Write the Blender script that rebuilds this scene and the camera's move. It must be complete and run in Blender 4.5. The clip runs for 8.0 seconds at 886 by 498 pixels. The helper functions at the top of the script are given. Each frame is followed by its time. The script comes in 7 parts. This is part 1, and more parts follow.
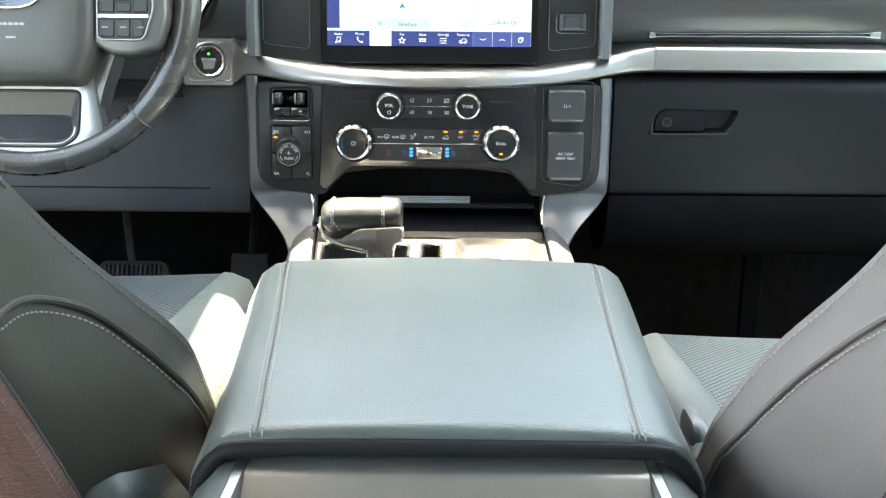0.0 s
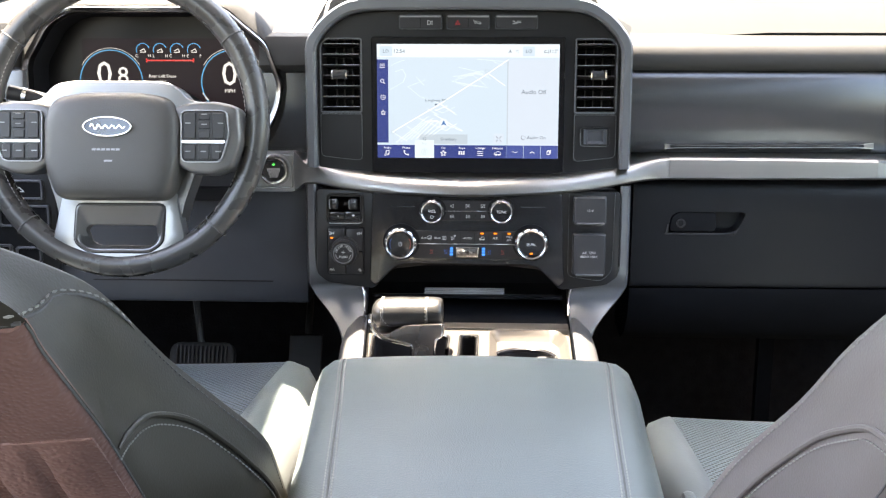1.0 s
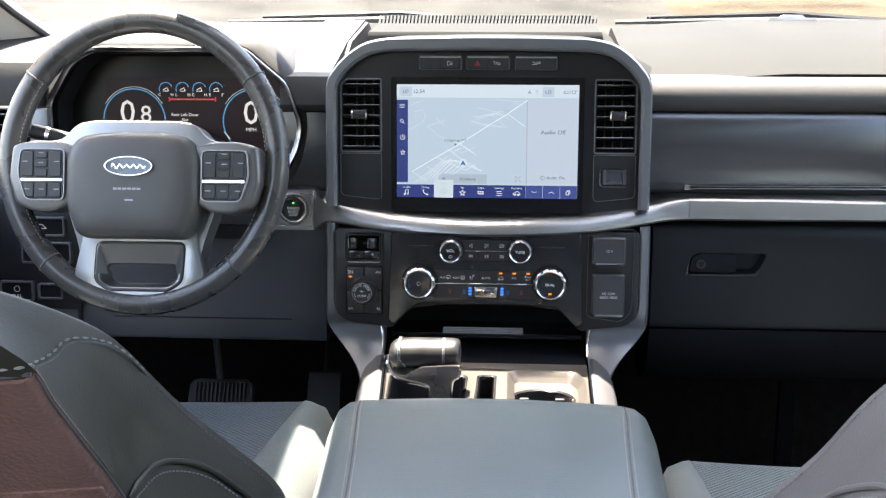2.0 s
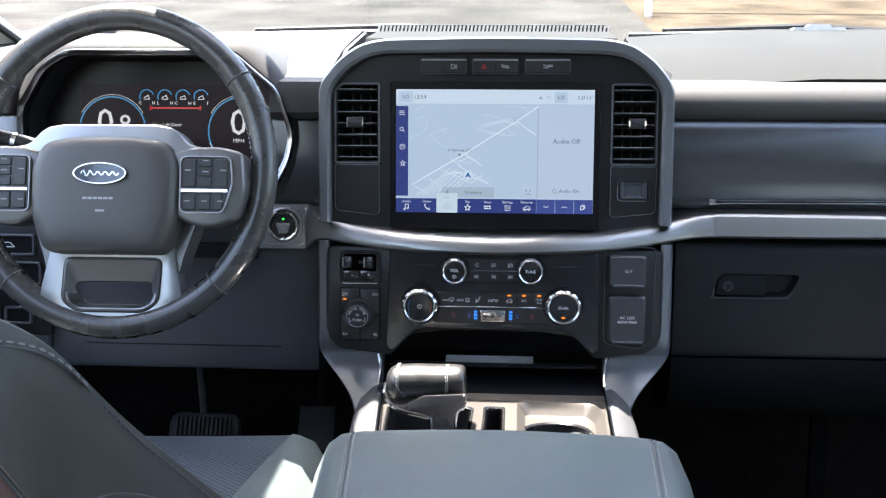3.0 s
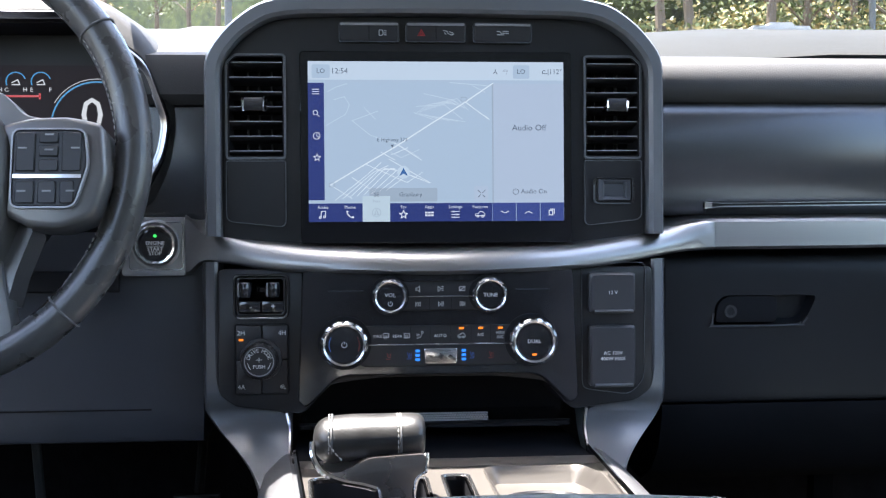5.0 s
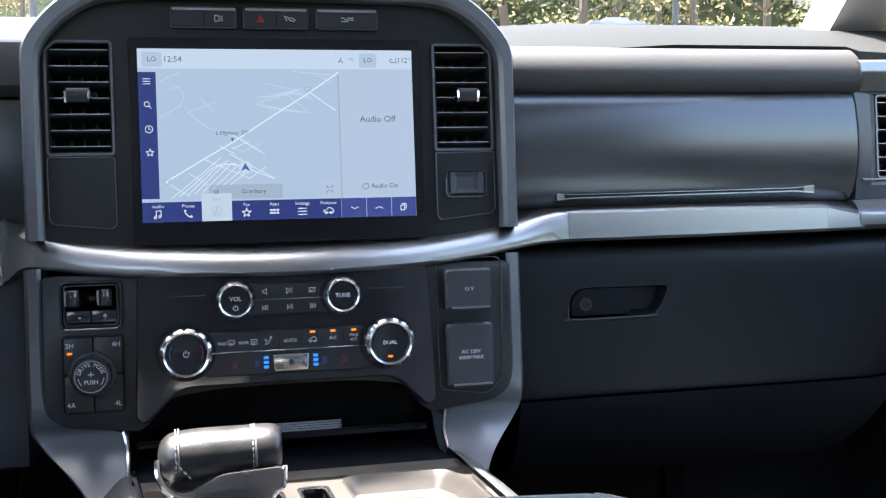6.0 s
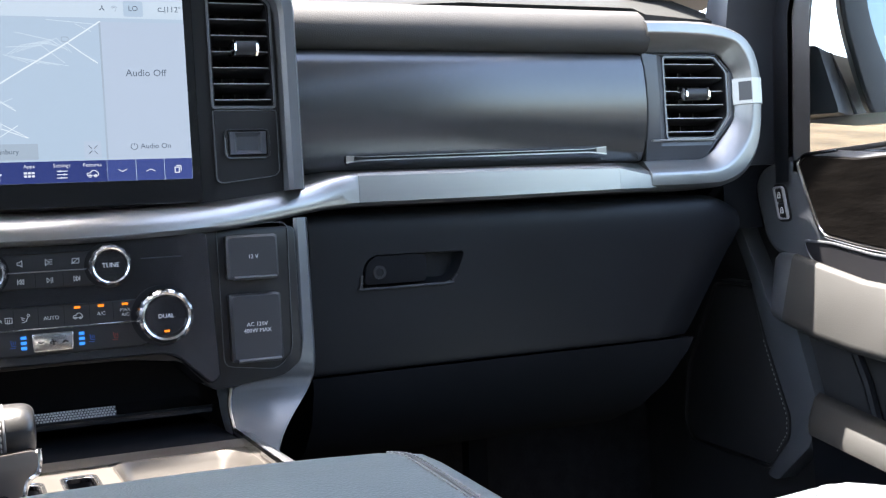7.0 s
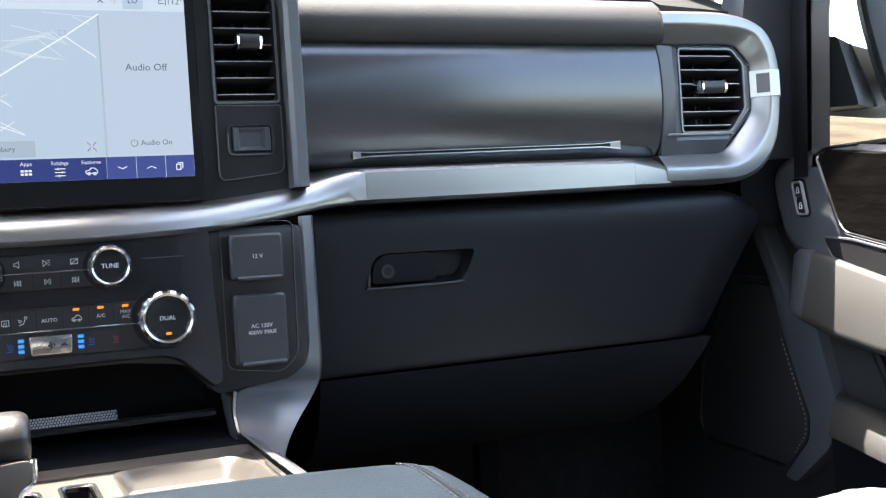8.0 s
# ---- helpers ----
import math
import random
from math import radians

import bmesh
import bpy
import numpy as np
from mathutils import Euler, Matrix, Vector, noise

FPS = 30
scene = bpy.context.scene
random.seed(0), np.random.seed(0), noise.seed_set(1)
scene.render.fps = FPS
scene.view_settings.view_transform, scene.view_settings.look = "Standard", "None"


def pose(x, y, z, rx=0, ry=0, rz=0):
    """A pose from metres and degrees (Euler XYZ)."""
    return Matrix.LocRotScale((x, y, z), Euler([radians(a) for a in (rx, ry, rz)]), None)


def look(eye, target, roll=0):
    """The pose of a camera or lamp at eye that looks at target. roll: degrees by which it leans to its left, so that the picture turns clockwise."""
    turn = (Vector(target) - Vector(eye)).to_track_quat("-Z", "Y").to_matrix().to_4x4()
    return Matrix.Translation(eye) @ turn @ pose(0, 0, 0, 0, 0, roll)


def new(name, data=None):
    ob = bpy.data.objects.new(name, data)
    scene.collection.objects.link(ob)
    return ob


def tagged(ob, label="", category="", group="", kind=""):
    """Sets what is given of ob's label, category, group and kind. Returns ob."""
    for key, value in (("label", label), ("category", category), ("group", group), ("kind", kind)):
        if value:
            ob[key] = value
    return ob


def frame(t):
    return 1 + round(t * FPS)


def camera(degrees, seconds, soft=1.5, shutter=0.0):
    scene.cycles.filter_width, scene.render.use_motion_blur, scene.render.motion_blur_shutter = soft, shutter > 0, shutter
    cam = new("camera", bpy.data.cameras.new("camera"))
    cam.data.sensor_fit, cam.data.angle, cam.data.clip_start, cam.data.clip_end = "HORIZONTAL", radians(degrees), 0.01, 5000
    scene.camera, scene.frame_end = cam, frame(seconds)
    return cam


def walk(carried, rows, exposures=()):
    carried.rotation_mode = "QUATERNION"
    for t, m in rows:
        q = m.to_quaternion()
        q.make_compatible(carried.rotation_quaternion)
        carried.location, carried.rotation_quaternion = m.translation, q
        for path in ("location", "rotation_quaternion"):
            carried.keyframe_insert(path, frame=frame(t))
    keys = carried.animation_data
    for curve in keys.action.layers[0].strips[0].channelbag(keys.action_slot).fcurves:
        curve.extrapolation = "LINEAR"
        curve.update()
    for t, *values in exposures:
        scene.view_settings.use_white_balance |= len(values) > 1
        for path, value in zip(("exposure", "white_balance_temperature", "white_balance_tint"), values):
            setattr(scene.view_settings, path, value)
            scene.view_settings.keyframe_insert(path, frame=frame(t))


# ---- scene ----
cam = camera(43.9, 8.0, soft=1.25)
METRES, EYE, TILT, LEAN, TURN = 0.9, 0.66, 0.0, 0.0, 0.0
ROWS = [
    (0.0, 0.0, 0.0, 0.0, 0.11, -12.33, -0.51),
    (0.5, 0.0115, -0.1013, 0.0639, 1.12, -11.25, -0.21),
    (1.0, 0.0123, -0.1719, 0.1032, 2.42, -9.87, -0.13),
    (1.5, 0.0237, -0.1841, 0.1204, 3.57, -9.06, -0.23),
    (3.0, 0.0092, -0.0284, 0.0613, 3.8, -5.98, -0.4),
    (3.5, -0.0024, 0.0928, 0.0017, 2.34, -4.31, -0.48),
    (4.0, -0.0415, 0.2112, -0.032, 0.51, -2.67, -0.42),
    (5.5, -0.1209, 0.3681, -0.0752, -8.24, -0.24, 1.09),
    (6.0, -0.1252, 0.3989, -0.0815, -13.4, -0.27, 1.92),
    (6.5, -0.1116, 0.4318, -0.1153, -18.51, 0.22, 2.9),
    (7.0, -0.09, 0.4609, -0.1283, -23.54, -0.31, 3.54),
    (7.5, -0.0769, 0.4763, -0.1268, -25.49, -0.87, 3.75),
    (8.0, -0.0777, 0.492, -0.123, -23.1, -0.64, 3.7),
]

EXPOSURES = [(0.0, 4.75, 8300, 1), (0.5, 4.6, 8200, 9), (1.0, 4.3, 7950, 12), (1.5, 4.0, 7700, 12), (3.0, 3.63, 6700, 11), (4.0, 3.5, 6550, 12), (5.5, 3.58, 6500, 12), (8.0, 3.80, 7000, 12)]
walk(cam, [(t, pose(0, 0, EYE, TILT, LEAN, TURN) @ pose(METRES * x, METRES * y, METRES * z, 90 + pitch, roll, yaw)) for t, x, y, z, yaw, pitch, roll in ROWS], EXPOSURES)

# ---- sky and sun ----
SUN_ELEVATION, SUN_AZIMUTH = 75.0, -50.0  # azimuth from straight ahead, negative towards the driver's side
world = bpy.data.worlds.new("sky")
scene.world = world
world.use_nodes = True
wn = world.node_tree
sky = wn.nodes.new("ShaderNodeTexSky")
sky.sky_type, sky.sun_disc = "NISHITA", False
sky.dust_density = 3.0
sky.sun_elevation, sky.sun_rotation = radians(SUN_ELEVATION), radians(SUN_AZIMUTH)
wn.nodes["Background"].inputs["Strength"].default_value = 0.15
wn.links.new(sky.outputs["Color"], wn.nodes["Background"].inputs["Color"])
sun = new("sun", bpy.data.lights.new("sun", "SUN"))
sun.data.energy, sun.data.angle, sun.data.color = 5.0, radians(0.5), (1.0, 0.965, 0.92)
sa, se = radians(SUN_AZIMUTH), radians(SUN_ELEVATION)
sun.matrix_world = look((math.sin(sa) * math.cos(se) * 30, math.cos(sa) * math.cos(se) * 30, math.sin(se) * 30), (0, 0, 0))


# ---- materials ----
def material(name, color, rough=0.5, metal=0.0, grain=0.0, grain_size=0.002, vary=0.15, vary_size=0.08, coat=0.0, spec=0.5, kind="noise", rough_vary=0.1, stretch=(1, 1, 1), emit=None, power=0.0, sheen=0.0):
    """A surface with colour variation at a large scale and relief at a fine one."""
    m = bpy.data.materials.new(name)
    m.use_nodes = True
    t = m.node_tree
    b = t.nodes["Principled BSDF"]
    b.inputs["Metallic"].default_value = metal
    b.inputs["Specular IOR Level"].default_value = spec
    b.inputs["Coat Weight"].default_value = coat
    b.inputs["Coat Roughness"].default_value = 0.06
    b.inputs["Sheen Weight"].default_value, b.inputs["Sheen Roughness"].default_value = sheen, 0.4
    geo = t.nodes.new("ShaderNodeTexCoord")
    mp = t.nodes.new("ShaderNodeMapping")
    mp.inputs["Scale"].default_value = stretch
    t.links.new(geo.outputs["Object"], mp.inputs["Vector"])
    big = t.nodes.new("ShaderNodeTexNoise")
    big.inputs["Scale"].default_value, big.inputs["Detail"].default_value = 1.0 / vary_size, 5.0
    t.links.new(mp.outputs["Vector"], big.inputs["Vector"])
    ramp = t.nodes.new("ShaderNodeMapRange")
    ramp.inputs["From Min"].default_value, ramp.inputs["From Max"].default_value = 0.3, 0.7
    ramp.inputs["To Min"].default_value, ramp.inputs["To Max"].default_value = 1 - vary, 1 + vary
    t.links.new(big.outputs["Fac"], ramp.inputs["Value"])
    mul = t.nodes.new("ShaderNodeVectorMath")
    mul.operation = "SCALE"
    mul.inputs[0].default_value = color[:3]
    t.links.new(ramp.outputs["Result"], mul.inputs["Scale"])
    t.links.new(mul.outputs["Vector"], b.inputs["Base Color"])
    rr = t.nodes.new("ShaderNodeMapRange")
    rr.inputs["From Min"].default_value, rr.inputs["From Max"].default_value = 0.3, 0.7
    rr.inputs["To Min"].default_value, rr.inputs["To Max"].default_value = max(0.02, rough * (1 - rough_vary)), min(1, rough * (1 + rough_vary))
    t.links.new(big.outputs["Fac"], rr.inputs["Value"])
    t.links.new(rr.outputs["Result"], b.inputs["Roughness"])
    if grain:
        if kind == "leather":
            g = t.nodes.new("ShaderNodeTexVoronoi")
            g.feature = "SMOOTH_F1"
            g.inputs["Scale"].default_value, g.inputs["Randomness"].default_value = 1.0 / grain_size, 1.0
            out = g.outputs["Distance"]
        else:
            g = t.nodes.new("ShaderNodeTexNoise")
            g.inputs["Scale"].default_value, g.inputs["Detail"].default_value = 1.0 / grain_size, 3.0
            out = g.outputs["Fac"]
        t.links.new(mp.outputs["Vector"], g.inputs["Vector"])
        bump = t.nodes.new("ShaderNodeBump")
        bump.inputs["Strength"].default_value, bump.inputs["Distance"].default_value = min(1.0, grain), grain_size * 0.4
        t.links.new(out, bump.inputs["Height"])
        t.links.new(bump.outputs["Normal"], b.inputs["Normal"])
    if emit:
        b.inputs["Emission Color"].default_value = (*emit, 1)
        b.inputs["Emission Strength"].default_value = power
    return m


def perforated(name, color, pitch, hole, rough):
    """Leather with a grid of small punched holes."""
    m = material(name, color, rough, vary=0.12, sheen=0.06)
    t = m.node_tree
    b = t.nodes["Principled BSDF"]
    co = t.nodes["Texture Coordinate"]
    rot = t.nodes.new("ShaderNodeMapping")
    rot.inputs["Rotation"].default_value = (0, 0, radians(45))
    rot.inputs["Scale"].default_value = (1 / pitch, 1 / pitch, 0.001)
    v = t.nodes.new("ShaderNodeTexVoronoi")
    v.inputs["Randomness"].default_value, v.inputs["Scale"].default_value = 0.0, 1.0
    t.links.new(co.outputs["Object"], rot.inputs["Vector"])
    t.links.new(rot.outputs["Vector"], v.inputs["Vector"])
    r = t.nodes.new("ShaderNodeMapRange")
    r.interpolation_type = "SMOOTHSTEP"
    r.inputs["From Min"].default_value, r.inputs["From Max"].default_value = hole * 0.7, hole
    t.links.new(v.outputs["Distance"], r.inputs["Value"])
    old = b.inputs["Base Color"].links[0].from_socket
    mix = t.nodes.new("ShaderNodeVectorMath")
    mix.operation = "SCALE"
    t.links.new(old, mix.inputs[0])
    lift = t.nodes.new("ShaderNodeMapRange")
    lift.inputs["To Min"].default_value = 0.02
    t.links.new(r.outputs["Result"], lift.inputs["Value"])
    t.links.new(lift.outputs["Result"], mix.inputs["Scale"])
    t.links.new(mix.outputs["Vector"], b.inputs["Base Color"])
    bump = t.nodes.new("ShaderNodeBump")
    bump.inputs["Strength"].default_value, bump.inputs["Distance"].default_value = 0.8, 0.0008
    t.links.new(r.outputs["Result"], bump.inputs["Height"])
    t.links.new(bump.outputs["Normal"], b.inputs["Normal"])
    return m


LAMP = 0.072  # how bright the lit displays are beside daylight


def glow(name, color, power):
    m = bpy.data.materials.new(name)
    m.use_nodes = True
    b = m.node_tree.nodes["Principled BSDF"]
    b.inputs["Base Color"].default_value = (*[c * 0.05 for c in color], 1)
    b.inputs["Roughness"].default_value = 0.25
    b.inputs["Emission Color"].default_value = (*color, 1)
    b.inputs["Emission Strength"].default_value = power * LAMP
    return m


def clear_glass(name, tint=(0.92, 0.95, 0.94), gloss=0.06):
    m = bpy.data.materials.new(name)
    m.use_nodes = True
    t = m.node_tree
    t.nodes.remove(t.nodes["Principled BSDF"])
    a, g, mix = t.nodes.new("ShaderNodeBsdfTransparent"), t.nodes.new("ShaderNodeBsdfGlossy"), t.nodes.new("ShaderNodeMixShader")
    a.inputs["Color"].default_value = (*tint, 1)
    g.inputs["Roughness"].default_value = 0.02
    mix.inputs["Fac"].default_value = gloss
    t.links.new(a.outputs[0], mix.inputs[1])
    t.links.new(g.outputs[0], mix.inputs[2])
    t.links.new(mix.outputs[0], t.nodes["Material Output"].inputs["Surface"])
    return m


LEATHER = material("black_leather", (0.068, 0.085, 0.083), 0.40, sheen=0.10, spec=0.5, grain=0.45, grain_size=0.0014, kind="leather", vary=0.2, vary_size=0.12)
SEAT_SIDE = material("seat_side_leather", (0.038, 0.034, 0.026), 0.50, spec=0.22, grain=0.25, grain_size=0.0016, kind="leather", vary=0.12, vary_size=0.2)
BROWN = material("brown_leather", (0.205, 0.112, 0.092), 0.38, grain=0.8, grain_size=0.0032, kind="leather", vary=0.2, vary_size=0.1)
# Seat side leather again, paled for the light on the passenger back.
LIT_BACK = material("lit_back_leather", (0.125, 0.108, 0.104), 0.46, grain=0.25, grain_size=0.0016, kind="leather", vary=0.12, vary_size=0.2)
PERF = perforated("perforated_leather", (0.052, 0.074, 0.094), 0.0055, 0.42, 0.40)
# Passenger cushion and bolster: dark seat leather paled for window light.
LIT_PERF = perforated("lit_perforated_leather", (0.113, 0.150, 0.172), 0.0055, 0.42, 0.42)
LIT_LEATHER = material("lit_leather", (0.112, 0.133, 0.145), 0.44, grain=0.3, grain_size=0.0018, kind="leather", vary=0.12, vary_size=0.1)
AIRBAG = material("airbag_cover_plastic", (0.050, 0.048, 0.046), 0.46, grain=0.5, grain_size=0.0012, vary=0.12, vary_size=0.1)
RIM = material("rim_leather", (0.046, 0.045, 0.044), 0.28, grain=0.12, grain_size=0.0018, kind="leather", vary=0.14, vary_size=0.03)
THREAD = material("grey_thread", (0.24, 0.235, 0.22), 0.8)
DARK_THREAD = material("dark_thread", (0.09, 0.09, 0.09), 0.8)
DASH = material("dash_soft_plastic", (0.025, 0.0245, 0.0245), 0.62, spec=0.3, grain=0.6, grain_size=0.0012, vary=0.1, vary_size=0.15)
# Kept near-black so the lower dash and glove box read as shaded.
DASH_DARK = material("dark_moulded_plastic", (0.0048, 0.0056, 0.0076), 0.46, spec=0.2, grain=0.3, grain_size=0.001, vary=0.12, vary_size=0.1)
FACE = material("satin_black_panel", (0.0125, 0.0128, 0.0142), 0.33, spec=0.35, grain=0.08, grain_size=0.0006, vary=0.2)
DECOR = material("dark_satin_decor", (0.090, 0.093, 0.098), 0.26, metal=0.75, vary=0.15, vary_size=0.2, stretch=(0.3, 1, 3))
GREY = material("grey_satin_paint", (0.112, 0.119, 0.128), 0.34, metal=0.4, vary=0.06, vary_size=0.2)
SILVER = material("brushed_silver_trim", (0.325, 0.328, 0.33), 0.36, metal=1.0, grain=0.04, grain_size=0.0012, vary=0.10, vary_size=0.03, stretch=(0.05, 1, 1))
SATIN_CHROME = material("satin_chrome", (0.52, 0.52, 0.53), 0.22, metal=1.0, vary=0.05)
CHROME = material("bright_chrome", (0.75, 0.75, 0.76), 0.12, metal=1.0, vary=0.04)
GLOSS = material("piano_black", (0.013, 0.013, 0.0145), 0.14, vary=0.2, coat=0.3)
BEZEL = material("screen_bezel", (0.004, 0.004, 0.005), 0.16, vary=0.1)
BUTTON = material("button_plastic", (0.017, 0.017, 0.0185), 0.40, vary=0.1, spec=0.38)
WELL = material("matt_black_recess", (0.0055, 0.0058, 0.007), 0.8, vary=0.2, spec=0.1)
BLACK = material("deep_black", (0.0100, 0.0100, 0.0118), 0.6, vary=0.2, spec=0.15)
SLAT = material("slat_edge_grey", (0.26, 0.26, 0.27), 0.4, metal=0.3)
DARK_CHROME = material("dark_chrome", (0.24, 0.24, 0.25), 0.16, metal=1.0)
DASH_TOP = material("dash_top_plastic", (0.0236, 0.0244, 0.0242), 0.8, spec=0.04, grain=0.4, grain_size=0.0014, vary=0.12, vary_size=0.1)
# Same plastic as the glove box, lightened for the driver's side light.
KNEE_LIT = material("lit_knee_plastic", (0.034, 0.038, 0.047), 0.42, spec=0.4, grain=0.3, grain_size=0.001, vary=0.12, vary_size=0.1)
# Matt near-black that stands in for shade under the dash.
SHADE_BLACK = material("shade_black", (0.0052, 0.0057, 0.0070), 0.95, spec=0.05, vary=0.2)
SURROUND = material("slate_grey_plastic", (0.040, 0.044, 0.052), 0.34, vary=0.1, vary_size=0.05)
DOOR = material("door_grey_plastic", (0.042, 0.046, 0.053), 0.5, grain=0.4, grain_size=0.0012, vary=0.1)
DOOR_LOW = material("dark_door_plastic", (0.016, 0.0155, 0.017), 0.55, spec=0.3, grain=0.4, grain_size=0.0012, vary=0.12)
DOOR_PAD = material("door_pad_vinyl", (0.020, 0.0197, 0.0188), 0.58, spec=0.35, grain=0.10, grain_size=0.0014, kind="leather", vary=0.08)
POD = material("dark_satin_pod", (0.135, 0.133, 0.132), 0.34, metal=0.55, vary=0.08)
RUBBER = material("rubber", (0.018, 0.018, 0.019), 0.6, vary=0.2)
CARPET = material("black_carpet", (0.013, 0.013, 0.015), 0.95, spec=0.1, grain=1.0, grain_size=0.004, vary=0.3, vary_size=0.02)
LINING = material("grey_headliner", (0.60, 0.59, 0.56), 0.95, grain=0.3, grain_size=0.002, vary=0.04)
WALLS = material("cab_trim", (0.10, 0.10, 0.10), 0.7, vary=0.1)
INK = material("white_print", (0.55, 0.55, 0.55), 0.6)
RING = material("knurled_chrome", (0.52, 0.52, 0.53), 0.22, metal=1.0, vary=0.25, vary_size=0.003)
CURL = material("brushed_dark_silver", (0.245, 0.248, 0.252), 0.40, metal=1.0, grain=0.08, grain_size=0.0012, vary=0.22, vary_size=0.02, stretch=(0.12, 1, 0.12))
LID = material("socket_lid_plastic", (0.030, 0.031, 0.034), 0.38, spec=0.45, grain=0.15, grain_size=0.0008, vary=0.1)
GRIP = material("worn_grip_leather", (0.015, 0.0145, 0.014), 0.34, grain=0.12, grain_size=0.0016, kind="leather", vary=0.4, vary_size=0.02)
SHIFT_METAL = material("satin_shifter_metal", (0.20, 0.178, 0.163), 0.28, metal=0.8, vary=0.08)
CONSOLE_METAL = material("warm_grey_console_finish", (0.085, 0.077, 0.069), 0.42, metal=0.6, vary=0.08, stretch=(1, 0.2, 1))
CONSOLE = material("console_plastic", (0.05, 0.05, 0.052), 0.5, grain=0.3, grain_size=0.0012, vary=0.1)
SPOKE = material("satin_spoke_silver", (0.26, 0.262, 0.265), 0.30, metal=0.75, vary=0.06)
GLASS = clear_glass("windscreen_glass")
TINTED = clear_glass("privacy_glass", (0.20, 0.21, 0.20), 0.08)


# ---- mesh tools ----
ORIGIN = {}


def thing(name, base, label, category, group="", kind=""):
    ob = new(name)
    ob.location = base
    ob.empty_display_size = 0.05
    ORIGIN[ob.name] = Vector(base)
    return tagged(ob, label, category, group, kind)


def finish(name, bm, mat, origin=Vector((0, 0, 0)), smooth=38):
    bmesh.ops.translate(bm, vec=-origin, verts=bm.verts[:])
    bmesh.ops.recalc_face_normals(bm, faces=bm.faces[:])
    me = bpy.data.meshes.new(name)
    bm.to_mesh(me)
    bm.free()
    me.materials.append(mat)
    for p in me.polygons:
        p.use_smooth = True
    me.set_sharp_from_angle(angle=radians(smooth))
    return new(name, me)


def part(name, bm, mat, parent, label="", smooth=38):
    """Links a mesh as one object under a thing or under a part."""
    o = ORIGIN[parent.name]
    ob = finish(name, bm, mat, o, smooth)
    ob.parent = parent
    ORIGIN[ob.name] = o
    if label:
        ob["label"] = label
    return ob


def structure(name, bm, mat, label, category, smooth=38):
    ob = finish(name, bm, mat, smooth=smooth)
    ORIGIN[ob.name] = Vector((0, 0, 0))
    return tagged(ob, label, category, kind="structure")


def bevel(bm, width, seg=2, angle=28, verts=None):
    edges = [e for e in bm.edges if len(e.link_faces) == 2 and e.calc_face_angle(0) > radians(angle)]
    if edges and width > 0:
        bmesh.ops.bevel(bm, geom=edges, offset=width, segments=seg, affect="EDGES", profile=0.5, clamp_overlap=True)
    return bm


def merge(bm, other):
    me = bpy.data.meshes.new("tmp")
    other.to_mesh(me)
    other.free()
    bm.from_mesh(me)
    bpy.data.meshes.remove(me)
    return bm


def box(x0, x1, y0, y1, z0, z1, bev=0.0, seg=2):
    bm = bmesh.new()
    bmesh.ops.create_cube(bm, size=1.0)
    for v in bm.verts:
        v.co = Vector(((x0 + x1) / 2 + v.co.x * (x1 - x0), (y0 + y1) / 2 + v.co.y * (y1 - y0), (z0 + z1) / 2 + v.co.z * (z1 - z0)))
    return bevel(bm, bev, seg)


def loft(rings, caps=True, closed=True):
    """A skin over rings of equally many points."""
    bm = bmesh.new()
    rows = [[bm.verts.new(p) for p in ring] for ring in rings]
    n = len(rows[0])
    for a, b in zip(rows, rows[1:]):
        for i in range(n if closed else n - 1):
            j = (i + 1) % n
            bm.faces.new((a[i], a[j], b[j], b[i]))
    if caps and closed:
        bm.faces.new(rows[0][::-1])
        bm.faces.new(rows[-1])
    return bm


def prism(outline, y0, y1, bev=0.0, seg=2, plane="xz"):
    """An outline pushed through from y0 to y1 (or along the axis missing from plane)."""
    def place(p, d):
        return {"xz": (p[0], d, p[1]), "xy": (p[0], p[1], d), "yz": (d, p[0], p[1])}[plane]
    bm = loft([[place(p, y0) for p in outline], [place(p, y1) for p in outline]])
    bmesh.ops.recalc_face_normals(bm, faces=bm.faces[:])
    return bevel(bm, bev, seg)


def frame_prism(outer, inner, y0, y1, bev=0.0, plane="xz"):
    """A ring-shaped bar between two outlines with equally many points."""
    def place(p, d):
        return {"xz": (p[0], d, p[1]), "xy": (p[0], p[1], d), "yz": (d, p[0], p[1])}[plane]
    bm = loft([[place(p, y0) for p in outer], [place(p, y1) for p in outer], [place(p, y1) for p in inner], [place(p, y0) for p in inner], [place(p, y0) for p in outer]], caps=False)
    bmesh.ops.remove_doubles(bm, verts=bm.verts[:], dist=1e-6)
    bmesh.ops.recalc_face_normals(bm, faces=bm.faces[:])
    return bevel(bm, bev, 2)


def rrect(x0, x1, z0, z1, r, n=4):
    pts = []
    for cx, cz, a in ((x1 - r, z1 - r, 0), (x0 + r, z1 - r, 90), (x0 + r, z0 + r, 180), (x1 - r, z0 + r, 270)):
        for i in range(n + 1):
            q = radians(a + 90 * i / n)
            pts.append((cx + r * math.cos(q), cz + r * math.sin(q)))
    return pts


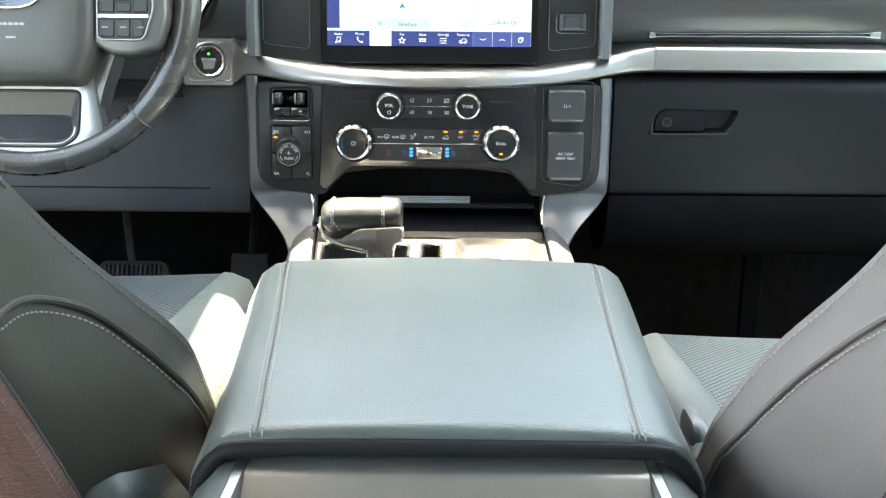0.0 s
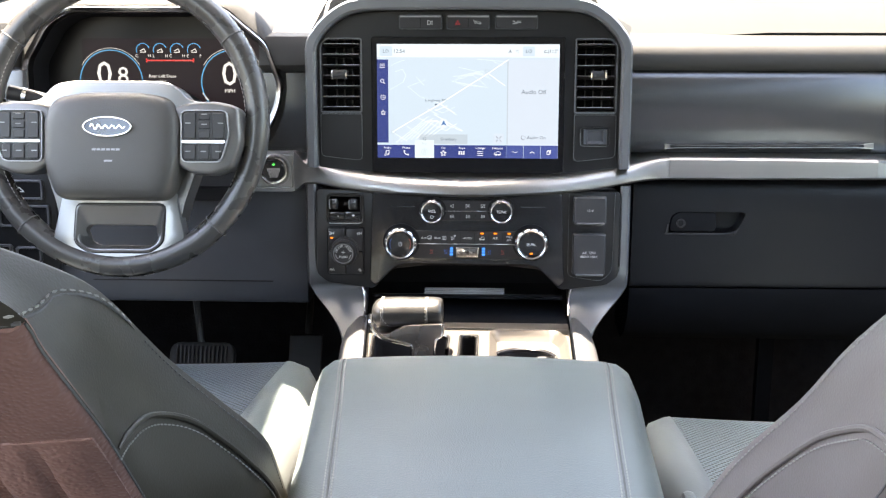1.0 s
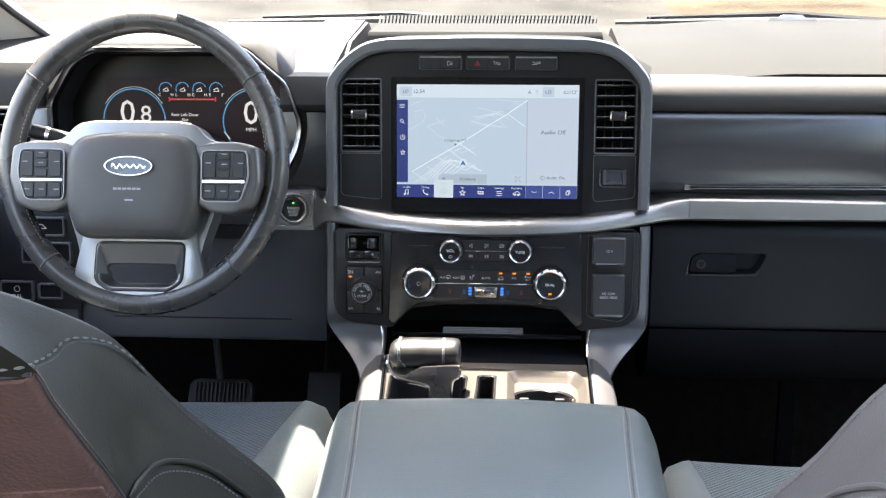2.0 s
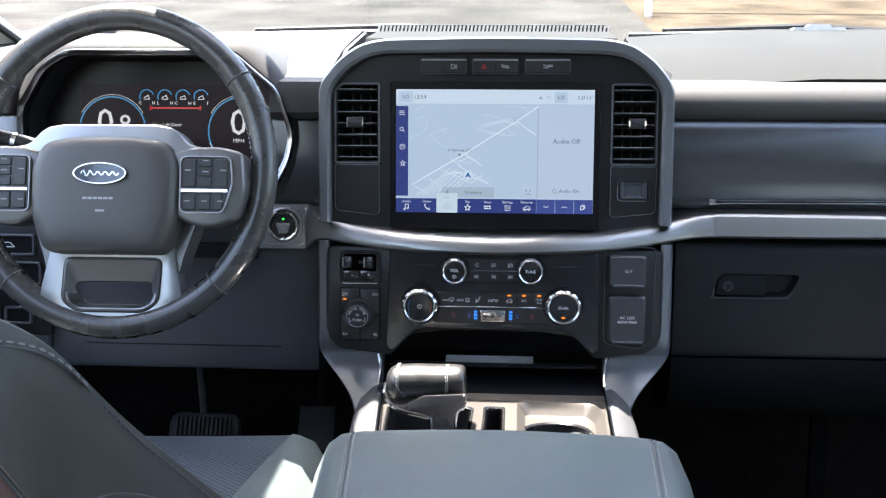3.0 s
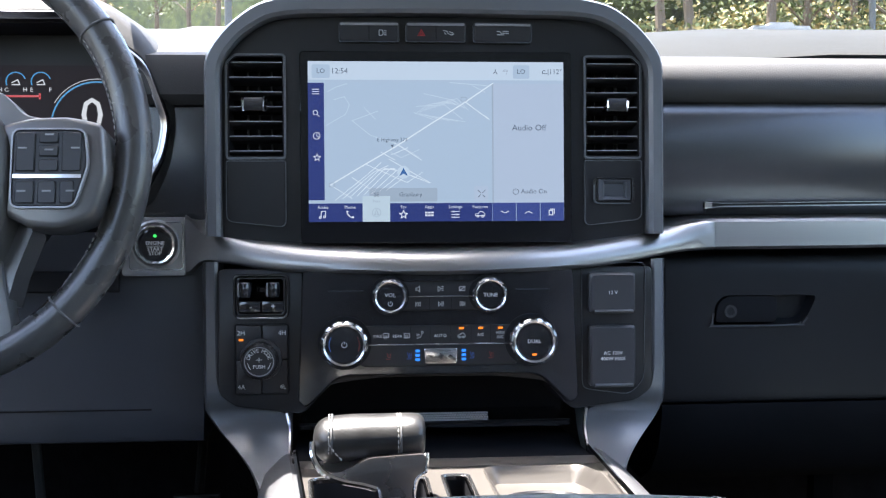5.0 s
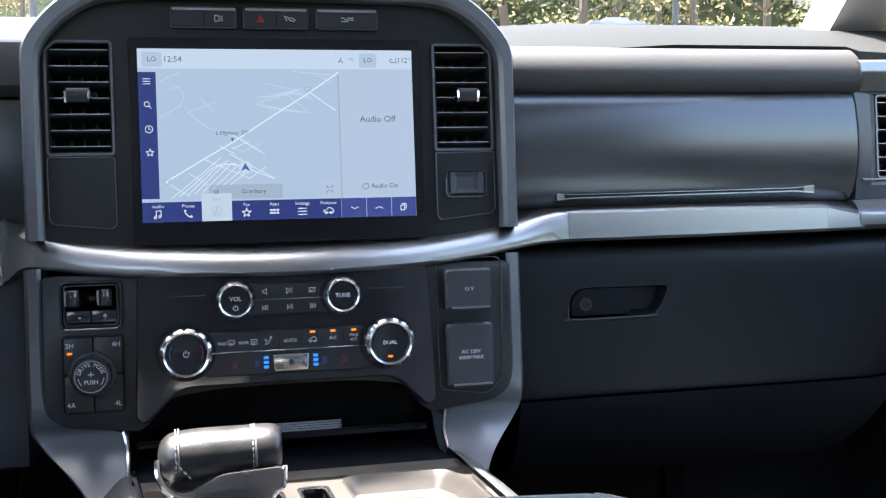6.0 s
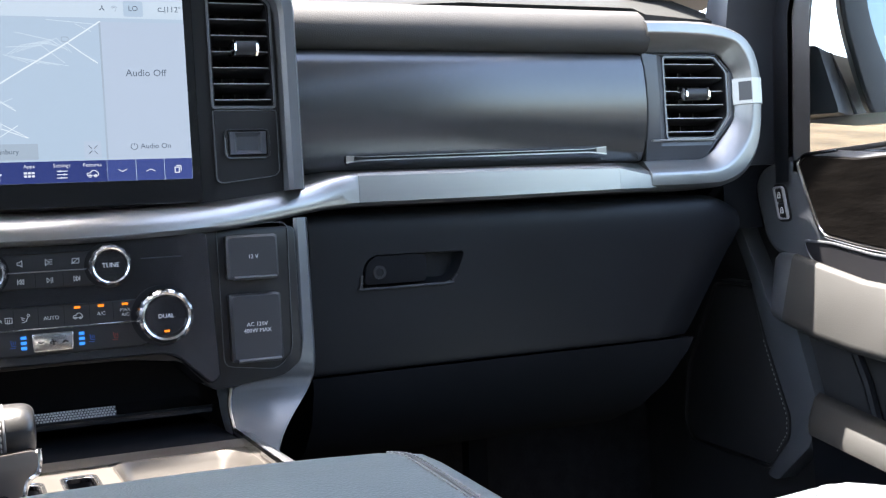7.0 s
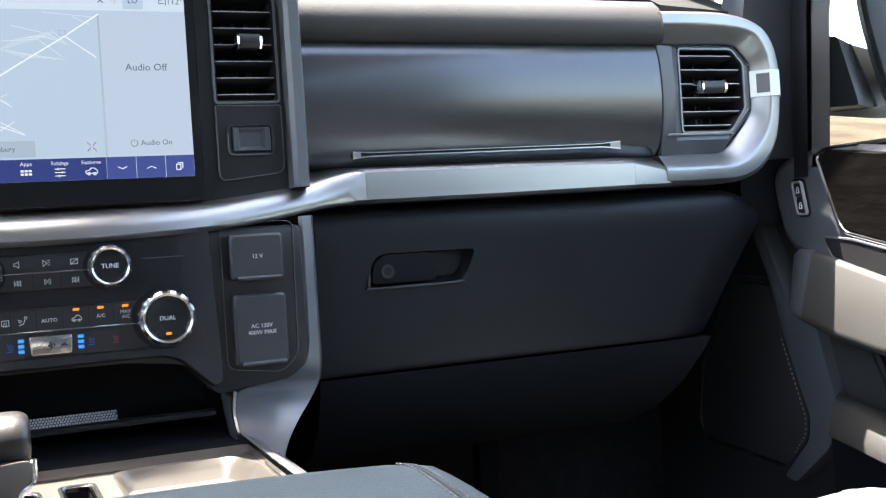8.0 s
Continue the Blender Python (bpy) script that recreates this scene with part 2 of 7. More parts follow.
def rounded(outline, r, n=3):
    """An outline with its corners cut round; r may be a number for each corner."""
    out = []
    k = len(outline)
    for i in range(k):
        p, a, b = Vector(outline[i]), Vector(outline[i - 1]), Vector(outline[(i + 1) % k])
        ri = r[i] if isinstance(r, (list, tuple)) else r
        u, v = a - p, b - p
        d = min(ri, u.length * 0.45, v.length * 0.45)
        if d < 1e-5:
            out.append(tuple(p))
            continue
        s, e = p + u.normalized() * d, p + v.normalized() * d
        for j in range(n + 1):
            w = j / n
            out.append(tuple(s * (1 - w) ** 2 + p * 2 * w * (1 - w) + e * w * w))
    return out


def inset(outline, d):
    """An outline moved inward by d."""
    k = len(outline)
    area = sum(outline[i][0] * outline[(i + 1) % k][1] - outline[(i + 1) % k][0] * outline[i][1] for i in range(k))
    s = 1 if area > 0 else -1
    out = []
    for i in range(k):
        p, a, b = Vector(outline[i]), Vector(outline[i - 1]), Vector(outline[(i + 1) % k])
        e1, e2 = (p - a).normalized(), (b - p).normalized()
        n1, n2 = Vector((-e1.y, e1.x)) * s, Vector((-e2.y, e2.x)) * s
        m = n1 + n2
        m = m / max(0.3, m.length_squared) * 2 if m.length > 1e-6 else n1
        out.append(tuple(p + m * d))
    return out


def spline(keys, steps):
    """A smooth run through key tuples of numbers."""
    keys = [np.array(k, float) for k in keys]
    out = []
    for i in range(len(keys) - 1):
        p0, p1, p2, p3 = keys[max(0, i - 1)], keys[i], keys[i + 1], keys[min(len(keys) - 1, i + 2)]
        for j in range(steps):
            t = j / steps
            out.append(0.5 * (2 * p1 + (p2 - p0) * t + (2 * p0 - 5 * p1 + 4 * p2 - p3) * t * t + (3 * p1 - p0 - 3 * p2 + p3) * t ** 3))
    out.append(keys[-1])
    return out


def tube(path, r, seg=8, closed=False, caps=True):
    path = [Vector(p) for p in path]
    k = len(path)
    rings = []
    side = None
    for i, p in enumerate(path):
        a = path[i - 1] if (i or closed) else p
        b = path[(i + 1) % k] if (i < k - 1 or closed) else p
        d = (b - a).normalized()
        if side is None:
            side = d.orthogonal().normalized()
        side = (side - d * side.dot(d)).normalized()
        up = d.cross(side)
        ri = r[i] if isinstance(r, (list, tuple)) else r
        rings.append([p + (side * math.cos(q) + up * math.sin(q)) * ri for q in (2 * math.pi * s / seg for s in range(seg))])
    if closed:
        rings.append(rings[0])
    bm = loft(rings, caps=caps and not closed)
    if closed:
        bmesh.ops.remove_doubles(bm, verts=bm.verts[:], dist=1e-6)
    return bm


def turned(profile, centre, axis=(0, -1, 0), seg=32, cap=True):
    """A turned body: profile of (radius, height along axis)."""
    q = Vector((0, 0, 1)).rotation_difference(Vector(axis))
    c = Vector(centre)
    rings = [[c + q @ Vector((r * math.cos(2 * math.pi * i / seg), r * math.sin(2 * math.pi * i / seg), h)) for i in range(seg)] for r, h in profile]
    return loft(rings, caps=cap)


def ring(r0, r1, centre, depth, axis=(0, -1, 0), seg=40):
    """A flat ring with thickness, standing proud by depth along axis."""
    p = [(r1, 0), (r1, depth), (r0, depth), (r0, 0), (r1, 0)]
    bm = turned(p, centre, axis, seg, cap=False)
    bmesh.ops.remove_doubles(bm, verts=bm.verts[:], dist=1e-6)
    return bm


def dashes(path, length, gap, r, lift=(0, 0, 0)):
    """Thread stitches along a path."""
    path = [Vector(p) + Vector(lift) for p in path]
    run = [0.0]
    for a, b in zip(path, path[1:]):
        run.append(run[-1] + (b - a).length)

    def at(s):
        for i in range(len(path) - 1):
            if s <= run[i + 1] or i == len(path) - 2:
                return path[i].lerp(path[i + 1], (s - run[i]) / max(1e-9, run[i + 1] - run[i]))
    verts, faces = [], []
    s = 0.0
    while s + length < run[-1]:
        a, b = at(s), at(s + length)
        d = (b - a).normalized()
        u = d.orthogonal().normalized()
        w = d.cross(u)
        base = len(verts)
        for k, p in ((0.45, a), (1.0, a.lerp(b, 0.5)), (0.45, b)):
            for q in range(4):
                verts.append(p + (u * math.cos(q * math.pi / 2) + w * math.sin(q * math.pi / 2)) * r * k)
        for k in range(2):
            for q in range(4):
                f = base + k * 4
                faces.append((f + q, f + (q + 1) % 4, f + 4 + (q + 1) % 4, f + 4 + q))
        faces.append((base, base + 3, base + 2, base + 1))
        faces.append((base + 8, base + 9, base + 10, base + 11))
        s += length + gap
    me = bpy.data.meshes.new("tmp")
    me.from_pydata(verts, [], faces)
    bm = bmesh.new()
    bm.from_mesh(me)
    bpy.data.meshes.remove(me)
    return bm


def letters(text, size, place, turn=None, align="CENTER", depth=0.0003):
    """Lettering in the built-in font as a bmesh, upright and facing the cabin unless turned."""
    cu = bpy.data.curves.new("letters", "FONT")
    cu.body, cu.size, cu.align_x, cu.align_y, cu.extrude, cu.resolution_u = text, size, align, "CENTER", depth, 2
    ob = new("letters", cu)
    bpy.context.view_layer.update()
    me = bpy.data.meshes.new_from_object(ob.evaluated_get(bpy.context.evaluated_depsgraph_get()))
    bm = bmesh.new()
    bm.from_mesh(me)
    bpy.data.objects.remove(ob)
    bpy.data.curves.remove(cu)
    bpy.data.meshes.remove(me)
    m = turn if turn is not None else Matrix.Rotation(radians(90), 4, "X")
    bmesh.ops.transform(bm, matrix=Matrix.Translation(place) @ m, verts=bm.verts[:])
    return bm


def stroke(pts, w, y, thick=0.0004):
    """A flat line on an upright plane facing the cabin."""
    bm = bmesh.new()
    for (x0, z0), (x1, z1) in zip(pts, pts[1:]):
        d = Vector((x1 - x0, z1 - z0))
        if d.length < 1e-6:
            continue
        d.normalize()
        n = Vector((-d.y, d.x)) * w / 2
        e = d * w * 0.3
        q = [(x0 - e.x + n.x, z0 - e.y + n.y), (x1 + e.x + n.x, z1 + e.y + n.y), (x1 + e.x - n.x, z1 + e.y - n.y), (x0 - e.x - n.x, z0 - e.y - n.y)]
        f = [bm.verts.new((p[0], y, p[1])) for p in q]
        g = [bm.verts.new((p[0], y + thick, p[1])) for p in q]
        bm.faces.new(f)
        bm.faces.new(g[::-1])
        for i in range(4):
            bm.faces.new((f[i], f[(i + 1) % 4], g[(i + 1) % 4], g[i]))
    return bm


CX = -0.0195  # the truck's middle line


def mirror_x(pts):
    return [(2 * CX - p[0], *p[1:]) for p in pts]


def plate(outer, holes, y0, y1, bev=0.0):
    """A flat plate with openings that go through it."""
    bm = bmesh.new()
    edges = []
    for line in (outer, *holes):
        vs = [bm.verts.new((p[0], y0, p[1])) for p in line]
        edges += [bm.edges.new((vs[i], vs[(i + 1) % len(vs)])) for i in range(len(vs))]
    bmesh.ops.triangle_fill(bm, use_beauty=True, use_dissolve=False, edges=edges)
    bmesh.ops.recalc_face_normals(bm, faces=bm.faces[:])
    made = bmesh.ops.extrude_face_region(bm, geom=bm.faces[:])
    bmesh.ops.translate(bm, vec=(0, y1 - y0, 0), verts=[g for g in made["geom"] if isinstance(g, bmesh.types.BMVert)])
    bmesh.ops.recalc_face_normals(bm, faces=bm.faces[:])
    return bevel(bm, bev, 1, 60)


def both(half):
    """A closed outline from its half with distances from the middle line, listed from the foot up to the crown."""
    left = [(CX - h, z) for h, z in half]
    right = [(CX + h, z) for h, z in reversed(half)]
    return left + [p for p in right if abs(p[0] - CX) > 1e-6]


# ---- the cab that closes the place ----
structure("floor", box(-0.88, 0.85, -1.2, 2.0, -0.03, 0.0), CARPET, "black carpet floor of the truck cab", "floor")
bm = box(-0.88, 0.85, 1.78, 1.80, 0.0, 0.80)
structure("firewall", bm, CARPET, "dark carpeted bulkhead behind the pedals", "bulkhead")
bm = prism([(0.86, 1.28), (0.84, 1.24), (-1.2, 1.24), (-1.2, 1.27), (0.84, 1.30)], -0.80, 0.77, plane="yz")
structure("ceiling", bm, LINING, "pale grey cloth headliner of the cab", "ceiling")
# Unseen plate; its notches and blocks are cut to place the sun patches.
sun_mask = [(-0.78, 0.84), (-0.74, 1.285), (-0.465, 1.285), (-0.46, 1.335), (-0.53, 1.345), (-0.53, 1.42), (-0.385, 1.42), (-0.38, 0.89), (-0.325, 0.89), (-0.32, 1.23), (0.03, 1.23), (0.04, 1.40), (0.24, 1.40), (0.26, 0.94), (0.75, 0.94), (0.77, 0.84)]
bm = prism(sun_mask, 0.0, 0.018, plane="xy")
merge(bm, box(-0.386, -0.319, 1.20, 1.40, 0.0, 0.018))
merge(bm, box(-0.365, -0.265, 1.39, 1.475, 0.0, 0.008))
merge(bm, box(-0.025, 0.075, 1.39, 1.475, 0.0, 0.008))
for v in bm.verts:
    v.co.z += 1.235 - 0.42 * (v.co.y - 0.94)
structure("sun_mask_plate", bm, LINING, "unseen notched plate added to shape the sunlight", "ceiling")
structure("wall_rear_right", box(0.805, 0.845, -1.2, 0.36, 0.0, 0.66), WALLS, "dark grey rear door trim", "wall")
for side, x in (("left", -0.86), ("right", 0.825)):
    structure("pillar_" + side, prism([(0.30, 0.66), (0.30, 1.23), (0.42, 1.23), (0.42, 0.0), (0.36, 0.0), (0.36, 0.66)], x - 0.03, x + 0.03, plane="yz"), WALLS, "grey door pillar of the cab", "pillar")
structure("wall_back", box(-0.88, 0.85, -1.22, -1.2, 0.0, 0.80), WALLS, "grey rear wall of the cab", "wall")
structure("rear_bench", box(-0.75, 0.72, -1.15, -0.62, 0.0, 0.40, 0.05, 3), SEAT_SIDE, "plain dark rear bench", "bench")
# Unseen panes, tinted dark to cut the light from behind and the right.
for nm, bm in (("window_rear_right", box(0.838, 0.842, -1.2, 0.30, 0.66, 1.24)), ("window_back", box(-0.85, 0.83, -1.212, -1.208, 0.80, 1.24))):
    structure(nm, bm, TINTED, "unseen dark tinted rear cab glass that cuts the light", "window").visible_shadow = False
structure("wall_left", box(-0.88, -0.84, 0.40, 2.0, 0.0, 0.66), WALLS, "dark grey driver door trim", "wall")

# ---- dashboard ----
dash = thing("dashboard", (CX, 1.55, 0.0), "dark grey soft-touch pickup dashboard with a silver trim band", "dashboard")
# soft pad in front of the passenger, with a rolled edge
PAD = [(1.46, 0.736), (1.425, 0.734), (1.409, 0.738), (1.403, 0.748), (1.405, 0.762), (1.412, 0.774), (1.424, 0.783), (1.44, 0.787), (1.47, 0.787)]
bm = prism(PAD, 0.208, 0.606, plane="yz")
part("pad", bm, DASH, dash, "dark soft pad with rolled edge", 60)
bm = loft([[(x, y, z) for y, z in ((1.428 + s, 0.7885), (1.437 + s, 0.793), (1.60, 0.840), (1.80, 0.886), (1.86, 0.870), (1.86, 0.70), (1.60, 0.70), (1.47, 0.74))] for x, s in ((0.20, 0.004), (0.40, 0.002), (0.57, 0.002), (0.606, 0.004), (0.64, 0.03), (0.78, 0.06))])
for v in bm.verts:
    if v.co.x < 0.21:
        v.co.x, v.co.z = 0.182, v.co.z - 0.013
part("top_panel", bm, DASH_TOP, dash, "sunlit upper dash panel", 30)
# decor panel below the pad
DECOR_LINE = [(1.470, 0.742), (1.418, 0.7375), (1.4125, 0.733), (1.4085, 0.720), (1.4060, 0.700), (1.4052, 0.682), (1.4068, 0.662), (1.4105, 0.645), (1.4165, 0.631), (1.4235, 0.621), (1.470, 0.614)]
bm = loft([[(x, y, z) for y, z in DECOR_LINE] for x in (0.2085, 0.30, 0.40, 0.50, 0.5985)])
part("decor_panel", bm, DECOR, dash, "dark satin decor panel bulging gently", 50)
part("decor_joint", loft([[(x, y + 0.0035, z) for y, z in DECOR_LINE] for x in (0.5986, 0.6030)]), BLACK, dash)
BAR = ((0.259, 0.000, 0.0036), (0.266, 0.003, 0.0030), (0.276, 0.003, 0.0022), (0.30, 0.003, 0.0021), (0.525, 0.003, 0.0021), (0.536, 0.003, 0.0030), (0.550, 0.000, 0.0042))
BZ = [0.6300 + 0.0075 * (b[0] - 0.259) for b in BAR]
bm = loft([[(x, 1.4165 - d, z + k), (x, 1.4145 - d, z - k), (x, 1.424, z - k), (x, 1.424, z + k)] for (x, d, k), z in zip(BAR, BZ)])
bar = part("accent_bar", bm, DASH_DARK, dash, "dark accent bar between drawn highlights")
# The bar's two highlights are drawn as bright strips.
for sgn, wide in ((1, 0.0007), (-1, 0.0012)):
    bm = loft([[(x, 1.4140 - d, z + sgn * k), (x, 1.4140 - d, z + sgn * (k - wide)), (x, 1.4180 - d, z + sgn * (k - wide)), (x, 1.4180 - d, z + sgn * k)] for (x, d, k), z in zip(BAR, BZ)])
    part("highlight_line", bm, SILVER, bar, "thin bright strip drawn as a highlight")
for k in (0, -1):
    x, d, w = BAR[k]
    e = 0.007 if k == 0 else -0.014
    part("bar_tip", loft([[(x, 1.4142, BZ[k] + w), (x, 1.4142, BZ[k] - w), (x, 1.420, BZ[k] - w), (x, 1.420, BZ[k] + w)], [(x + e, 1.4112, BZ[k] + 0.0020), (x + e, 1.4112, BZ[k] - 0.0020), (x + e, 1.418, BZ[k] - 0.0020), (x + e, 1.418, BZ[k] + 0.0020)]]), POD, bar, "flared tip")
# silver band across the dash
BAND = [(-0.2683, 0.6215, 0.5620, 1.4065), (-0.262, 0.6175, 0.5650, 1.402), (-0.249, 0.605, 0.5745, 1.396), (-0.222, 0.601, 0.573, 1.389), (-0.19, 0.596, 0.568, 1.381), (-0.15, 0.591, 0.565, 1.371), (-0.09, 0.587, 0.5635, 1.362), (-0.02, 0.585, 0.562, 1.358),
        (0.05, 0.587, 0.5635, 1.362), (0.111, 0.590, 0.566, 1.370), (0.16, 0.597, 0.571, 1.379), (0.204, 0.605, 0.578, 1.387), (0.235, 0.611, 0.5825, 1.392), (0.263, 0.614, 0.584, 1.394)]


def run_ring(x, zt, zb, yf, lip):
    return [(x, yf + 0.07, 0.624), (x, yf + 0.028, 0.619), (x, yf + 0.004, zt + lip), (x, yf, zt), (x, yf, (zt + zb) / 2), (x, yf, zb + 0.003), (x, yf + 0.004, zb), (x, yf + 0.02, zb), (x, yf + 0.07, zb)]


def band_ring(x, zt, zb, yf):
    h = zt - zb
    f = max(0.0, min(1.0, (x - 0.205) / 0.058), min(1.0, (-0.200 - x) / 0.045))
    f = f * f * (3 - 2 * f)
    flat = run_ring(x, zt - 0.0015, zb + 0.0005, yf, 0.003)
    soft = [(x, yf + 0.075, zt + 0.012), (x, yf + 0.020, zt + 0.002), (x, yf + 0.0095, zt - 0.03 * h), (x, yf + 0.0035, zt - 0.25 * h), (x, yf - 0.0010, zt - 0.58 * h), (x, yf - 0.0018, zb + 0.20 * h), (x, yf + 0.0020, zb + 0.03 * h), (x, yf + 0.02, zb), (x, yf + 0.075, zb)]
    return [tuple(a * (1 - f) + b * f for a, b in zip(p, q)) for p, q in zip(soft, flat)]


bm = loft([band_ring(*k) for k in spline(BAND, 3)])
part("trim_band", bm, SILVER, dash, "satin silver trim band", 50)
bm = loft([run_ring(*k) for k in ((0.2635, 0.6125, 0.5845, 1.3945, 0.003), (0.40, 0.6125, 0.5850, 1.3930, 0.003), (0.550, 0.611, 0.5865, 1.3905, 0.003))])
part("trim_band", bm, SILVER, dash, "", 20)
bm = loft([run_ring(*k) for k in ((0.5503, 0.611, 0.5865, 1.3905, 0.003), (0.595, 0.6035, 0.5868, 1.4020, 0.004), (0.61, 0.602, 0.588, 1.406, 0.007))])
part("trim_band", bm, SILVER, dash, "", 20)
CURL_IN = [(0.597, 0.6195), (0.640, 0.6200), (0.677, 0.6210), (0.703, 0.6420), (0.7200, 0.6650), (0.7225, 0.6900), (0.7220, 0.7130), (0.7130, 0.7270), (0.6990, 0.7365), (0.6500, 0.7370), (0.6025, 0.7370)]
CURL_MID = [(0.597, 0.6045), (0.650, 0.6045), (0.690, 0.6075), (0.7150, 0.6230), (0.7320, 0.6480), (0.7375, 0.6820), (0.7365, 0.7160), (0.7280, 0.7380), (0.7100, 0.7510), (0.6620, 0.7560), (0.6025, 0.7560)]
CURL_OUT = [(0.597, 0.5870), (0.660, 0.5870), (0.700, 0.5895), (0.7290, 0.6040), (0.7475, 0.6330), (0.7545, 0.6760), (0.7545, 0.7160), (0.7450, 0.7450), (0.7230, 0.7620), (0.6800, 0.7710), (0.6025, 0.7710)]
bm_rings = []
for a, m, o in zip(spline(CURL_IN, 4), spline(CURL_MID, 4), spline(CURL_OUT, 4)):
    def at(p, q, f, y):
        return (p[0] + (q[0] - p[0]) * f, y, p[1] + (q[1] - p[1]) * f)
    bm_rings.append([at(a, m, 0, 1.46), at(a, m, 0, 1.4175), at(a, m, 0.06, 1.4155), at(a, m, 0.90, 1.4020), at(a, m, 1.0, 1.4010), at(m, o, 0.12, 1.4008), at(m, o, 0.70, 1.4025), at(m, o, 0.92, 1.4075), at(m, o, 1.0, 1.418), at(m, o, 1.0, 1.46)])
part("trim_curl", loft(bm_rings), CURL, dash, "silver trim curling round the vent", 28)
bm = loft([[(0.7205, 1.4150, z), (0.7355, 1.3985, z), (0.7480, 1.3990, z), (0.7565, 1.4085, z), (0.7570, 1.43, z), (0.7205, 1.43, z)] for z in (0.6795, 0.6810, 0.7065, 0.7080)])
part("trim_clasp", bevel(bm, 0.001, 1, 40), SILVER, dash, "polished clasp on the trim")
bm = loft([[(0.7250, 1.4095, z), (0.7345, 1.3990, z), (0.7360, 1.4010, z), (0.7265, 1.4110, z)] for z in (0.6835, 0.7045)])
part("clasp_inlay", bm, SURROUND, dash)
# vent surround at the passenger's end, its open side falling in towards the slats
RV = [(0.6290, 0.6430), (0.6290, 0.6890), (0.6290, 0.7325), (0.6970, 0.7325), (0.7125, 0.7160), (0.7125, 0.6680), (0.6920, 0.6430)]
RVO = [(0.6030, 0.6200), (0.6030, 0.6820), (0.6030, 0.7365), (0.7010, 0.7365), (0.7235, 0.7140), (0.7215, 0.6640), (0.6790, 0.6200)]
RVY = [1.4195, 1.4090, 1.4165, 1.4170, 1.4165, 1.4165, 1.4190]
bm = loft([[(p[0], 1.45, p[1]) for p in RVO], [(p[0], y, p[1]) for p, y in zip(RVO, RVY)], [(q[0] + (p[0] - q[0]) * 0.35, 1.4135 + 0.3 * (y - 1.4165), q[1] + (p[1] - q[1]) * 0.35) for p, q, y in zip(RVO, RV, RVY)], [(q[0], 1.4165, q[1]) for q in RV], [(q[0], 1.45, q[1]) for q in RV]], caps=False)
part("vent_surround", bm, SURROUND, dash, "dark grey vent surround", 20)
part("surround_lip", loft([[(x, y, 0.6400), (x, y - 0.0012, 0.6412), (x, y + 0.0015, 0.6425), (x, y + 0.004, 0.6405)] for x, y in ((0.6090, 1.4130), (0.6300, 1.4128), (0.6930, 1.4132))]), SLAT, dash, "pale lower lip of the vent")


def air_vent(x0, x1, z0, z1, y, slats, tab, outline, label, vanes=True, deep=0.045):
    v = thing("air_vent", ((x0 + x1) / 2, y + deep, z0), label, "air vent", "dashboard air vents")
    part("housing", frame_prism(outline, inset(outline, 0.0022), y - 0.0015, y + deep, 0.0), BLACK, v)
    part("back_plate", prism(outline, y + deep, y + deep + 0.004), BLACK, v)
    part("rim", frame_prism(inset(outline, -0.0010), inset(outline, 0.0010), y - 0.003, y), GREY, v, "thin grey rim")
    pitch = (z1 - z0) / slats
    bottom = min(p[1] for p in outline)
    for i in range(slats):
        z = z0 + pitch * (i + 0.5)
        xs = [p for p in crossing(outline, z)]
        a, b = (min(xs), max(xs)) if len(xs) > 1 else (x0, x1)
        bm = loft([[(x, y + 0.003, z + 0.0006), (x, y + 0.002, z - 0.0002), (x, y + 0.004, z - 0.0018), (x, y + 0.028, z - 0.0052), (x, y + 0.028, z - 0.0032)] for x in (a + 0.0022, b - 0.0022)])
        part("slat", bm, BUTTON, v)
        bm = box(a + 0.003, b - 0.003, y + 0.0012, y + 0.0034, z - 0.0002, z + 0.0007)
        part("slat_edge", bm, SLAT, v, "fine grey slat edge")
    if vanes:
        for x in (x0 + (x1 - x0) * 0.30, x0 + (x1 - x0) * 0.50, x0 + (x1 - x0) * 0.72):
            part("vane", box(x - 0.0006, x + 0.0006, y + 0.030, y + deep, z0 + 0.002, z1 - 0.002), BUTTON, v)
    tx, tz, tw = tab
    th = 0.0062
    bm = loft([[(x, y - 0.012 + o, tz - th), (x, y - 0.0145 + o, tz - th * 0.4), (x, y - 0.0145 + o, tz + th * 0.4), (x, y - 0.012 + o, tz + th), (x, y + 0.006, tz + th * 0.8), (x, y + 0.006, tz - th * 0.8)] for x, o in ((tx - tw * 0.72, 0), (tx + tw * 0.72, 0))])
    t = part("tab", bm, BUTTON, v)
    for s in (-1, 1):
        bm = loft([[(x, y - 0.012 + o, tz - h), (x, y - 0.0155 + o, tz - h * 0.45), (x, y - 0.0155 + o, tz + h * 0.45), (x, y - 0.012 + o, tz + h), (x, y + 0.004, tz + h * 0.8), (x, y + 0.004, tz - h * 0.8)] for x, h, o in ((tx + s * tw * 0.72, th + 0.0006, 0), (tx + s * tw * 0.86, th + 0.0008, -0.0006), (tx + s * tw, th * 0.8, 0.004))])
        part("tab_cap", bm, CHROME, t, "chrome end of the tab")
    return v


def crossing(outline, z):
    out = []
    for i in range(len(outline)):
        a, b = outline[i], outline[(i + 1) % len(outline)]
        if (a[1] - z) * (b[1] - z) < 0:
            out.append(a[0] + (b[0] - a[0]) * (z - a[1]) / (b[1] - a[1]))
    return out


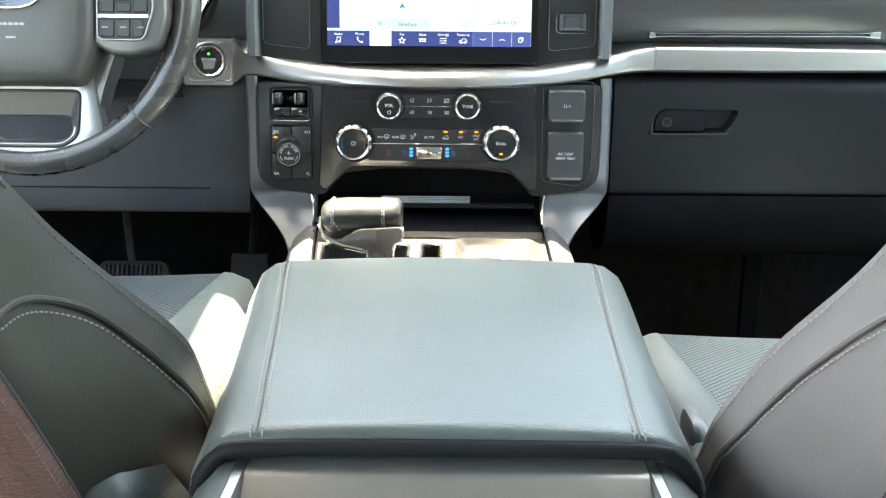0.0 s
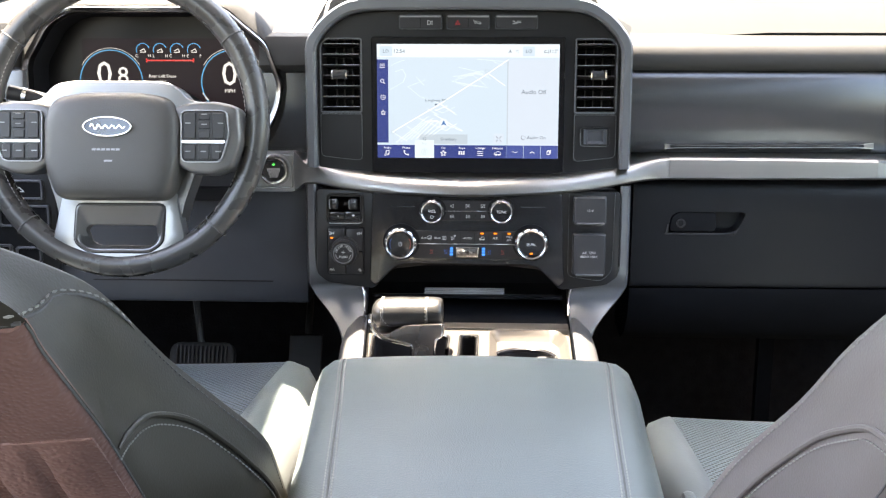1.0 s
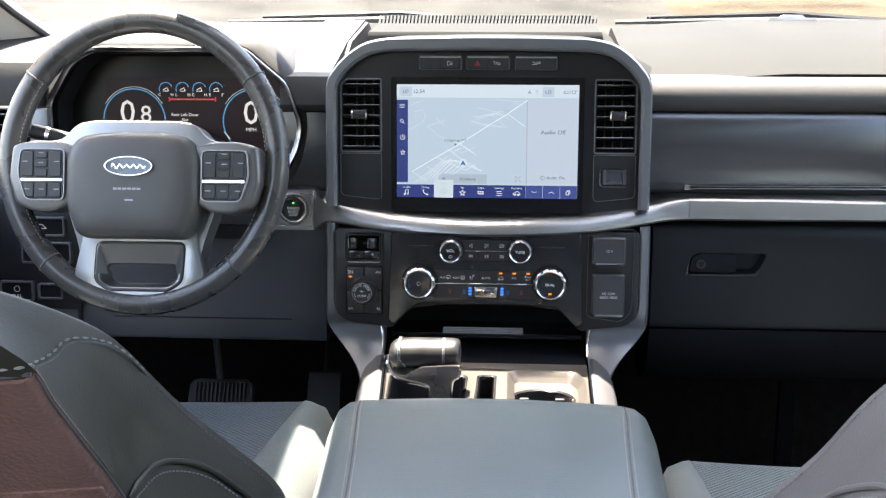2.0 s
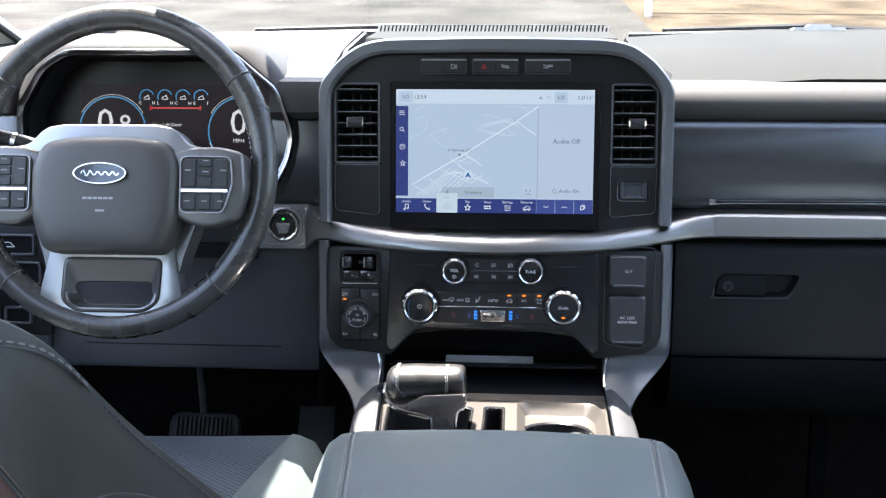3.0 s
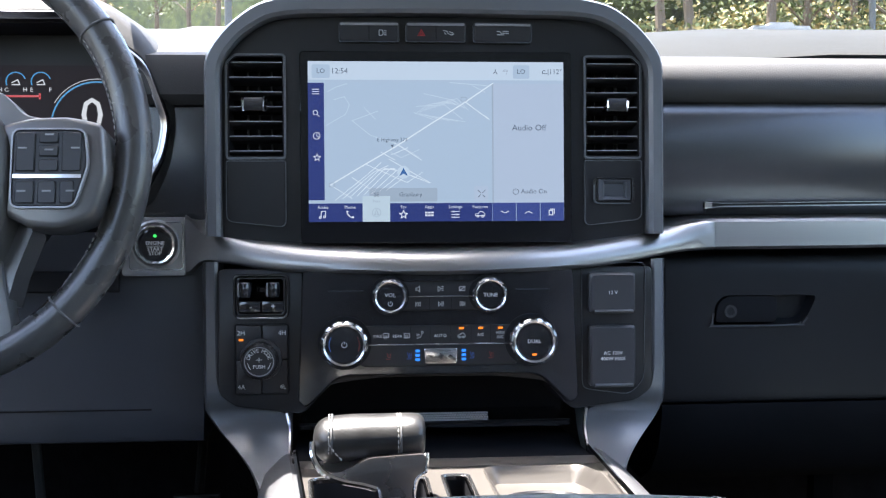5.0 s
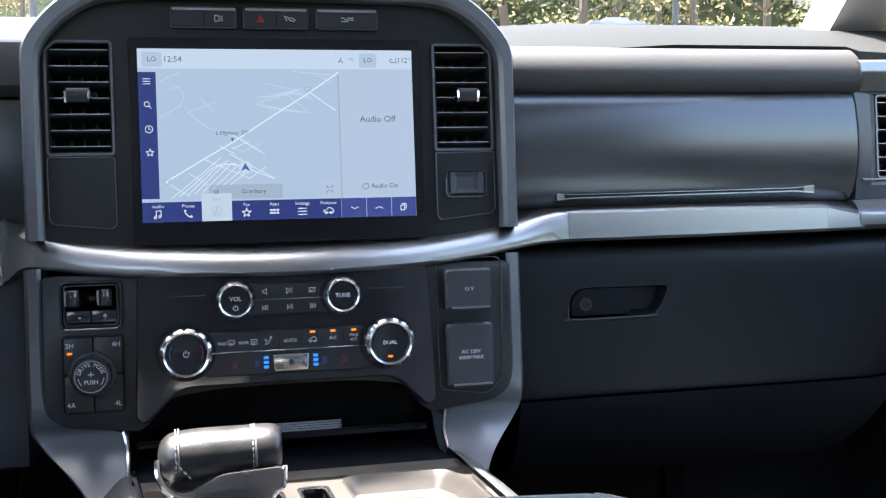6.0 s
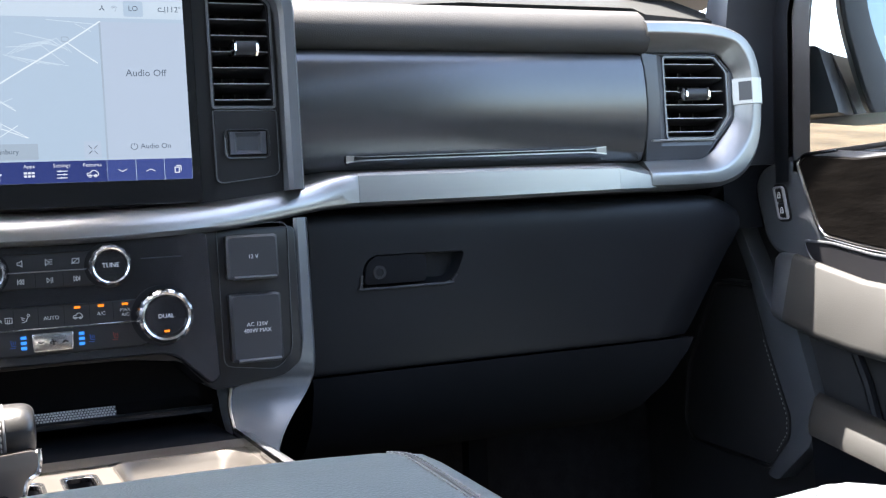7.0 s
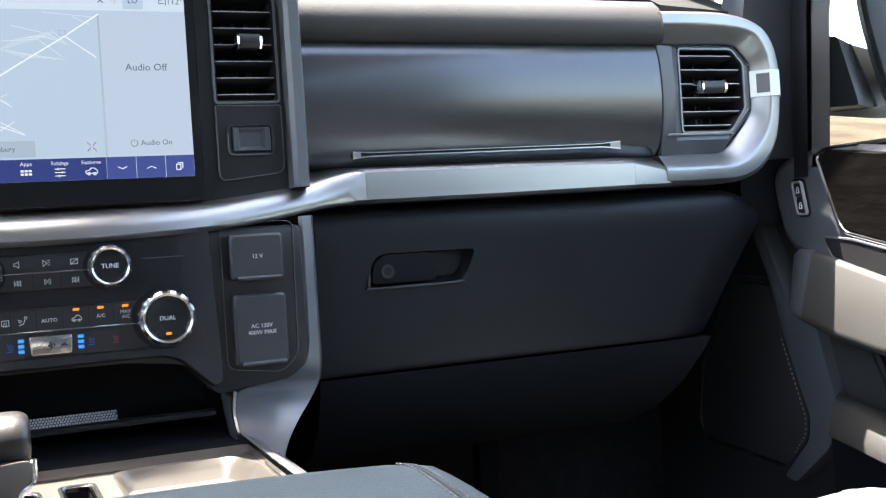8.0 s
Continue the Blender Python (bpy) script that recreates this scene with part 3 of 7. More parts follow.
air_vent(0.6290, 0.7125, 0.6430, 0.7325, 1.4175, 6, (0.6640, 0.6905, 0.0185), rounded([RV[0], *RV[2:]], 0.004), "eight-sided side air vent with chrome-tipped tab", vanes=True)

# ---- centre stack ----
ARCH_R = [0, 0.014, 0.016, 0.016, 0.016, 0.05, 0.016, 0.016, 0.016, 0.014, 0]
ARCH_OUT = rounded(both([(0.2255, 0.609), (0.2255, 0.7765), (0.2030, 0.8065), (0.1740, 0.8278), (0.1430, 0.8350), (0.0, 0.8380)]), ARCH_R, 4)
ARCH_IN = rounded(both([(0.2105, 0.606), (0.2105, 0.7705), (0.1895, 0.7965), (0.1640, 0.8125), (0.1370, 0.8165), (0.0, 0.8185)]), ARCH_R, 4)
bm = loft([[(p[0], y, p[1] if p[1] > 0.62 else 0.6010) for p in line] for y, line in ((1.45, ARCH_OUT), (1.380, ARCH_OUT), (1.3735, inset(ARCH_OUT, 0.003)), (1.3735, inset(ARCH_IN, -0.0035)), (1.378, ARCH_IN), (1.42, ARCH_IN))], caps=False, closed=False)
part("arch_surround", bm, GREY, dash, "satin grey arched surround", 30)
# hood of the arch running back to the windscreen
rings = []
for y, lift in ((1.44, 0.0), (1.50, 0.006), (1.58, 0.0115), (1.68, 0.024), (1.80, 0.044), (1.86, 0.02)):
    skirt = min(1.1, (y - 1.44) * 16)
    rings.append([(p[0] + math.copysign(skirt * max(0.0, min(0.055, 0.818 - p[1])), p[0] - CX), y, p[1] + lift * (1 if p[1] > 0.70 else 0)) for p in ARCH_OUT])
part("arch_hood", loft(rings), DASH_TOP, dash, "sunlit hood of the dash centre", 35)
def ramp(y):
    """Height of the raised grille deck, which climbs towards the glass."""
    return 0.8525 + 0.185 * (y - 1.585)


DX0, DX1 = -0.2150, 0.1540
bm = loft([[(x0, y, z - 0.03), (x0 + 0.006, y, z), (x1 - 0.006, y, z), (x1, y, z - 0.03)] for x0, x1, y, z in ((DX0 - 0.004, DX1 + 0.004, 1.585, ramp(1.585) - 0.006), (DX0 - 0.003, DX1 + 0.003, 1.590, ramp(1.590)), (DX0, DX1, 1.692, ramp(1.692)))])
part("grille_deck", bevel(bm, 0.002, 1, 40), DASH_TOP, dash, "raised deck before the defroster")
part("grille_floor", loft([[(DX0 + 0.004, y, ramp(y) - 0.010), (DX1 - 0.004, y, ramp(y) - 0.010), (DX1 - 0.004, y, ramp(y) - 0.03), (DX0 + 0.004, y, ramp(y) - 0.03)] for y in (1.692, 1.80)]), BLACK, dash)
bm = bmesh.new()
for i in range(60):
    x = DX0 + 0.008 + (DX1 - DX0 - 0.016) * i / 59
    fan = 0.06 * (x - CX)
    merge(bm, loft([[(x + fan * f - 0.0018, y, ramp(y)), (x + fan * f + 0.0018, y, ramp(y)), (x + fan * f + 0.0018, y, ramp(y) - 0.008), (x + fan * f - 0.0018, y, ramp(y) - 0.008)] for y, f in ((1.692, 0.0), (1.80, 1.0))]))
for y0, y1 in ((1.742, 1.747), (1.793, 1.80)):
    merge(bm, loft([[(DX0 + 0.004, y, ramp(y) + 0.0004), (DX1 - 0.004, y, ramp(y) + 0.0004), (DX1 - 0.004, y, ramp(y) - 0.008), (DX0 + 0.004, y, ramp(y) - 0.008)] for y in (y0, y1)]))
part("defroster_grille", bm, DASH_TOP, dash, "slotted defroster grille")
# side ears beside the arch on the driver's side
bm = prism([(1.45, 0.735), (1.418, 0.733), (1.408, 0.742), (1.408, 0.765), (1.415, 0.782), (1.44, 0.79), (1.60, 0.84), (1.80, 0.884), (1.86, 0.87), (1.86, 0.70)], -0.315, -0.2462, plane="yz")
part("pad", bm, DASH, dash, "", 40)
bm = prism([(1.45, 0.732), (1.425, 0.731), (1.420, 0.65), (1.424, 0.618), (1.45, 0.61)], -0.32, -0.2462, plane="yz")
part("decor_panel", bm, DECOR, dash, "", 40)

VENT_L = rounded([(CX - 0.2058, 0.6775), (CX - 0.149, 0.6775), (CX - 0.149, 0.779), (CX - 0.197, 0.779), (CX - 0.2058, 0.771)], 0.003)
VENT_R = [(2 * CX - p[0], p[1]) for p in VENT_L][::-1]
bm = plate([(a, b if b > 0.62 else 0.5925) for a, b in inset(ARCH_IN, 0.0006)], [VENT_L, VENT_R], 1.394, 1.43)
part("centre_face", bm, FACE, dash, "satin black centre panel")
for s, out in ((-1, VENT_L), (1, VENT_R)):
    a, b = sorted((CX + s * 0.2058, CX + s * 0.149))
    air_vent(a, b, 0.6775, 0.779, 1.394, 7, ((a + b) / 2 + (0.0022 if s > 0 else -0.001), 0.7295, 0.0125), out, "upright black air vent beside the touchscreen")
# blank cover and rear-window switch below the vents
for s in (-1, 1):
    x = CX + s * 0.1775
    side = rounded([(x - 0.0285, 0.613 - 0.003 * s), (x + 0.0285, 0.613 + 0.003 * s), (x + 0.0285, 0.6745), (x - 0.0285, 0.6745)], [0.007, 0.007, 0.002, 0.002], 4)
    c = part("cover_plate", prism(side, 1.3905, 1.40, 0.0008, 1), FACE, dash, "plain black cover plate")
    part("cover_edge", frame_prism(inset(side, -0.0007), inset(side, 0.0001), 1.3902, 1.3945), GREY, c, "thin bright edge")
x = CX + 0.1775
WS = rrect(x - 0.0205, x + 0.0205, 0.6315, 0.6575, 0.0045)
ws = part("window_switch_frame", frame_prism(WS, rrect(x - 0.0180, x + 0.0180, 0.6335, 0.6562, 0.003), 1.3872, 1.394, 0.0012), FACE, dash, "moulded rim round the rocker")
part("switch_gap", prism(inset(WS, 0.0020), 1.3895, 1.3935), BLACK, ws)
# Grey line drawn where the lower left lip catches light.
LIP = [(x - 0.0203, 0.650), (x - 0.0203, 0.6365), (x - 0.0188, 0.6328), (x - 0.0150, 0.6316), (x + 0.0160, 0.6316)]
part("switch_lip", tube([(a, 1.3873, b) for a, b in LIP], 0.0007, 6), GREY, ws, "grey line drawn as light catching the lower lip")
bm = loft([[(x + a * 0.0168 * k, y, 0.6449 + b * 0.0104 * k) for a, b in ((-1, -1), (1, -1), (1, 1), (-1, 1))] for y, k in ((1.3930, 1.0), (1.3865, 1.0), (1.3855, 0.96))], caps=False)
part("window_switch", bm, SURROUND, dash, "grey rocker switch")
bm = loft([[(x + a, y, 0.6449 + b) for a, b in ((-w, -h), (w, -h), (w, h), (-w, h))] for y, w, h in ((1.3855, 0.0161, 0.0100), (1.3857, 0.0118, 0.0094), (1.3890, 0.0095, 0.0060), (1.3892, 0.0002, 0.0002))], caps=False)
part("switch_dish", bm, SURROUND, dash, "hollow of the rocker", 20)
# three flat buttons above the screen
MARK = material("button_icon_print", (0.42, 0.42, 0.42), 0.6)
HAZARD = material("hazard_print", (0.30, 0.012, 0.015), 0.5)
for i, (a, b) in enumerate(((-0.1145, -0.0565), (-0.0485, 0.0095), (0.0185, 0.0755))):
    face = rrect(a, b, 0.7925, 0.8105, 0.002, 2)
    k = part("button", prism(face, 1.3885, 1.398, 0.001, 1), BUTTON, dash, "flat black dash button")
    part("button_rim", frame_prism(inset(face, -0.0009), inset(face, 0.0001), 1.3892, 1.396), SURROUND, k)
    if i < 2:
        part("button_split", box((a + b) / 2 - 0.0004, (a + b) / 2 + 0.0004, 1.3878, 1.389, 0.793, 0.8078), BLACK, k)
    # Paler strip along the top: light on the edge, put into colour.
    part("button_edge", box(a + 0.0008, b - 0.0008, 1.3872, 1.3895, 0.8078, 0.8100, 0.0004, 1), SLAT, k, "paler strip for the light on the upper edge")
    for ix, mat, items in ((((a + b) / 2 + 0.0125, MARK, [[(-1, 1), (-1, -1), (0.1, -1), (0.5, -0.4), (0.5, 0.4), (0.1, 1), (-1, 1)], [(0.9, 0.7), (1.7, 0.7)], [(0.9, -0.1), (1.7, -0.1)], [(0.9, -0.8), (1.7, -0.8)]]),),
                           ((a + 0.0145, HAZARD, [[(-1.3, -1), (0, 1.3), (1.3, -1), (-1.3, -1)], [(-0.6, -0.6), (0, 0.5), (0.6, -0.6), (-0.6, -0.6)]]), (b - 0.0165, MARK, [[(-2, 1), (-0.6, 0.7), (-0.2, -0.2), (1.2, -0.7), (2, -0.2)], [(-1.6, 0.2), (-1, -0.4)], [(0.2, 0.6), (1.6, 0.1)]])),
                           (((a + b) / 2, MARK, [[(-2.2, 0.8), (-1.2, 0.8), (-0.7, 0.1), (2.2, 0.1)], [(-2.2, -0.5), (0.4, -0.5)], [(0, 0.8), (2.2, 0.8)]]),))[i]:
        bm = bmesh.new()
        for line in items:
            merge(bm, stroke([(ix + p * 0.0026, 0.8005 + q * 0.0026) for p, q in line], 0.0008, 1.3880))
        part("button_icon", bm, mat, k)

# ---- touchscreen ----
screen = thing("touchscreen", (CX, 1.394, 0.594), "wide glossy touchscreen lit with a pale navigation map", "touchscreen")
SX0, SX1, SZ0, SZ1, SY = -0.1455, 0.1065, 0.6145, 0.7715, 1.3835
part("bezel", prism(rrect(CX - 0.134, CX + 0.134, 0.5935, 0.7815, 0.003, 3), 1.3842, 1.3935, 0.001, 1), BEZEL, screen, "glossy black bezel")
UI_MAP = glow("map_paper", (0.47, 0.62, 0.80), 0.95)
UI_PANE = glow("audio_pane", (0.50, 0.62, 0.80), 0.95)
UI_TOP = glow("status_bar", (0.60, 0.74, 0.90), 0.98)
UI_BLUE = glow("screen_navy", (0.030, 0.050, 0.22), 1.0)
UI_TILE = glow("screen_tile", (0.55, 0.70, 0.82), 1.0)
UI_ROAD = glow("map_road", (0.76, 0.87, 0.98), 1.05)
UI_ROAD_DIM = glow("map_lane", (0.60, 0.74, 0.89), 1.0)
UI_TEXT = glow("screen_text", (0.13, 0.18, 0.26), 0.9)
UI_FAINT = glow("screen_faint", (0.38, 0.49, 0.62), 1.0)
UI_WHITE = glow("screen_white", (0.75, 0.82, 0.95), 1.0)
UI_ARROW = glow("screen_arrow", (0.05, 0.16, 0.42), 1.0)


def su(u, v):
    return SX0 + (SX1 - SX0) * u, SZ1 - (SZ1 - SZ0) * v


def pane(u0, u1, v0, v1, layer, r=0.0):
    (x0, z1), (x1, z0) = su(u0, v0), su(u1, v1)
    y = SY - 0.00025 * layer
    return prism(rrect(x0, x1, z0, z1, r, 3) if r else [(x0, z0), (x1, z0), (x1, z1), (x0, z1)], y, y + 0.00024)


display = part("display", box(SX0, SX1, SY, 1.3842, SZ0, SZ1), UI_MAP, screen, "lit navigation display")


def ui(name, bm, mat, label=""):
    return part(name, bm, mat, display, label)


def ui_text(text, u, v, size, mat=UI_TEXT, align="CENTER"):
    x, z = su(u, v)
    return ui("screen_text", letters(text, size, (x, SY - 0.0013, z), align=align, depth=0.0001), mat)


def ui_line(pts, w, mat, layer=2):
    return ui("map_line", stroke([su(*p) for p in pts], w, SY - 0.00025 * layer, 0.0002), mat)


ui("status_bar", pane(0, 1, 0, 0.115, 1), UI_TOP)
ui("audio_pane", pane(0.722, 1, 0.135, 0.885, 1), UI_PANE)
ui("pane_shadow", pane(0.716, 0.722, 0.13, 0.885, 1), UI_FAINT)
ui("side_bar", pane(0.0, 0.062, 0.135, 0.865, 2), UI_BLUE)
ui("menu_bar", pane(0.0, 0.208, 0.885, 1.0, 2), UI_BLUE)
ui("menu_bar", pane(0.315, 0.715, 0.885, 1.0, 2), UI_BLUE)
UI_BLUE2 = glow("screen_navy_light", (0.050, 0.080, 0.30), 1.0)
for u in (0.715, 0.810, 0.905):
    ui("menu_key", pane(u + 0.001, u + 0.094, 0.885, 1.0, 2), UI_BLUE2)
ui("menu_tile", pane(0.208, 0.315, 0.84, 1.0, 3), UI_TILE)
ui("climate_tile", pane(0.015, 0.085, 0.02, 0.105, 2, 0.0015), UI_MAP)
ui("climate_tile", pane(0.80, 0.865, 0.02, 0.105, 2, 0.0015), UI_MAP)
ui("town_tile", pane(0.235, 0.50, 0.79, 0.875, 2, 0.001), UI_FAINT, "translucent name strip")
ui("zoom_tile", pane(0.645, 0.70, 0.78, 0.875, 2, 0.001), UI_PANE)
ui_text("LO", 0.05, 0.0625, 0.0064)
ui_text("12:54", 0.122, 0.0625, 0.0075)
ui_text("LO", 0.832, 0.0625, 0.0064)
ui_text("112°", 0.968, 0.0625, 0.0070)
ui_text("Audio Off", 0.862, 0.415, 0.0084)
ui_text("Audio On", 0.880, 0.815, 0.0064)
ui_text("E Highway 377", 0.325, 0.490, 0.0050)
ui_text("SE", 0.262, 0.832, 0.0054)
ui_text("Granbury", 0.395, 0.832, 0.0058)
for name, u in (("Audio", 0.055), ("Phone", 0.16), ("Fav", 0.367), ("Apps", 0.468), ("Settings", 0.57), ("Features", 0.667)):
    ui_text(name, u, 0.910, 0.0044, UI_WHITE)
ui_text("Nav", 0.262, 0.872, 0.0044, UI_FAINT)
# roads
ui_line([(0.085, 0.77), (0.20, 0.66), (0.335, 0.535), (0.47, 0.395), (0.60, 0.265), (0.72, 0.135)], 0.00115, UI_ROAD, 3)
ui_line([(0.61, 0.25), (0.66, 0.31), (0.705, 0.36)], 0.0009, UI_ROAD)
for pts in (((0.10, 0.24), (0.14, 0.22), (0.16, 0.27), (0.145, 0.33), (0.07, 0.40)), ((0.17, 0.37), (0.24, 0.46), (0.35, 0.52), (0.39, 0.56), (0.43, 0.60)), ((0.17, 0.37), (0.27, 0.31)), ((0.215, 0.285), (0.26, 0.36)),
            ((0.32, 0.57), (0.36, 0.60), (0.43, 0.55)), ((0.55, 0.13), (0.70, 0.02 + 0.13)), ((0.45, 0.20), (0.56, 0.24), (0.61, 0.29)), ((0.42, 0.28), (0.53, 0.27), (0.60, 0.36)), ((0.64, 0.15), (0.69, 0.19)), ((0.65, 0.30), (0.70, 0.35)), ((0.075, 0.19), (0.11, 0.16), (0.15, 0.14))):
    ui_line(pts, 0.0006, UI_ROAD_DIM)
def on_map(x, y):
    return (x - 28) / 968, (y - 42) / 606


for k in range(8):
    ui_line([on_map(128 + 27 * k, 566 - 5 * k), on_map(248 + 22 * k, 470 - 8 * k if k < 4 else 446 + 8 * (k - 4)), on_map(300 + 26 * k, 425 + 11 * k)], 0.0006, UI_ROAD)
for a, b in (((245, 432), (398, 500)), ((330, 412), (486, 502)), ((108, 508), (190, 560)), ((190, 480), (290, 545)), ((398, 500), (455, 462)), ((300, 385), (352, 415)), ((352, 350), (452, 415)), ((340, 395), (402, 368))):
    ui_line([on_map(*a), on_map(*b)], 0.0006, UI_ROAD)
for k in range(7):
    ui_line([on_map(430 + 18 * k, 240 - 6 * k), on_map(480 + 18 * k, 205 - 4 * k), on_map(560 + 12 * k, 190 + 6 * k)], 0.0005, UI_ROAD_DIM)
for k in range(5):
    ui_line([on_map(425 + 20 * k, 235 + 4 * k), on_map(500 + 30 * k, 262 + 2 * k)], 0.0005, UI_ROAD_DIM)
x, z = su(0.368, 0.692)
ui("arrow_halo", prism([(x + 0.0062 * math.cos(2 * math.pi * k / 24), z + 0.0062 * math.sin(2 * math.pi * k / 24)) for k in range(24)], SY - 0.0009, SY - 0.0008), UI_TOP)
ui("position_arrow", prism([(x, z + 0.0042), (x + 0.0042, z - 0.0036), (x, z - 0.0014), (x - 0.0042, z - 0.0036)], SY - 0.0011, SY - 0.0009), UI_ARROW)
ui("road_mark", prism([(su(0.325, 0.53)[0] + a * 0.0016, su(0.325, 0.53)[1] + b * 0.0016) for a, b in ((-1, 1), (0, -1), (1, 1))], SY - 0.0011, SY - 0.0009), UI_TEXT)
for u, v in ((0.605, 0.235), (0.09, 0.77)):
    x, z = su(u, v)
    ui("route_shield", frame_prism(rrect(x - 0.003, x + 0.003, z - 0.0022, z + 0.0022, 0.001, 2), rrect(x - 0.0024, x + 0.0024, z - 0.0016, z + 0.0016, 0.0008, 2), SY - 0.0011, SY - 0.0009), UI_FAINT)
# side bar and menu icons in simple line work
def icon(name, lines, u, v, size, mat=UI_WHITE, w=0.0007):
    x, z = su(u, v)
    bm = bmesh.new()
    for l in lines:
        merge(bm, stroke([(x + a * size, z + b * size) for a, b in l], w, SY - 0.0013, 0.0002))
    return ui(name, bm, mat)


def circle(r=1.0, n=14, a0=0, a1=360, c=(0, 0)):
    return [(c[0] + r * math.cos(radians(a0 + (a1 - a0) * i / n)), c[1] + r * math.sin(radians(a0 + (a1 - a0) * i / n))) for i in range(n + 1)]


STAR = [((1 if i % 2 == 0 else 0.42) * math.sin(i * math.pi / 5), (1 if i % 2 == 0 else 0.42) * math.cos(i * math.pi / 5)) for i in range(11)]
icon("list_icon", [[(-1, 0.7), (1, 0.7)], [(-1, 0), (1, 0)], [(-1, -0.7), (1, -0.7)]], 0.030, 0.19, 0.0032)
icon("search_icon", [circle(0.7, 12, c=(-0.2, 0.2)), [(0.3, -0.3), (1, -1)]], 0.031, 0.325, 0.0032)
icon("clock_icon", [circle(1.0), [(0, 0.6), (0, 0), (0.5, -0.2)]], 0.033, 0.465, 0.0032)
icon("star_icon", [STAR], 0.034, 0.60, 0.0036)
icon("note_icon", [[(-0.5, -0.8), (-0.5, 0.9), (0.7, 1.0), (0.7, -0.6)], circle(0.3, 8, c=(-0.8, -0.8)), circle(0.3, 8, c=(0.4, -0.6))], 0.055, 0.955, 0.0034, w=0.0008)
icon("phone_icon", [[(-0.9, 0.9), (-0.7, 0.1), (0, -0.6), (0.9, -0.9)], [(-0.9, 0.9), (-0.5, 0.8)], [(0.9, -0.9), (0.7, -0.4)]], 0.16, 0.955, 0.0036, w=0.0011)
icon("compass_icon", [circle(1.0), [(-0.5, -0.6), (0, 0.7), (0.5, -0.6), (0, -0.3), (-0.5, -0.6)]], 0.262, 0.943, 0.0042, UI_FAINT, 0.0005)
icon("star_icon", [STAR], 0.367, 0.957, 0.0042, w=0.0009)
icon("grid_icon", [[(a, b), (a + 0.35, b)] for a in (-1, -0.2, 0.6) for b in (0.5, -0.2)], 0.468, 0.957, 0.0038, w=0.0018)
icon("slider_icon", [[(-1, b), (1, b)] for b in (0.7, 0, -0.7)] + [[(-0.4, 0.9), (-0.4, 0.5)], [(0.4, 0.2), (0.4, -0.2)], [(-0.2, -0.5), (-0.2, -0.9)]], 0.57, 0.957, 0.0040)
icon("car_icon", [[(-1.2, -0.4), (-1.2, 0.1), (-0.5, 0.2), (-0.1, 0.7), (0.6, 0.7), (1.2, 0.1), (1.2, -0.4), (-1.2, -0.4)], circle(0.28, 8, c=(-0.6, -0.5)), circle(0.28, 8, c=(0.6, -0.5))], 0.667, 0.957, 0.0038)
icon("down_icon", [[(-1, 0.3), (0, -0.2), (1, 0.3)]], 0.765, 0.945, 0.0036)
icon("up_icon", [[(-1, -0.3), (0, 0.2), (1, -0.3)]], 0.858, 0.945, 0.0036)
icon("window_icon", [[(-0.8, -0.9), (0.3, -0.9), (0.3, 0.5), (-0.8, 0.5), (-0.8, -0.9)], [(-0.4, 0.9), (0.8, 0.9), (0.8, -0.5)]], 0.95, 0.945, 0.0032, w=0.0009)
icon("power_icon", [circle(1.0, 12, 120, 420), [(0, 1.1), (0, 0.3)]], 0.808, 0.815, 0.0028, UI_TEXT, 0.0005)
icon("expand_icon", [[(a * 0.3, b * 0.3), (a, b)] for a in (-1, 1) for b in (-1, 1)], 0.673, 0.828, 0.0034, UI_TEXT, 0.0006)
icon("fan_icon", [[(-0.8, -0.5), (0, 0.2)], [(0.7, -0.6), (0.2, 0)], [(0, 0.9), (0.1, 0.4)]], 0.73, 0.065, 0.0026, UI_TEXT, 0.0008)
icon("signal_icon", [circle(1.0, 6, 30, 150), circle(0.6, 6, 30, 150), [(0.2, -0.6), (0.5, 0)]], 0.770, 0.068, 0.0028, UI_FAINT, 0.0006)
icon("cloud_icon", [[(-1, -0.4), (0.6, -0.4)], circle(0.5, 8, 40, 220, (-0.5, 0.1)), [(0.9, 0.9), (0.9, -0.9)]], 0.928, 0.065, 0.0030, UI_TEXT, 0.0006)

# ---- control panel under the band ----
panel = thing("climate_panel", (CX, 1.42, 0.43), "gloss black climate and audio panel with chrome-ringed knobs", "control panel")
BACK = rounded(both([(0.2145, 0.569), (0.2145, 0.447), (0.198, 0.4345), (0.146, 0.4285), (0.133, 0.4270), (0.106, 0.4560), (0.060, 0.4615), (0.0, 0.4620)])[::-1], 0.006, 3)
part("panel_body", prism(BACK, 1.3835, 1.43, 0.0025, 2), FACE, panel, "satin black panel body")
MID = rounded([(CX - 0.1325, 0.568), (CX + 0.1325, 0.568), (CX + 0.1375, 0.4400), (CX + 0.1290, 0.4345), (CX + 0.1020, 0.4610), (CX + 0.0900, 0.4650), (CX - 0.0900, 0.4650), (CX - 0.1020, 0.4610), (CX - 0.1290, 0.4345), (CX - 0.1375, 0.4400)], 0.005, 3)
bm = loft([[(p[0], 1.376, p[1]) for p in MID], [(p[0], 1.3730, p[1]) for p in MID], [(p[0], 1.3715, p[1]) for p in inset(MID, 0.0015)]])
mid = part("panel_centre", bm, GLOSS, panel, "gloss black middle section", 25)
# Underside split off in a darker black so no deck light shows.
part("centre_flank", loft([[(p[0], 1.440, p[1] - 0.006) for p in MID], [(p[0], 1.392, p[1] - 0.003) for p in MID], [(p[0], 1.3762, p[1]) for p in inset(MID, 0.0003)]]), WELL, panel, "flank of the middle section, darkened to read as shade", 25)
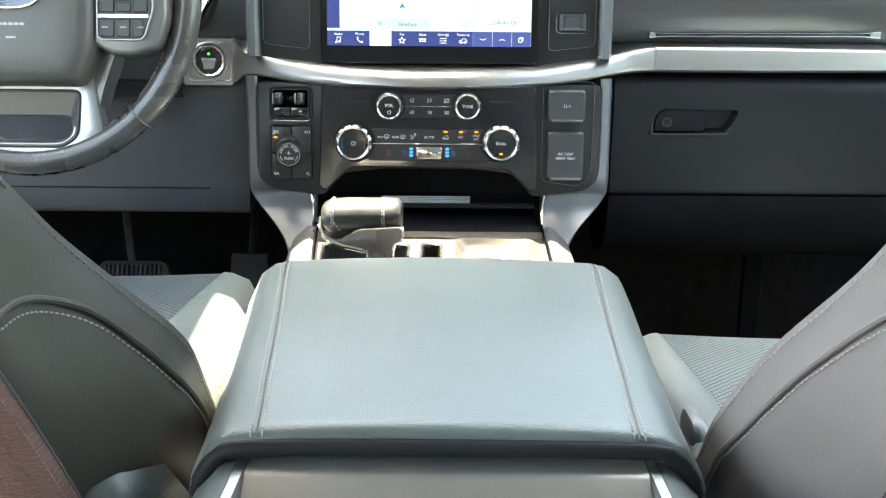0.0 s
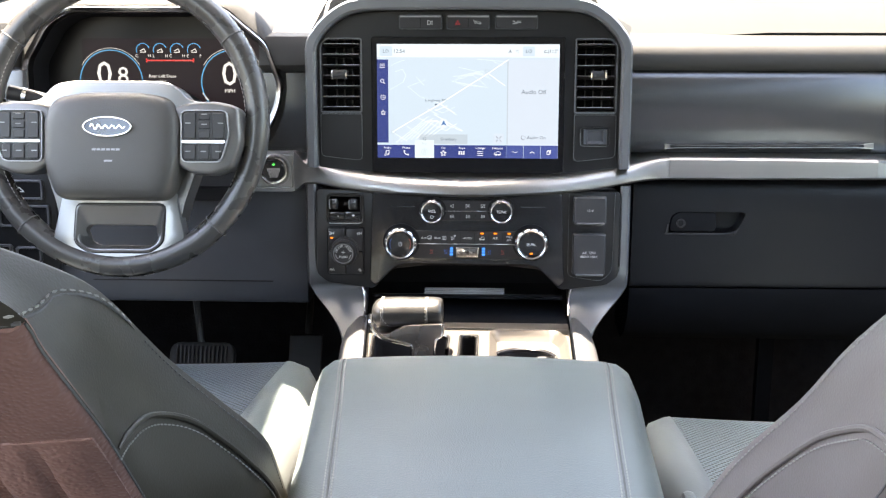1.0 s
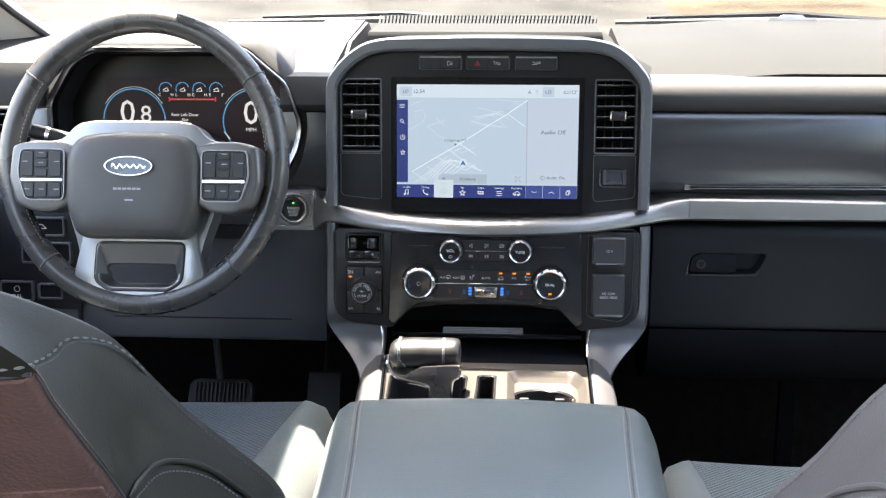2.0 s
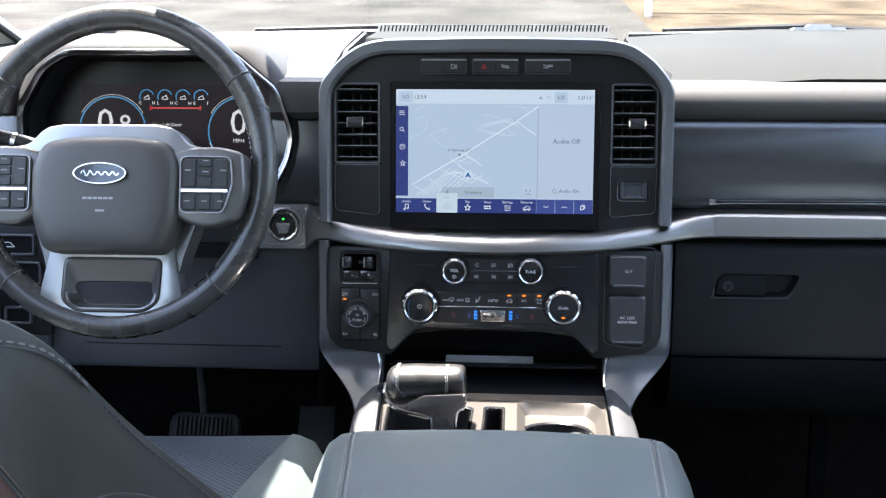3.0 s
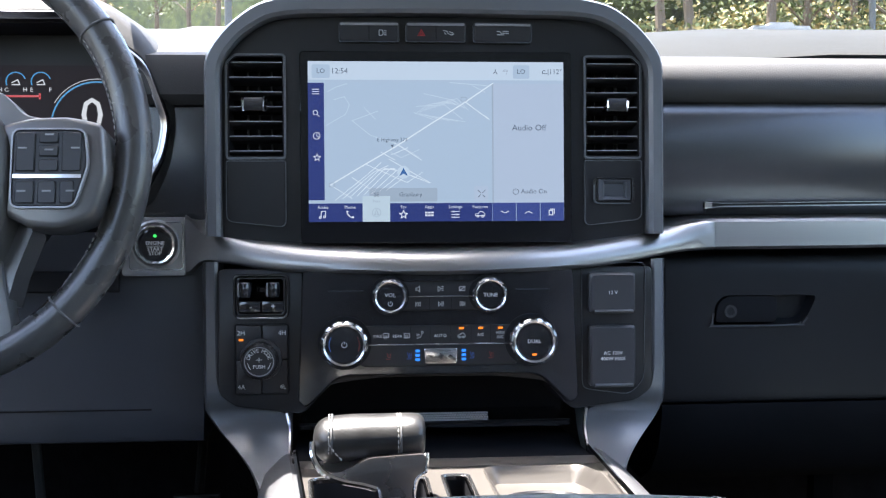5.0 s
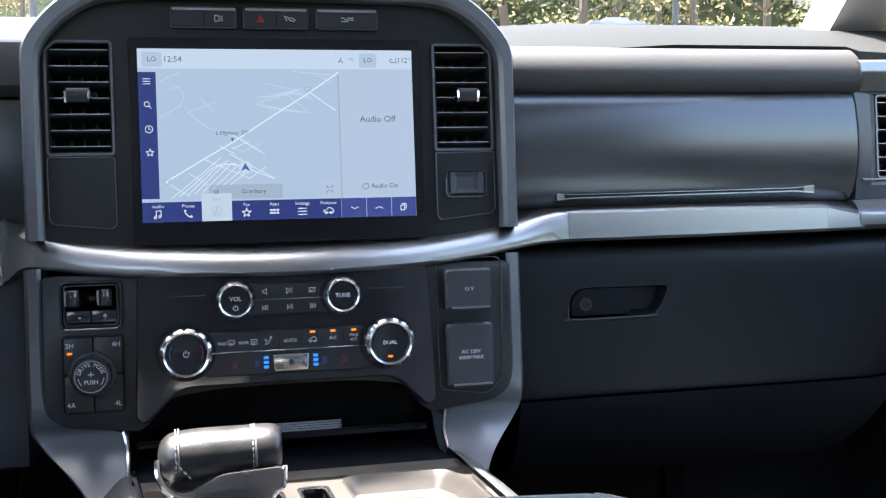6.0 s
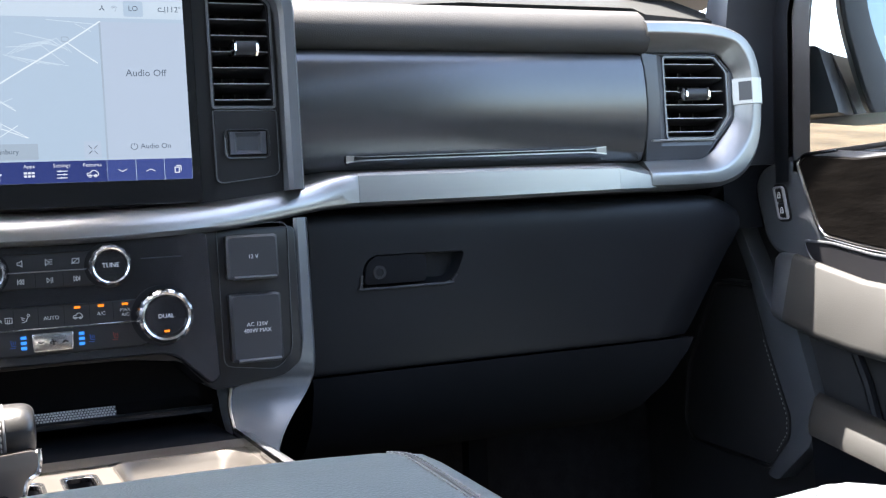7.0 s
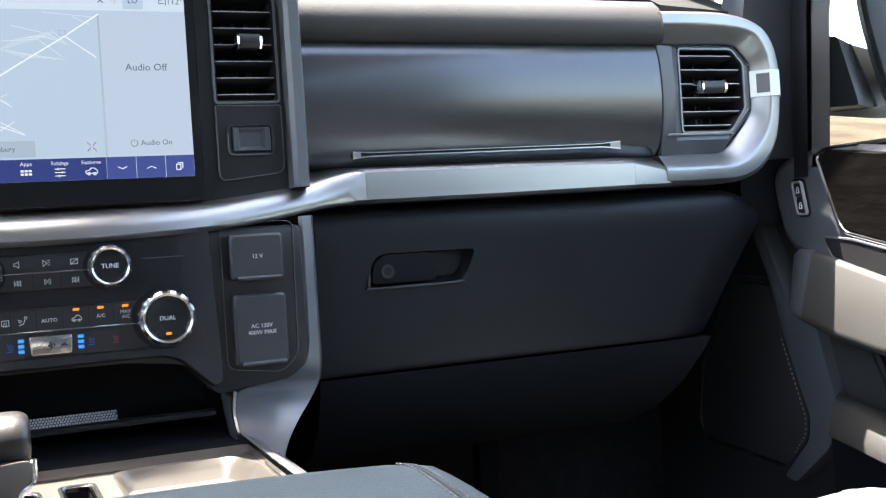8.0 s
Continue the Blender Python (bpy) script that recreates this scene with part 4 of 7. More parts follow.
for x0, x1 in ((-0.1275, -0.0930), (0.0560, 0.0900)):
    part("groove", prism([(x0, 0.5470), (x1, 0.5470), (x1, 0.5478), (x0, 0.5478)], 1.3708, 1.3716), SURROUND, mid, "fine moulded line beside the knob")
PY = 1.3715
ROWS_BOX = ((-0.079, 0.043, 0.5275, 0.5565), (-0.0985, 0.059, 0.4735, 0.5135))
for a, b, c, d in ROWS_BOX:
    part("button_strip", prism(rrect(a, b, c, d, 0.007, 3), PY - 0.0025, PY, 0.0012, 1), BUTTON, panel, "row of flat black buttons")
KY = PY - 0.0025


def knob(x, z, r, label, marks):
    k = part("knob", turned([(r * 0.93, 0.0), (r * 0.93, 0.018), (r * 0.86, 0.021), (r * 0.74, 0.0215), (r * 0.70, 0.0195), (r * 0.3, 0.019)], (x, KY, z), seg=40), GLOSS, panel, "round knob with gloss black face")
    n = 72
    rings = []
    for rad, h in ((0.95, 0.003), (1.0, 0.006), (1.0, 0.0175), (0.965, 0.021), (0.86, 0.0232), (0.78, 0.0222), (0.76, 0.020)):
        rings.append([(x + r * rad * (1 - (0.036 if i % 6 < 2 and h < 0.022 else 0)) * math.cos(2 * math.pi * i / n), KY - h, z + r * rad * (1 - (0.036 if i % 6 < 2 and h < 0.022 else 0)) * math.sin(2 * math.pi * i / n)) for i in range(n)])
    part("chrome_ring", loft(rings, caps=False), RING, k, "notched chrome ring", 30)
    part("knob_shadow_gap", ring(r * 0.9, r * 1.12, (x, PY - 0.0005, z), 0.0022), BLACK, k)
    y = KY - 0.0198
    for kind, value, dz, size in marks:
        if kind == "text":
            part("knob_text", letters(value, size, (x, y, z + dz)), INK, k)
        elif kind == "power":
            bm = stroke([(x + a, z + dz + b) for a, b in circle(size, 12, 125, 415)], 0.0005, y)
            merge(bm, stroke([(x, z + dz + size * 1.15), (x, z + dz + size * 0.3)], 0.0005, y))
            part("power_mark", bm, INK, k)
        elif kind == "arc":
            a0, a1 = value
            part("arc_mark", stroke([(x + a, z + b) for a, b in circle(r * 0.62, 8, a0, a1)], 0.0006, y), size, k)
        elif kind == "lamp":
            part("knob_lamp", box(x - 0.0022, x + 0.0022, y - 0.0003, y, z + dz - 0.001, z + dz + 0.001), size, k, "orange lamp")


ORANGE = glow("orange_lamp", (1.0, 0.25, 0.02), 1.6)
BLUE = glow("blue_lamp", (0.03, 0.25, 1.0), 1.6)
GREEN = glow("green_lamp", (0.05, 0.9, 0.15), 1.5)
RED_MARK = material("red_print", (0.20, 0.02, 0.015), 0.5)
BLUE_MARK = material("blue_print", (0.02, 0.08, 0.30), 0.5)
DIM = material("grey_print", (0.22, 0.22, 0.22), 0.6)
knob(-0.0675, 0.5425, 0.0170, "", (("text", "VOL", 0.0012, 0.0056), ("power", "", -0.0068, 0.0021)))
knob(0.0285, 0.5432, 0.0170, "", (("text", "TUNE", 0.0, 0.0053),))
knob(-0.1115, 0.4972, 0.0232, "", (("power", "", 0.0, 0.0025), ("arc", (150, 205), 0, BLUE_MARK), ("arc", (-25, 30), 0, RED_MARK)))
knob(0.0705, 0.4980, 0.0232, "", (("text", "DUAL", 0.0, 0.0050), ("lamp", "", -0.0125, ORANGE)))


def print_on(bm, parent, mat=INK, name="button_print"):
    return part(name, bm, mat, parent)


part("chrome_strip", box(-0.050, 0.0115, KY - 0.0012, KY + 0.001, 0.5408, 0.5420, 0.0003, 1), CHROME, panel, "thin chrome line")
part("chrome_strip", box(-0.0885, 0.0480, KY - 0.0012, KY + 0.001, 0.4942, 0.4956, 0.0003, 1), CHROME, panel, "thin chrome line")
for x in (-0.029, -0.0075):
    print_on(box(x - 0.0002, x + 0.0002, KY - 0.0003, KY, 0.5285, 0.5405), panel, BLACK, "button_gap")
for x in (-0.0475, -0.0285, -0.0085, 0.0115, 0.0305):
    print_on(box(x - 0.0002, x + 0.0002, KY - 0.0003, KY, 0.497, 0.5125), panel, BLACK, "button_gap")


def lines(items, x, z, s, w=0.00055):
    bm = bmesh.new()
    for l in items:
        merge(bm, stroke([(x + a * s, z + b * s) for a, b in l], w, KY - 0.0004))
    return bm


TRI_L = [(1, 1), (-0.6, 0), (1, -1), (1, 1)]
print_on(lines([[(-0.8, 0.4), (-0.2, 0.4), (0.6, 1), (0.6, -1), (-0.2, -0.4), (-0.8, -0.4), (-0.8, 0.4)]], -0.040, 0.5487, 0.0026), panel)
print_on(lines([[(-0.8, 1), (-0.8, -1), (0.4, 0), (-0.8, 1)], [(0.4, 0.8), (1.2, 0.8)], [(0.6, 0.1), (1.2, 0.1)], [(0.6, -0.6), (1.2, -0.6)]], -0.0185, 0.5487, 0.0026), panel)
print_on(lines([[(-1.1, 0.8), (1.1, 0.8), (1.1, -0.8), (-1.1, -0.8), (-1.1, 0.8)], [(-1.3, -1), (1.3, 1)]], 0.003, 0.5487, 0.0024), panel)
print_on(lines([[(-1.2, 1), (-1.2, -1)], [(0, 1), (-1, 0), (0, -1), (0, 1)], [(1, 1), (0, 0), (1, -1), (1, 1)]], -0.040, 0.5340, 0.0021), panel)
print_on(lines([[(-1, 1), (-1, -1), (0, 0), (-1, 1)], [(0.5, 1), (0.5, -1)], [(1.1, 1), (1.1, -1)]], -0.018, 0.5340, 0.0021), panel)
print_on(lines([[(1.2, 1), (1.2, -1)], [(0, 1), (1, 0), (0, -1), (0, 1)], [(-1, 1), (0, 0), (-1, -1), (-1, 1)]], 0.003, 0.5340, 0.0021), panel)
for text, x, z, s in (("MAX", -0.0795, 0.5030, 0.0038), ("REAR", -0.0605, 0.5030, 0.0038), ("AUTO", -0.0185, 0.5030, 0.0044), ("A/C", 0.0208, 0.5035, 0.0042), ("MAX", 0.0402, 0.5052, 0.0040), ("A/C", 0.0402, 0.5012, 0.0040)):
    print_on(letters(text, s, (x, KY - 0.0002, z)), panel)
WIPE = [[(-1, -0.5), (-1.1, 0.7), (-0.4, 1), (0.4, 1), (1.1, 0.7), (1, -0.5), (-1, -0.5)], [(-0.5, -1.1), (-0.3, 0.2)], [(0.1, -1.1), (0.3, 0.2)]]
print_on(lines(WIPE, -0.0715, 0.5035, 0.0026, 0.0005), panel)
print_on(lines([[(-1, -0.8), (-1, 0.8), (1, 0.8), (1, -0.8), (-1, -0.8)], [(-0.5, -1.1), (-0.3, 0.3)], [(0.1, -1.1), (0.3, 0.3)]], -0.0512, 0.5035, 0.0026, 0.0005), panel)
print_on(lines([[(-1, -1), (0.2, -0.6), (0.8, 0.9)], [(-1.2, 0.6), (-0.2, 0.3)], circle(0.35, 8, c=(0.9, 1.2)), [(-1.1, 0), (-0.4, -0.2)]], -0.0385, 0.5035, 0.0027), panel)
print_on(lines([[(-1.3, -0.4), (-1.2, 0.2), (-0.5, 0.3), (0, 0.9), (0.7, 0.9), (1.3, 0.2), (1.3, -0.4), (-1.3, -0.4)], circle(0.3, 8, c=(-0.7, -0.5)), circle(0.3, 8, c=(0.7, -0.5))], 0.002, 0.5028, 0.0028), panel)
for x in (0.0020, 0.0208, 0.0402):
    part("lamp", box(x - 0.0024, x + 0.0024, KY - 0.0006, KY, 0.5092, 0.5112), ORANGE, panel, "lit orange lamp")
for x in (-0.0408, 0.0042):
    for k in range(3):
        z = 0.4885 - 0.0042 * k
        part("lamp", box(x - 0.0022, x + 0.0022, KY - 0.0006, KY, z - 0.0013, z + 0.0013), BLUE, panel, "lit blue lamp")
SEAT = [[(-0.6, 1.2), (-0.3, -0.4), (0.9, -0.5)], [(-0.9, -1.1), (0.7, -1.1)], [(0.1, 0.9), (0.1, 0.1)], [(0.7, 0.9), (0.7, 0.1)]]
for x, mat in ((-0.0690, RED_MARK), (-0.0490, BLUE_MARK), (0.0122, BLUE_MARK), (0.0310, RED_MARK)):
    print_on(lines(SEAT, x, 0.4838, 0.0026, 0.0006), panel, mat)
bm = prism(rounded([(-0.0350, 0.4915), (-0.0020, 0.4915), (-0.0030, 0.4762), (-0.0340, 0.4762)], 0.0015, 2), KY - 0.0040, KY, 0.0012, 2)
rocker = part("fan_rocker", bm, SATIN_CHROME, panel, "satin silver fan rocker")
bm = stroke([(-0.030, 0.4845), (-0.028, 0.4828), (-0.026, 0.4845)], 0.0006, KY - 0.0045)
merge(bm, stroke([(-0.011, 0.4828), (-0.009, 0.4845), (-0.007, 0.4828)], 0.0006, KY - 0.0045))
for q in range(4):
    a = math.pi / 2 * q
    merge(bm, stroke([(-0.0185, 0.4838), (-0.0185 + 0.0024 * math.cos(a), 0.4838 + 0.0024 * math.sin(a)), (-0.0185 + 0.0022 * math.cos(a + 0.7), 0.4838 + 0.0022 * math.sin(a + 0.7))], 0.0007, KY - 0.0045))
part("fan_mark", bm, BLACK, rocker)

# brake controller and drive mode dial
trailer = thing("trailer_brake_control", (-0.192, 1.385, 0.521), "black trailer brake control with two toggles", "switch panel")
part("surround", frame_prism(rrect(-0.2190, -0.1655, 0.5210, 0.5645, 0.0055), rrect(-0.2168, -0.1677, 0.5232, 0.5623, 0.0045), 1.3790, 1.385, 0.0008), GLOSS, trailer, "gloss black surround")
part("inner_frame", frame_prism(rrect(-0.2160, -0.1685, 0.5240, 0.5615, 0.004), rrect(-0.2138, -0.1707, 0.5262, 0.5593, 0.003), 1.3800, 1.385, 0.0008), GLOSS, trailer)
part("lower_edge", tube([(-0.2150, 1.3795, 0.5222), (-0.2120, 1.3790, 0.5214), (-0.1725, 1.3790, 0.5214), (-0.1695, 1.3795, 0.5222)], 0.0007, 6), SLAT, trailer, "bright lower edge")
part("recess", prism(rrect(-0.2140, -0.1705, 0.5260, 0.5595, 0.003), 1.3835, 1.3850), BUTTON, trailer)
for x in (-0.2075, -0.1800):
    rings = []
    for k in range(13):
        a = math.pi * k / 12
        rings.append([(x - 0.0066 * math.cos(a), 1.3835 - 0.0105 * math.sin(a) * d, 0.5490 + w * (0.75 + 0.25 * math.sin(a))) for d, w in ((0.0, -0.0078), (0.82, -0.0078), (1.0, -0.0058), (1.0, 0.0058), (0.82, 0.0078), (0.0, 0.0078))])
    part("toggle", loft(rings), GLOSS, trailer, "rounded gloss black toggle", 50)
    part("toggle_tip", tube([(x - 0.0056, 1.3768, 0.5425), (x - 0.0060, 1.3760, 0.5445), (x - 0.0060, 1.3760, 0.5535), (x - 0.0056, 1.3768, 0.5555)], 0.0009, 6), SLAT, trailer, "bright line along the toggle edge")
part("slider_slot", frame_prism(rrect(-0.1965, -0.1870, 0.5462, 0.5518, 0.001), rrect(-0.1958, -0.1877, 0.5469, 0.5511, 0.001), 1.3815, 1.3840), BLACK, trailer)
part("slider", box(-0.1935, -0.1880, 1.3815, 1.3840, 0.5472, 0.5508, 0.0005, 1), GLOSS, trailer)
for x, t in ((-0.2030, "-"), (-0.1812, "+")):
    k = part("button", box(x - 0.0104, x + 0.0104, 1.3785, 1.3840, 0.5272, 0.5382, 0.0012, 2), GLOSS, trailer)
    part("button_print", letters(t, 0.0085, (x + 0.001, 1.3783, 0.5325)), INK, k)
drive = thing("drive_mode_dial", (-0.192, 1.385, 0.447), "black four-wheel-drive dial panel with amber lamp", "switch panel")
part("surround", frame_prism(rrect(-0.2184, -0.1651, 0.4461, 0.5164, 0.0045), rrect(-0.2168, -0.1667, 0.4477, 0.5148, 0.0035), 1.3815, 1.385), BLACK, drive, "dark joint round the dial panel")
for x0, x1, z0, z1 in ((-0.2165, -0.1924, 0.4817, 0.5145), (-0.1912, -0.1670, 0.4817, 0.5145), (-0.2165, -0.1924, 0.4480, 0.4805), (-0.1912, -0.1670, 0.4480, 0.4805)):
    part("button", box(x0, x1, 1.3790, 1.385, z0, z1, 0.0014, 2), BUTTON, drive)
for text, x, z in (("2H", -0.2115, 0.5070), ("4H", -0.1720, 0.5070), ("4A", -0.2115, 0.4545), ("4L", -0.1715, 0.4545)):
    part("button_print", letters(text, 0.0062, (x, 1.3788, z)), INK, drive)
part("lamp", box(-0.2138, -0.2095, 1.3785, 1.3795, 0.4995, 0.5015), ORANGE, drive, "lit amber lamp")
bm = turned([(0.0205, 0.0), (0.0200, 0.003), (0.0172, 0.004), (0.0168, 0.0195), (0.0155, 0.0222), (0.0142, 0.0228), (0.0136, 0.0215), (0.004, 0.0212)], (-0.1925, 1.3795, 0.4815), seg=48)
dial = part("dial", bm, BUTTON, drive, "round black rotary dial")
part("dial_ring", ring(0.0133, 0.0140, (-0.1925, 1.3795 - 0.0217, 0.4815), 0.0014), SLAT, dial, "thin bright ring round the dial face")
for i in range(36):
    a = 2 * math.pi * i / 36
    x, z = -0.1925 + 0.0170 * math.cos(a), 0.4815 + 0.0170 * math.sin(a)
    if i == 0:
        ribs = box(x - 0.0005, x + 0.0005, 1.358, 1.3755, z - 0.0005, z + 0.0005)
    else:
        merge(ribs, box(x - 0.0005, x + 0.0005, 1.358, 1.3755, z - 0.0005, z + 0.0005))
part("dial_ribs", ribs, BUTTON, dial)
for i, ch in enumerate("DRIVE MODE"):
    a = radians(160 - 140 * i / 9)
    x, z = -0.1925 + 0.0104 * math.cos(a), 0.4815 + 0.0104 * math.sin(a)
    turn = Matrix.Rotation(radians(90), 4, "X") @ Matrix.Rotation(a - math.pi / 2, 4, "Z")
    if ch != " ":
        part("dial_print", letters(ch, 0.0050, (x, 1.3580, z), turn), INK, dial)
part("dial_print", letters("PUSH", 0.0050, (-0.1925, 1.3580, 0.4765)), INK, dial)
for s in (-1, 1):
    part("dial_mark", stroke([(-0.1925 + s * a, 0.4815 + b) for a, b in circle(0.0108, 5, -42, -8)], 0.0006, 1.3578), INK, dial)
part("dial_mark", stroke([(-0.1950, 0.4832), (-0.1900, 0.4832)], 0.0006, 1.3578), INK, dial)
part("dial_mark", stroke([(-0.1925, 0.4852), (-0.1925, 0.4812)], 0.0006, 1.3576), INK, dial)

# power sockets
sockets = thing("power_outlet_panel", (0.153, 1.385, 0.447), "black power outlet panel with two lidded sockets", "outlet panel")
part("outline", frame_prism(rounded([(0.1235, 0.447), (0.172, 0.4405), (0.1865, 0.455), (0.1885, 0.573), (0.1235, 0.573)], 0.008), inset(rounded([(0.1235, 0.447), (0.172, 0.4405), (0.1865, 0.455), (0.1885, 0.573), (0.1235, 0.573)], 0.008), 0.0006), 1.3825, 1.385), GREY, sockets)
for z0, z1, words in ((0.5235, 0.5625, (("12 V", 0.0, 0.0050),)), (0.4505, 0.5105, (("AC 120V", 0.0028, 0.0050), ("400W MAX", -0.0028, 0.0050)))):
    bm = loft([[(p[0], y, p[1]) for p in rrect(0.1295 + d, 0.1755 - d, z0 + d, z1 - d, 0.003, 3)] for y, d in ((1.385, 0.0), (1.374, 0.0), (1.3715, 0.0022))])
    cap = part("cap", bm, LID, sockets, "square rubber-edged socket lid", 25)
    part("cap_lip", loft([[(x, 1.3722, z0 + 0.0032), (x, 1.3680, z0 + 0.0012), (x, 1.3715, z0 - 0.0008), (x, 1.3755, z0 + 0.0004)] for x in (0.1345, 0.1725)]), GREY, cap, "pull lip")
    for text, dz, size in words:
        part("cap_print", letters(text, size, (0.1525, 1.3712, (z0 + z1) / 2 + dz)), INK, cap)

# start button on a chromed plate
start = thing("start_button", (-0.297, 1.42, 0.565), "round engine start button on a bright plate", "start button")
part("plate", prism(rounded([(-0.3300, 0.5625), (-0.2685, 0.5625), (-0.2685, 0.6205), (-0.3300, 0.6205)], 0.003), 1.4065, 1.43, 0.0015, 2), SILVER, start, "satin silver plate")
part("plate_edge", frame_prism(rrect(-0.3230, -0.2695, 0.5680, 0.6160, 0.004), rrect(-0.3218, -0.2707, 0.5692, 0.6148, 0.003), 1.4052, 1.4075, 0.0003), CHROME, start, "fine chrome frame")
part("bezel", turned([(0.0245, 0.0), (0.0240, 0.0022), (0.0222, 0.0030), (0.0205, 0.0016), (0.0200, 0.0)], (-0.2970, 1.4065, 0.5935), seg=48, cap=False), SILVER, start, "raised round bezel")
rings = []
for r, h in ((0.0206, 0.0), (0.0206, 0.0030), (0.0192, 0.0050), (0.0172, 0.0048), (0.0166, 0.0030)):
    rings.append([(-0.2970 + (r - (0.0006 if i % 8 < 2 else 0.0)) * math.cos(2 * math.pi * i / 64), 1.4065 - h, 0.5935 + (r - (0.0006 if i % 8 < 2 else 0.0)) * math.sin(2 * math.pi * i / 64)) for i in range(64)])
part("chrome_ring", loft(rings, caps=False), CHROME, start, "notched chrome ring", 25)
b = part("button", turned([(0.0176, 0.0), (0.0176, 0.0035), (0.0150, 0.0045), (0.0147, 0.0035), (0.002, 0.0035)], (-0.2970, 1.4065, 0.5930)), GLOSS, start, "gloss black push button")
for text, dz in (("ENGINE", 0.0018), ("START", -0.0042), ("STOP", -0.0083)):
    part("button_print", letters(text, 0.0052, (-0.2970, 1.4027, 0.5930 + dz)), INK, b)
part("button_line", stroke([(-0.3055, 0.5920), (-0.2885, 0.5920)], 0.0004, 1.4027), INK, b)
part("lamp", turned([(0.0016, 0.0), (0.0016, 0.0006)], (-0.2970, 1.4030, 0.6020), seg=10), GREEN, b, "lit green lamp")

# grey posts sweeping from the stack down to the console
for s in (-1, 1):
    keys = [  # height, outer half-width, inner half-width, front face, tuck of the outer edge
        (0.576, 0.2305, 0.2150, 1.3865, 0.020), (0.50, 0.2305, 0.2150, 1.3865, 0.020), (0.452, 0.2305, 0.2120, 1.3865, 0.020), (0.437, 0.2300, 0.190, 1.388, 0.022), (0.427, 0.2285, 0.150, 1.390, 0.024), (0.412, 0.2180, 0.1465, 1.384, 0.028),
        (0.395, 0.1995, 0.1455, 1.366, 0.030), (0.378, 0.1815, 0.1450, 1.338, 0.030), (0.36, 0.1700, 0.1450, 1.305, 0.026), (0.335, 0.1640, 0.1450, 1.275, 0.02)]
    rings = []
    for z, o, i, y, t in spline(keys, 3):
        rings.append([(CX + s * i, y + 0.05, z), (CX + s * i, y + 0.002, z), (CX + s * (i + 0.003), y, z), (CX + s * (o - 0.004), y + t * 0.15, z), (CX + s * o, y + t * 0.5, z), (CX + s * (o - 0.004), y + 0.05, z)])
    part("stack_post", loft(rings), GREY, dash, "grey satin post sweeping into the console", 40)
    # bright edge along the inner side
    path = [(CX + s * (i - 0.001), y - 0.001, z) for z, o, i, y, t in spline(keys[4:], 3)]
    part("post_edge", tube(path, 0.0022, 6), SATIN_CHROME, dash, "satin chrome edge of the cubby")

# cubby below the panel
cubby = thing("storage_cubby", (CX, 1.42, 0.385), "deep black storage cubby with a rubber shelf", "storage tray")
part("floor_tray", box(CX - 0.142, CX + 0.142, 1.325, 1.52, 0.383, 0.391, 0.001, 1), SHADE_BLACK, cubby)
part("back_wall", box(CX - 0.145, CX + 0.145, 1.52, 1.525, 0.383, 0.48), BLACK, cubby)
part("shelf", box(CX - 0.140, CX + 0.140, 1.432, 1.52, 0.402, 0.409, 0.001, 1), GLOSS, cubby, "gloss black shelf")
part("shelf_edge", box(CX - 0.140, CX + 0.140, 1.4295, 1.4325, 0.4075, 0.4095), DASH_DARK, cubby, "fine bright shelf edge")
part("mesh_strip", prism([(1.4300, 0.4092), (1.4400, 0.4172), (1.4420, 0.4160), (1.4340, 0.4085)], -0.083, 0.035, plane="yz"), SURROUND, cubby, "sloping strip with a woven mesh")
bm = bmesh.new()
for i in range(44):
    for j in range(4):
        x, f = -0.0815 + i * 0.00266 + (0.0013 if j % 2 else 0.0), (j + 0.6) / 4.2
        y, z = 1.4300 + 0.0100 * f, 0.4092 + 0.0080 * f
        merge(bm, box(x - 0.0009, x + 0.0009, y - 0.0012, y + 0.0004, z - 0.0004, z + 0.0010))
part("mesh_dots", bm, INK, cubby)

# ---- centre console ----
console = thing("centre_console", (CX, 0.85, 0.0), "black centre console with satin cup holder deck", "console")
CL, CR = -0.1655, 0.1285
part("body", box(CL + 0.004, CR - 0.004, 0.24, 1.50, 0.0, 0.31, 0.012, 2), CONSOLE, console, "black moulded body")


def rail_x(s, y):
    """The deck's edge on either side; it narrows towards the armrest."""
    return -0.1410 - 0.092 * (y - 1.157) if s < 0 else 0.1180 + 0.040 * (y - 1.176)


for s in (-1, 1):
    rings = []
    for y, w in ((1.375, 0.002), (1.345, 0.006), (1.30, 0.008), (1.20, 0.008), (1.06, 0.010), (1.00, 0.010)):
        x = rail_x(s, y)
        rings.append([(x + s * a, y, z) for a, z in ((0.002, 0.34), (0.002, 0.3900), (0.006, 0.3925), (0.012, 0.3905), (0.022 + w, 0.380 - 0.3 * w), (0.028 + w, 0.366 - 0.4 * w), (0.029 + w, 0.25))])
    part("shoulder", loft(rings), CONSOLE, console, "padded console shoulder", 50)
    part("rail", loft([[(rail_x(s, y) + s * a, y, z) for a, z in ((-0.0030, 0.385), (-0.0026, 0.3945), (-0.0006, 0.3962), (0.0018, 0.3950), (0.0026, 0.385))] for y in (1.362, 1.20, 1.04)]), CHROME, console, "bright console rail")
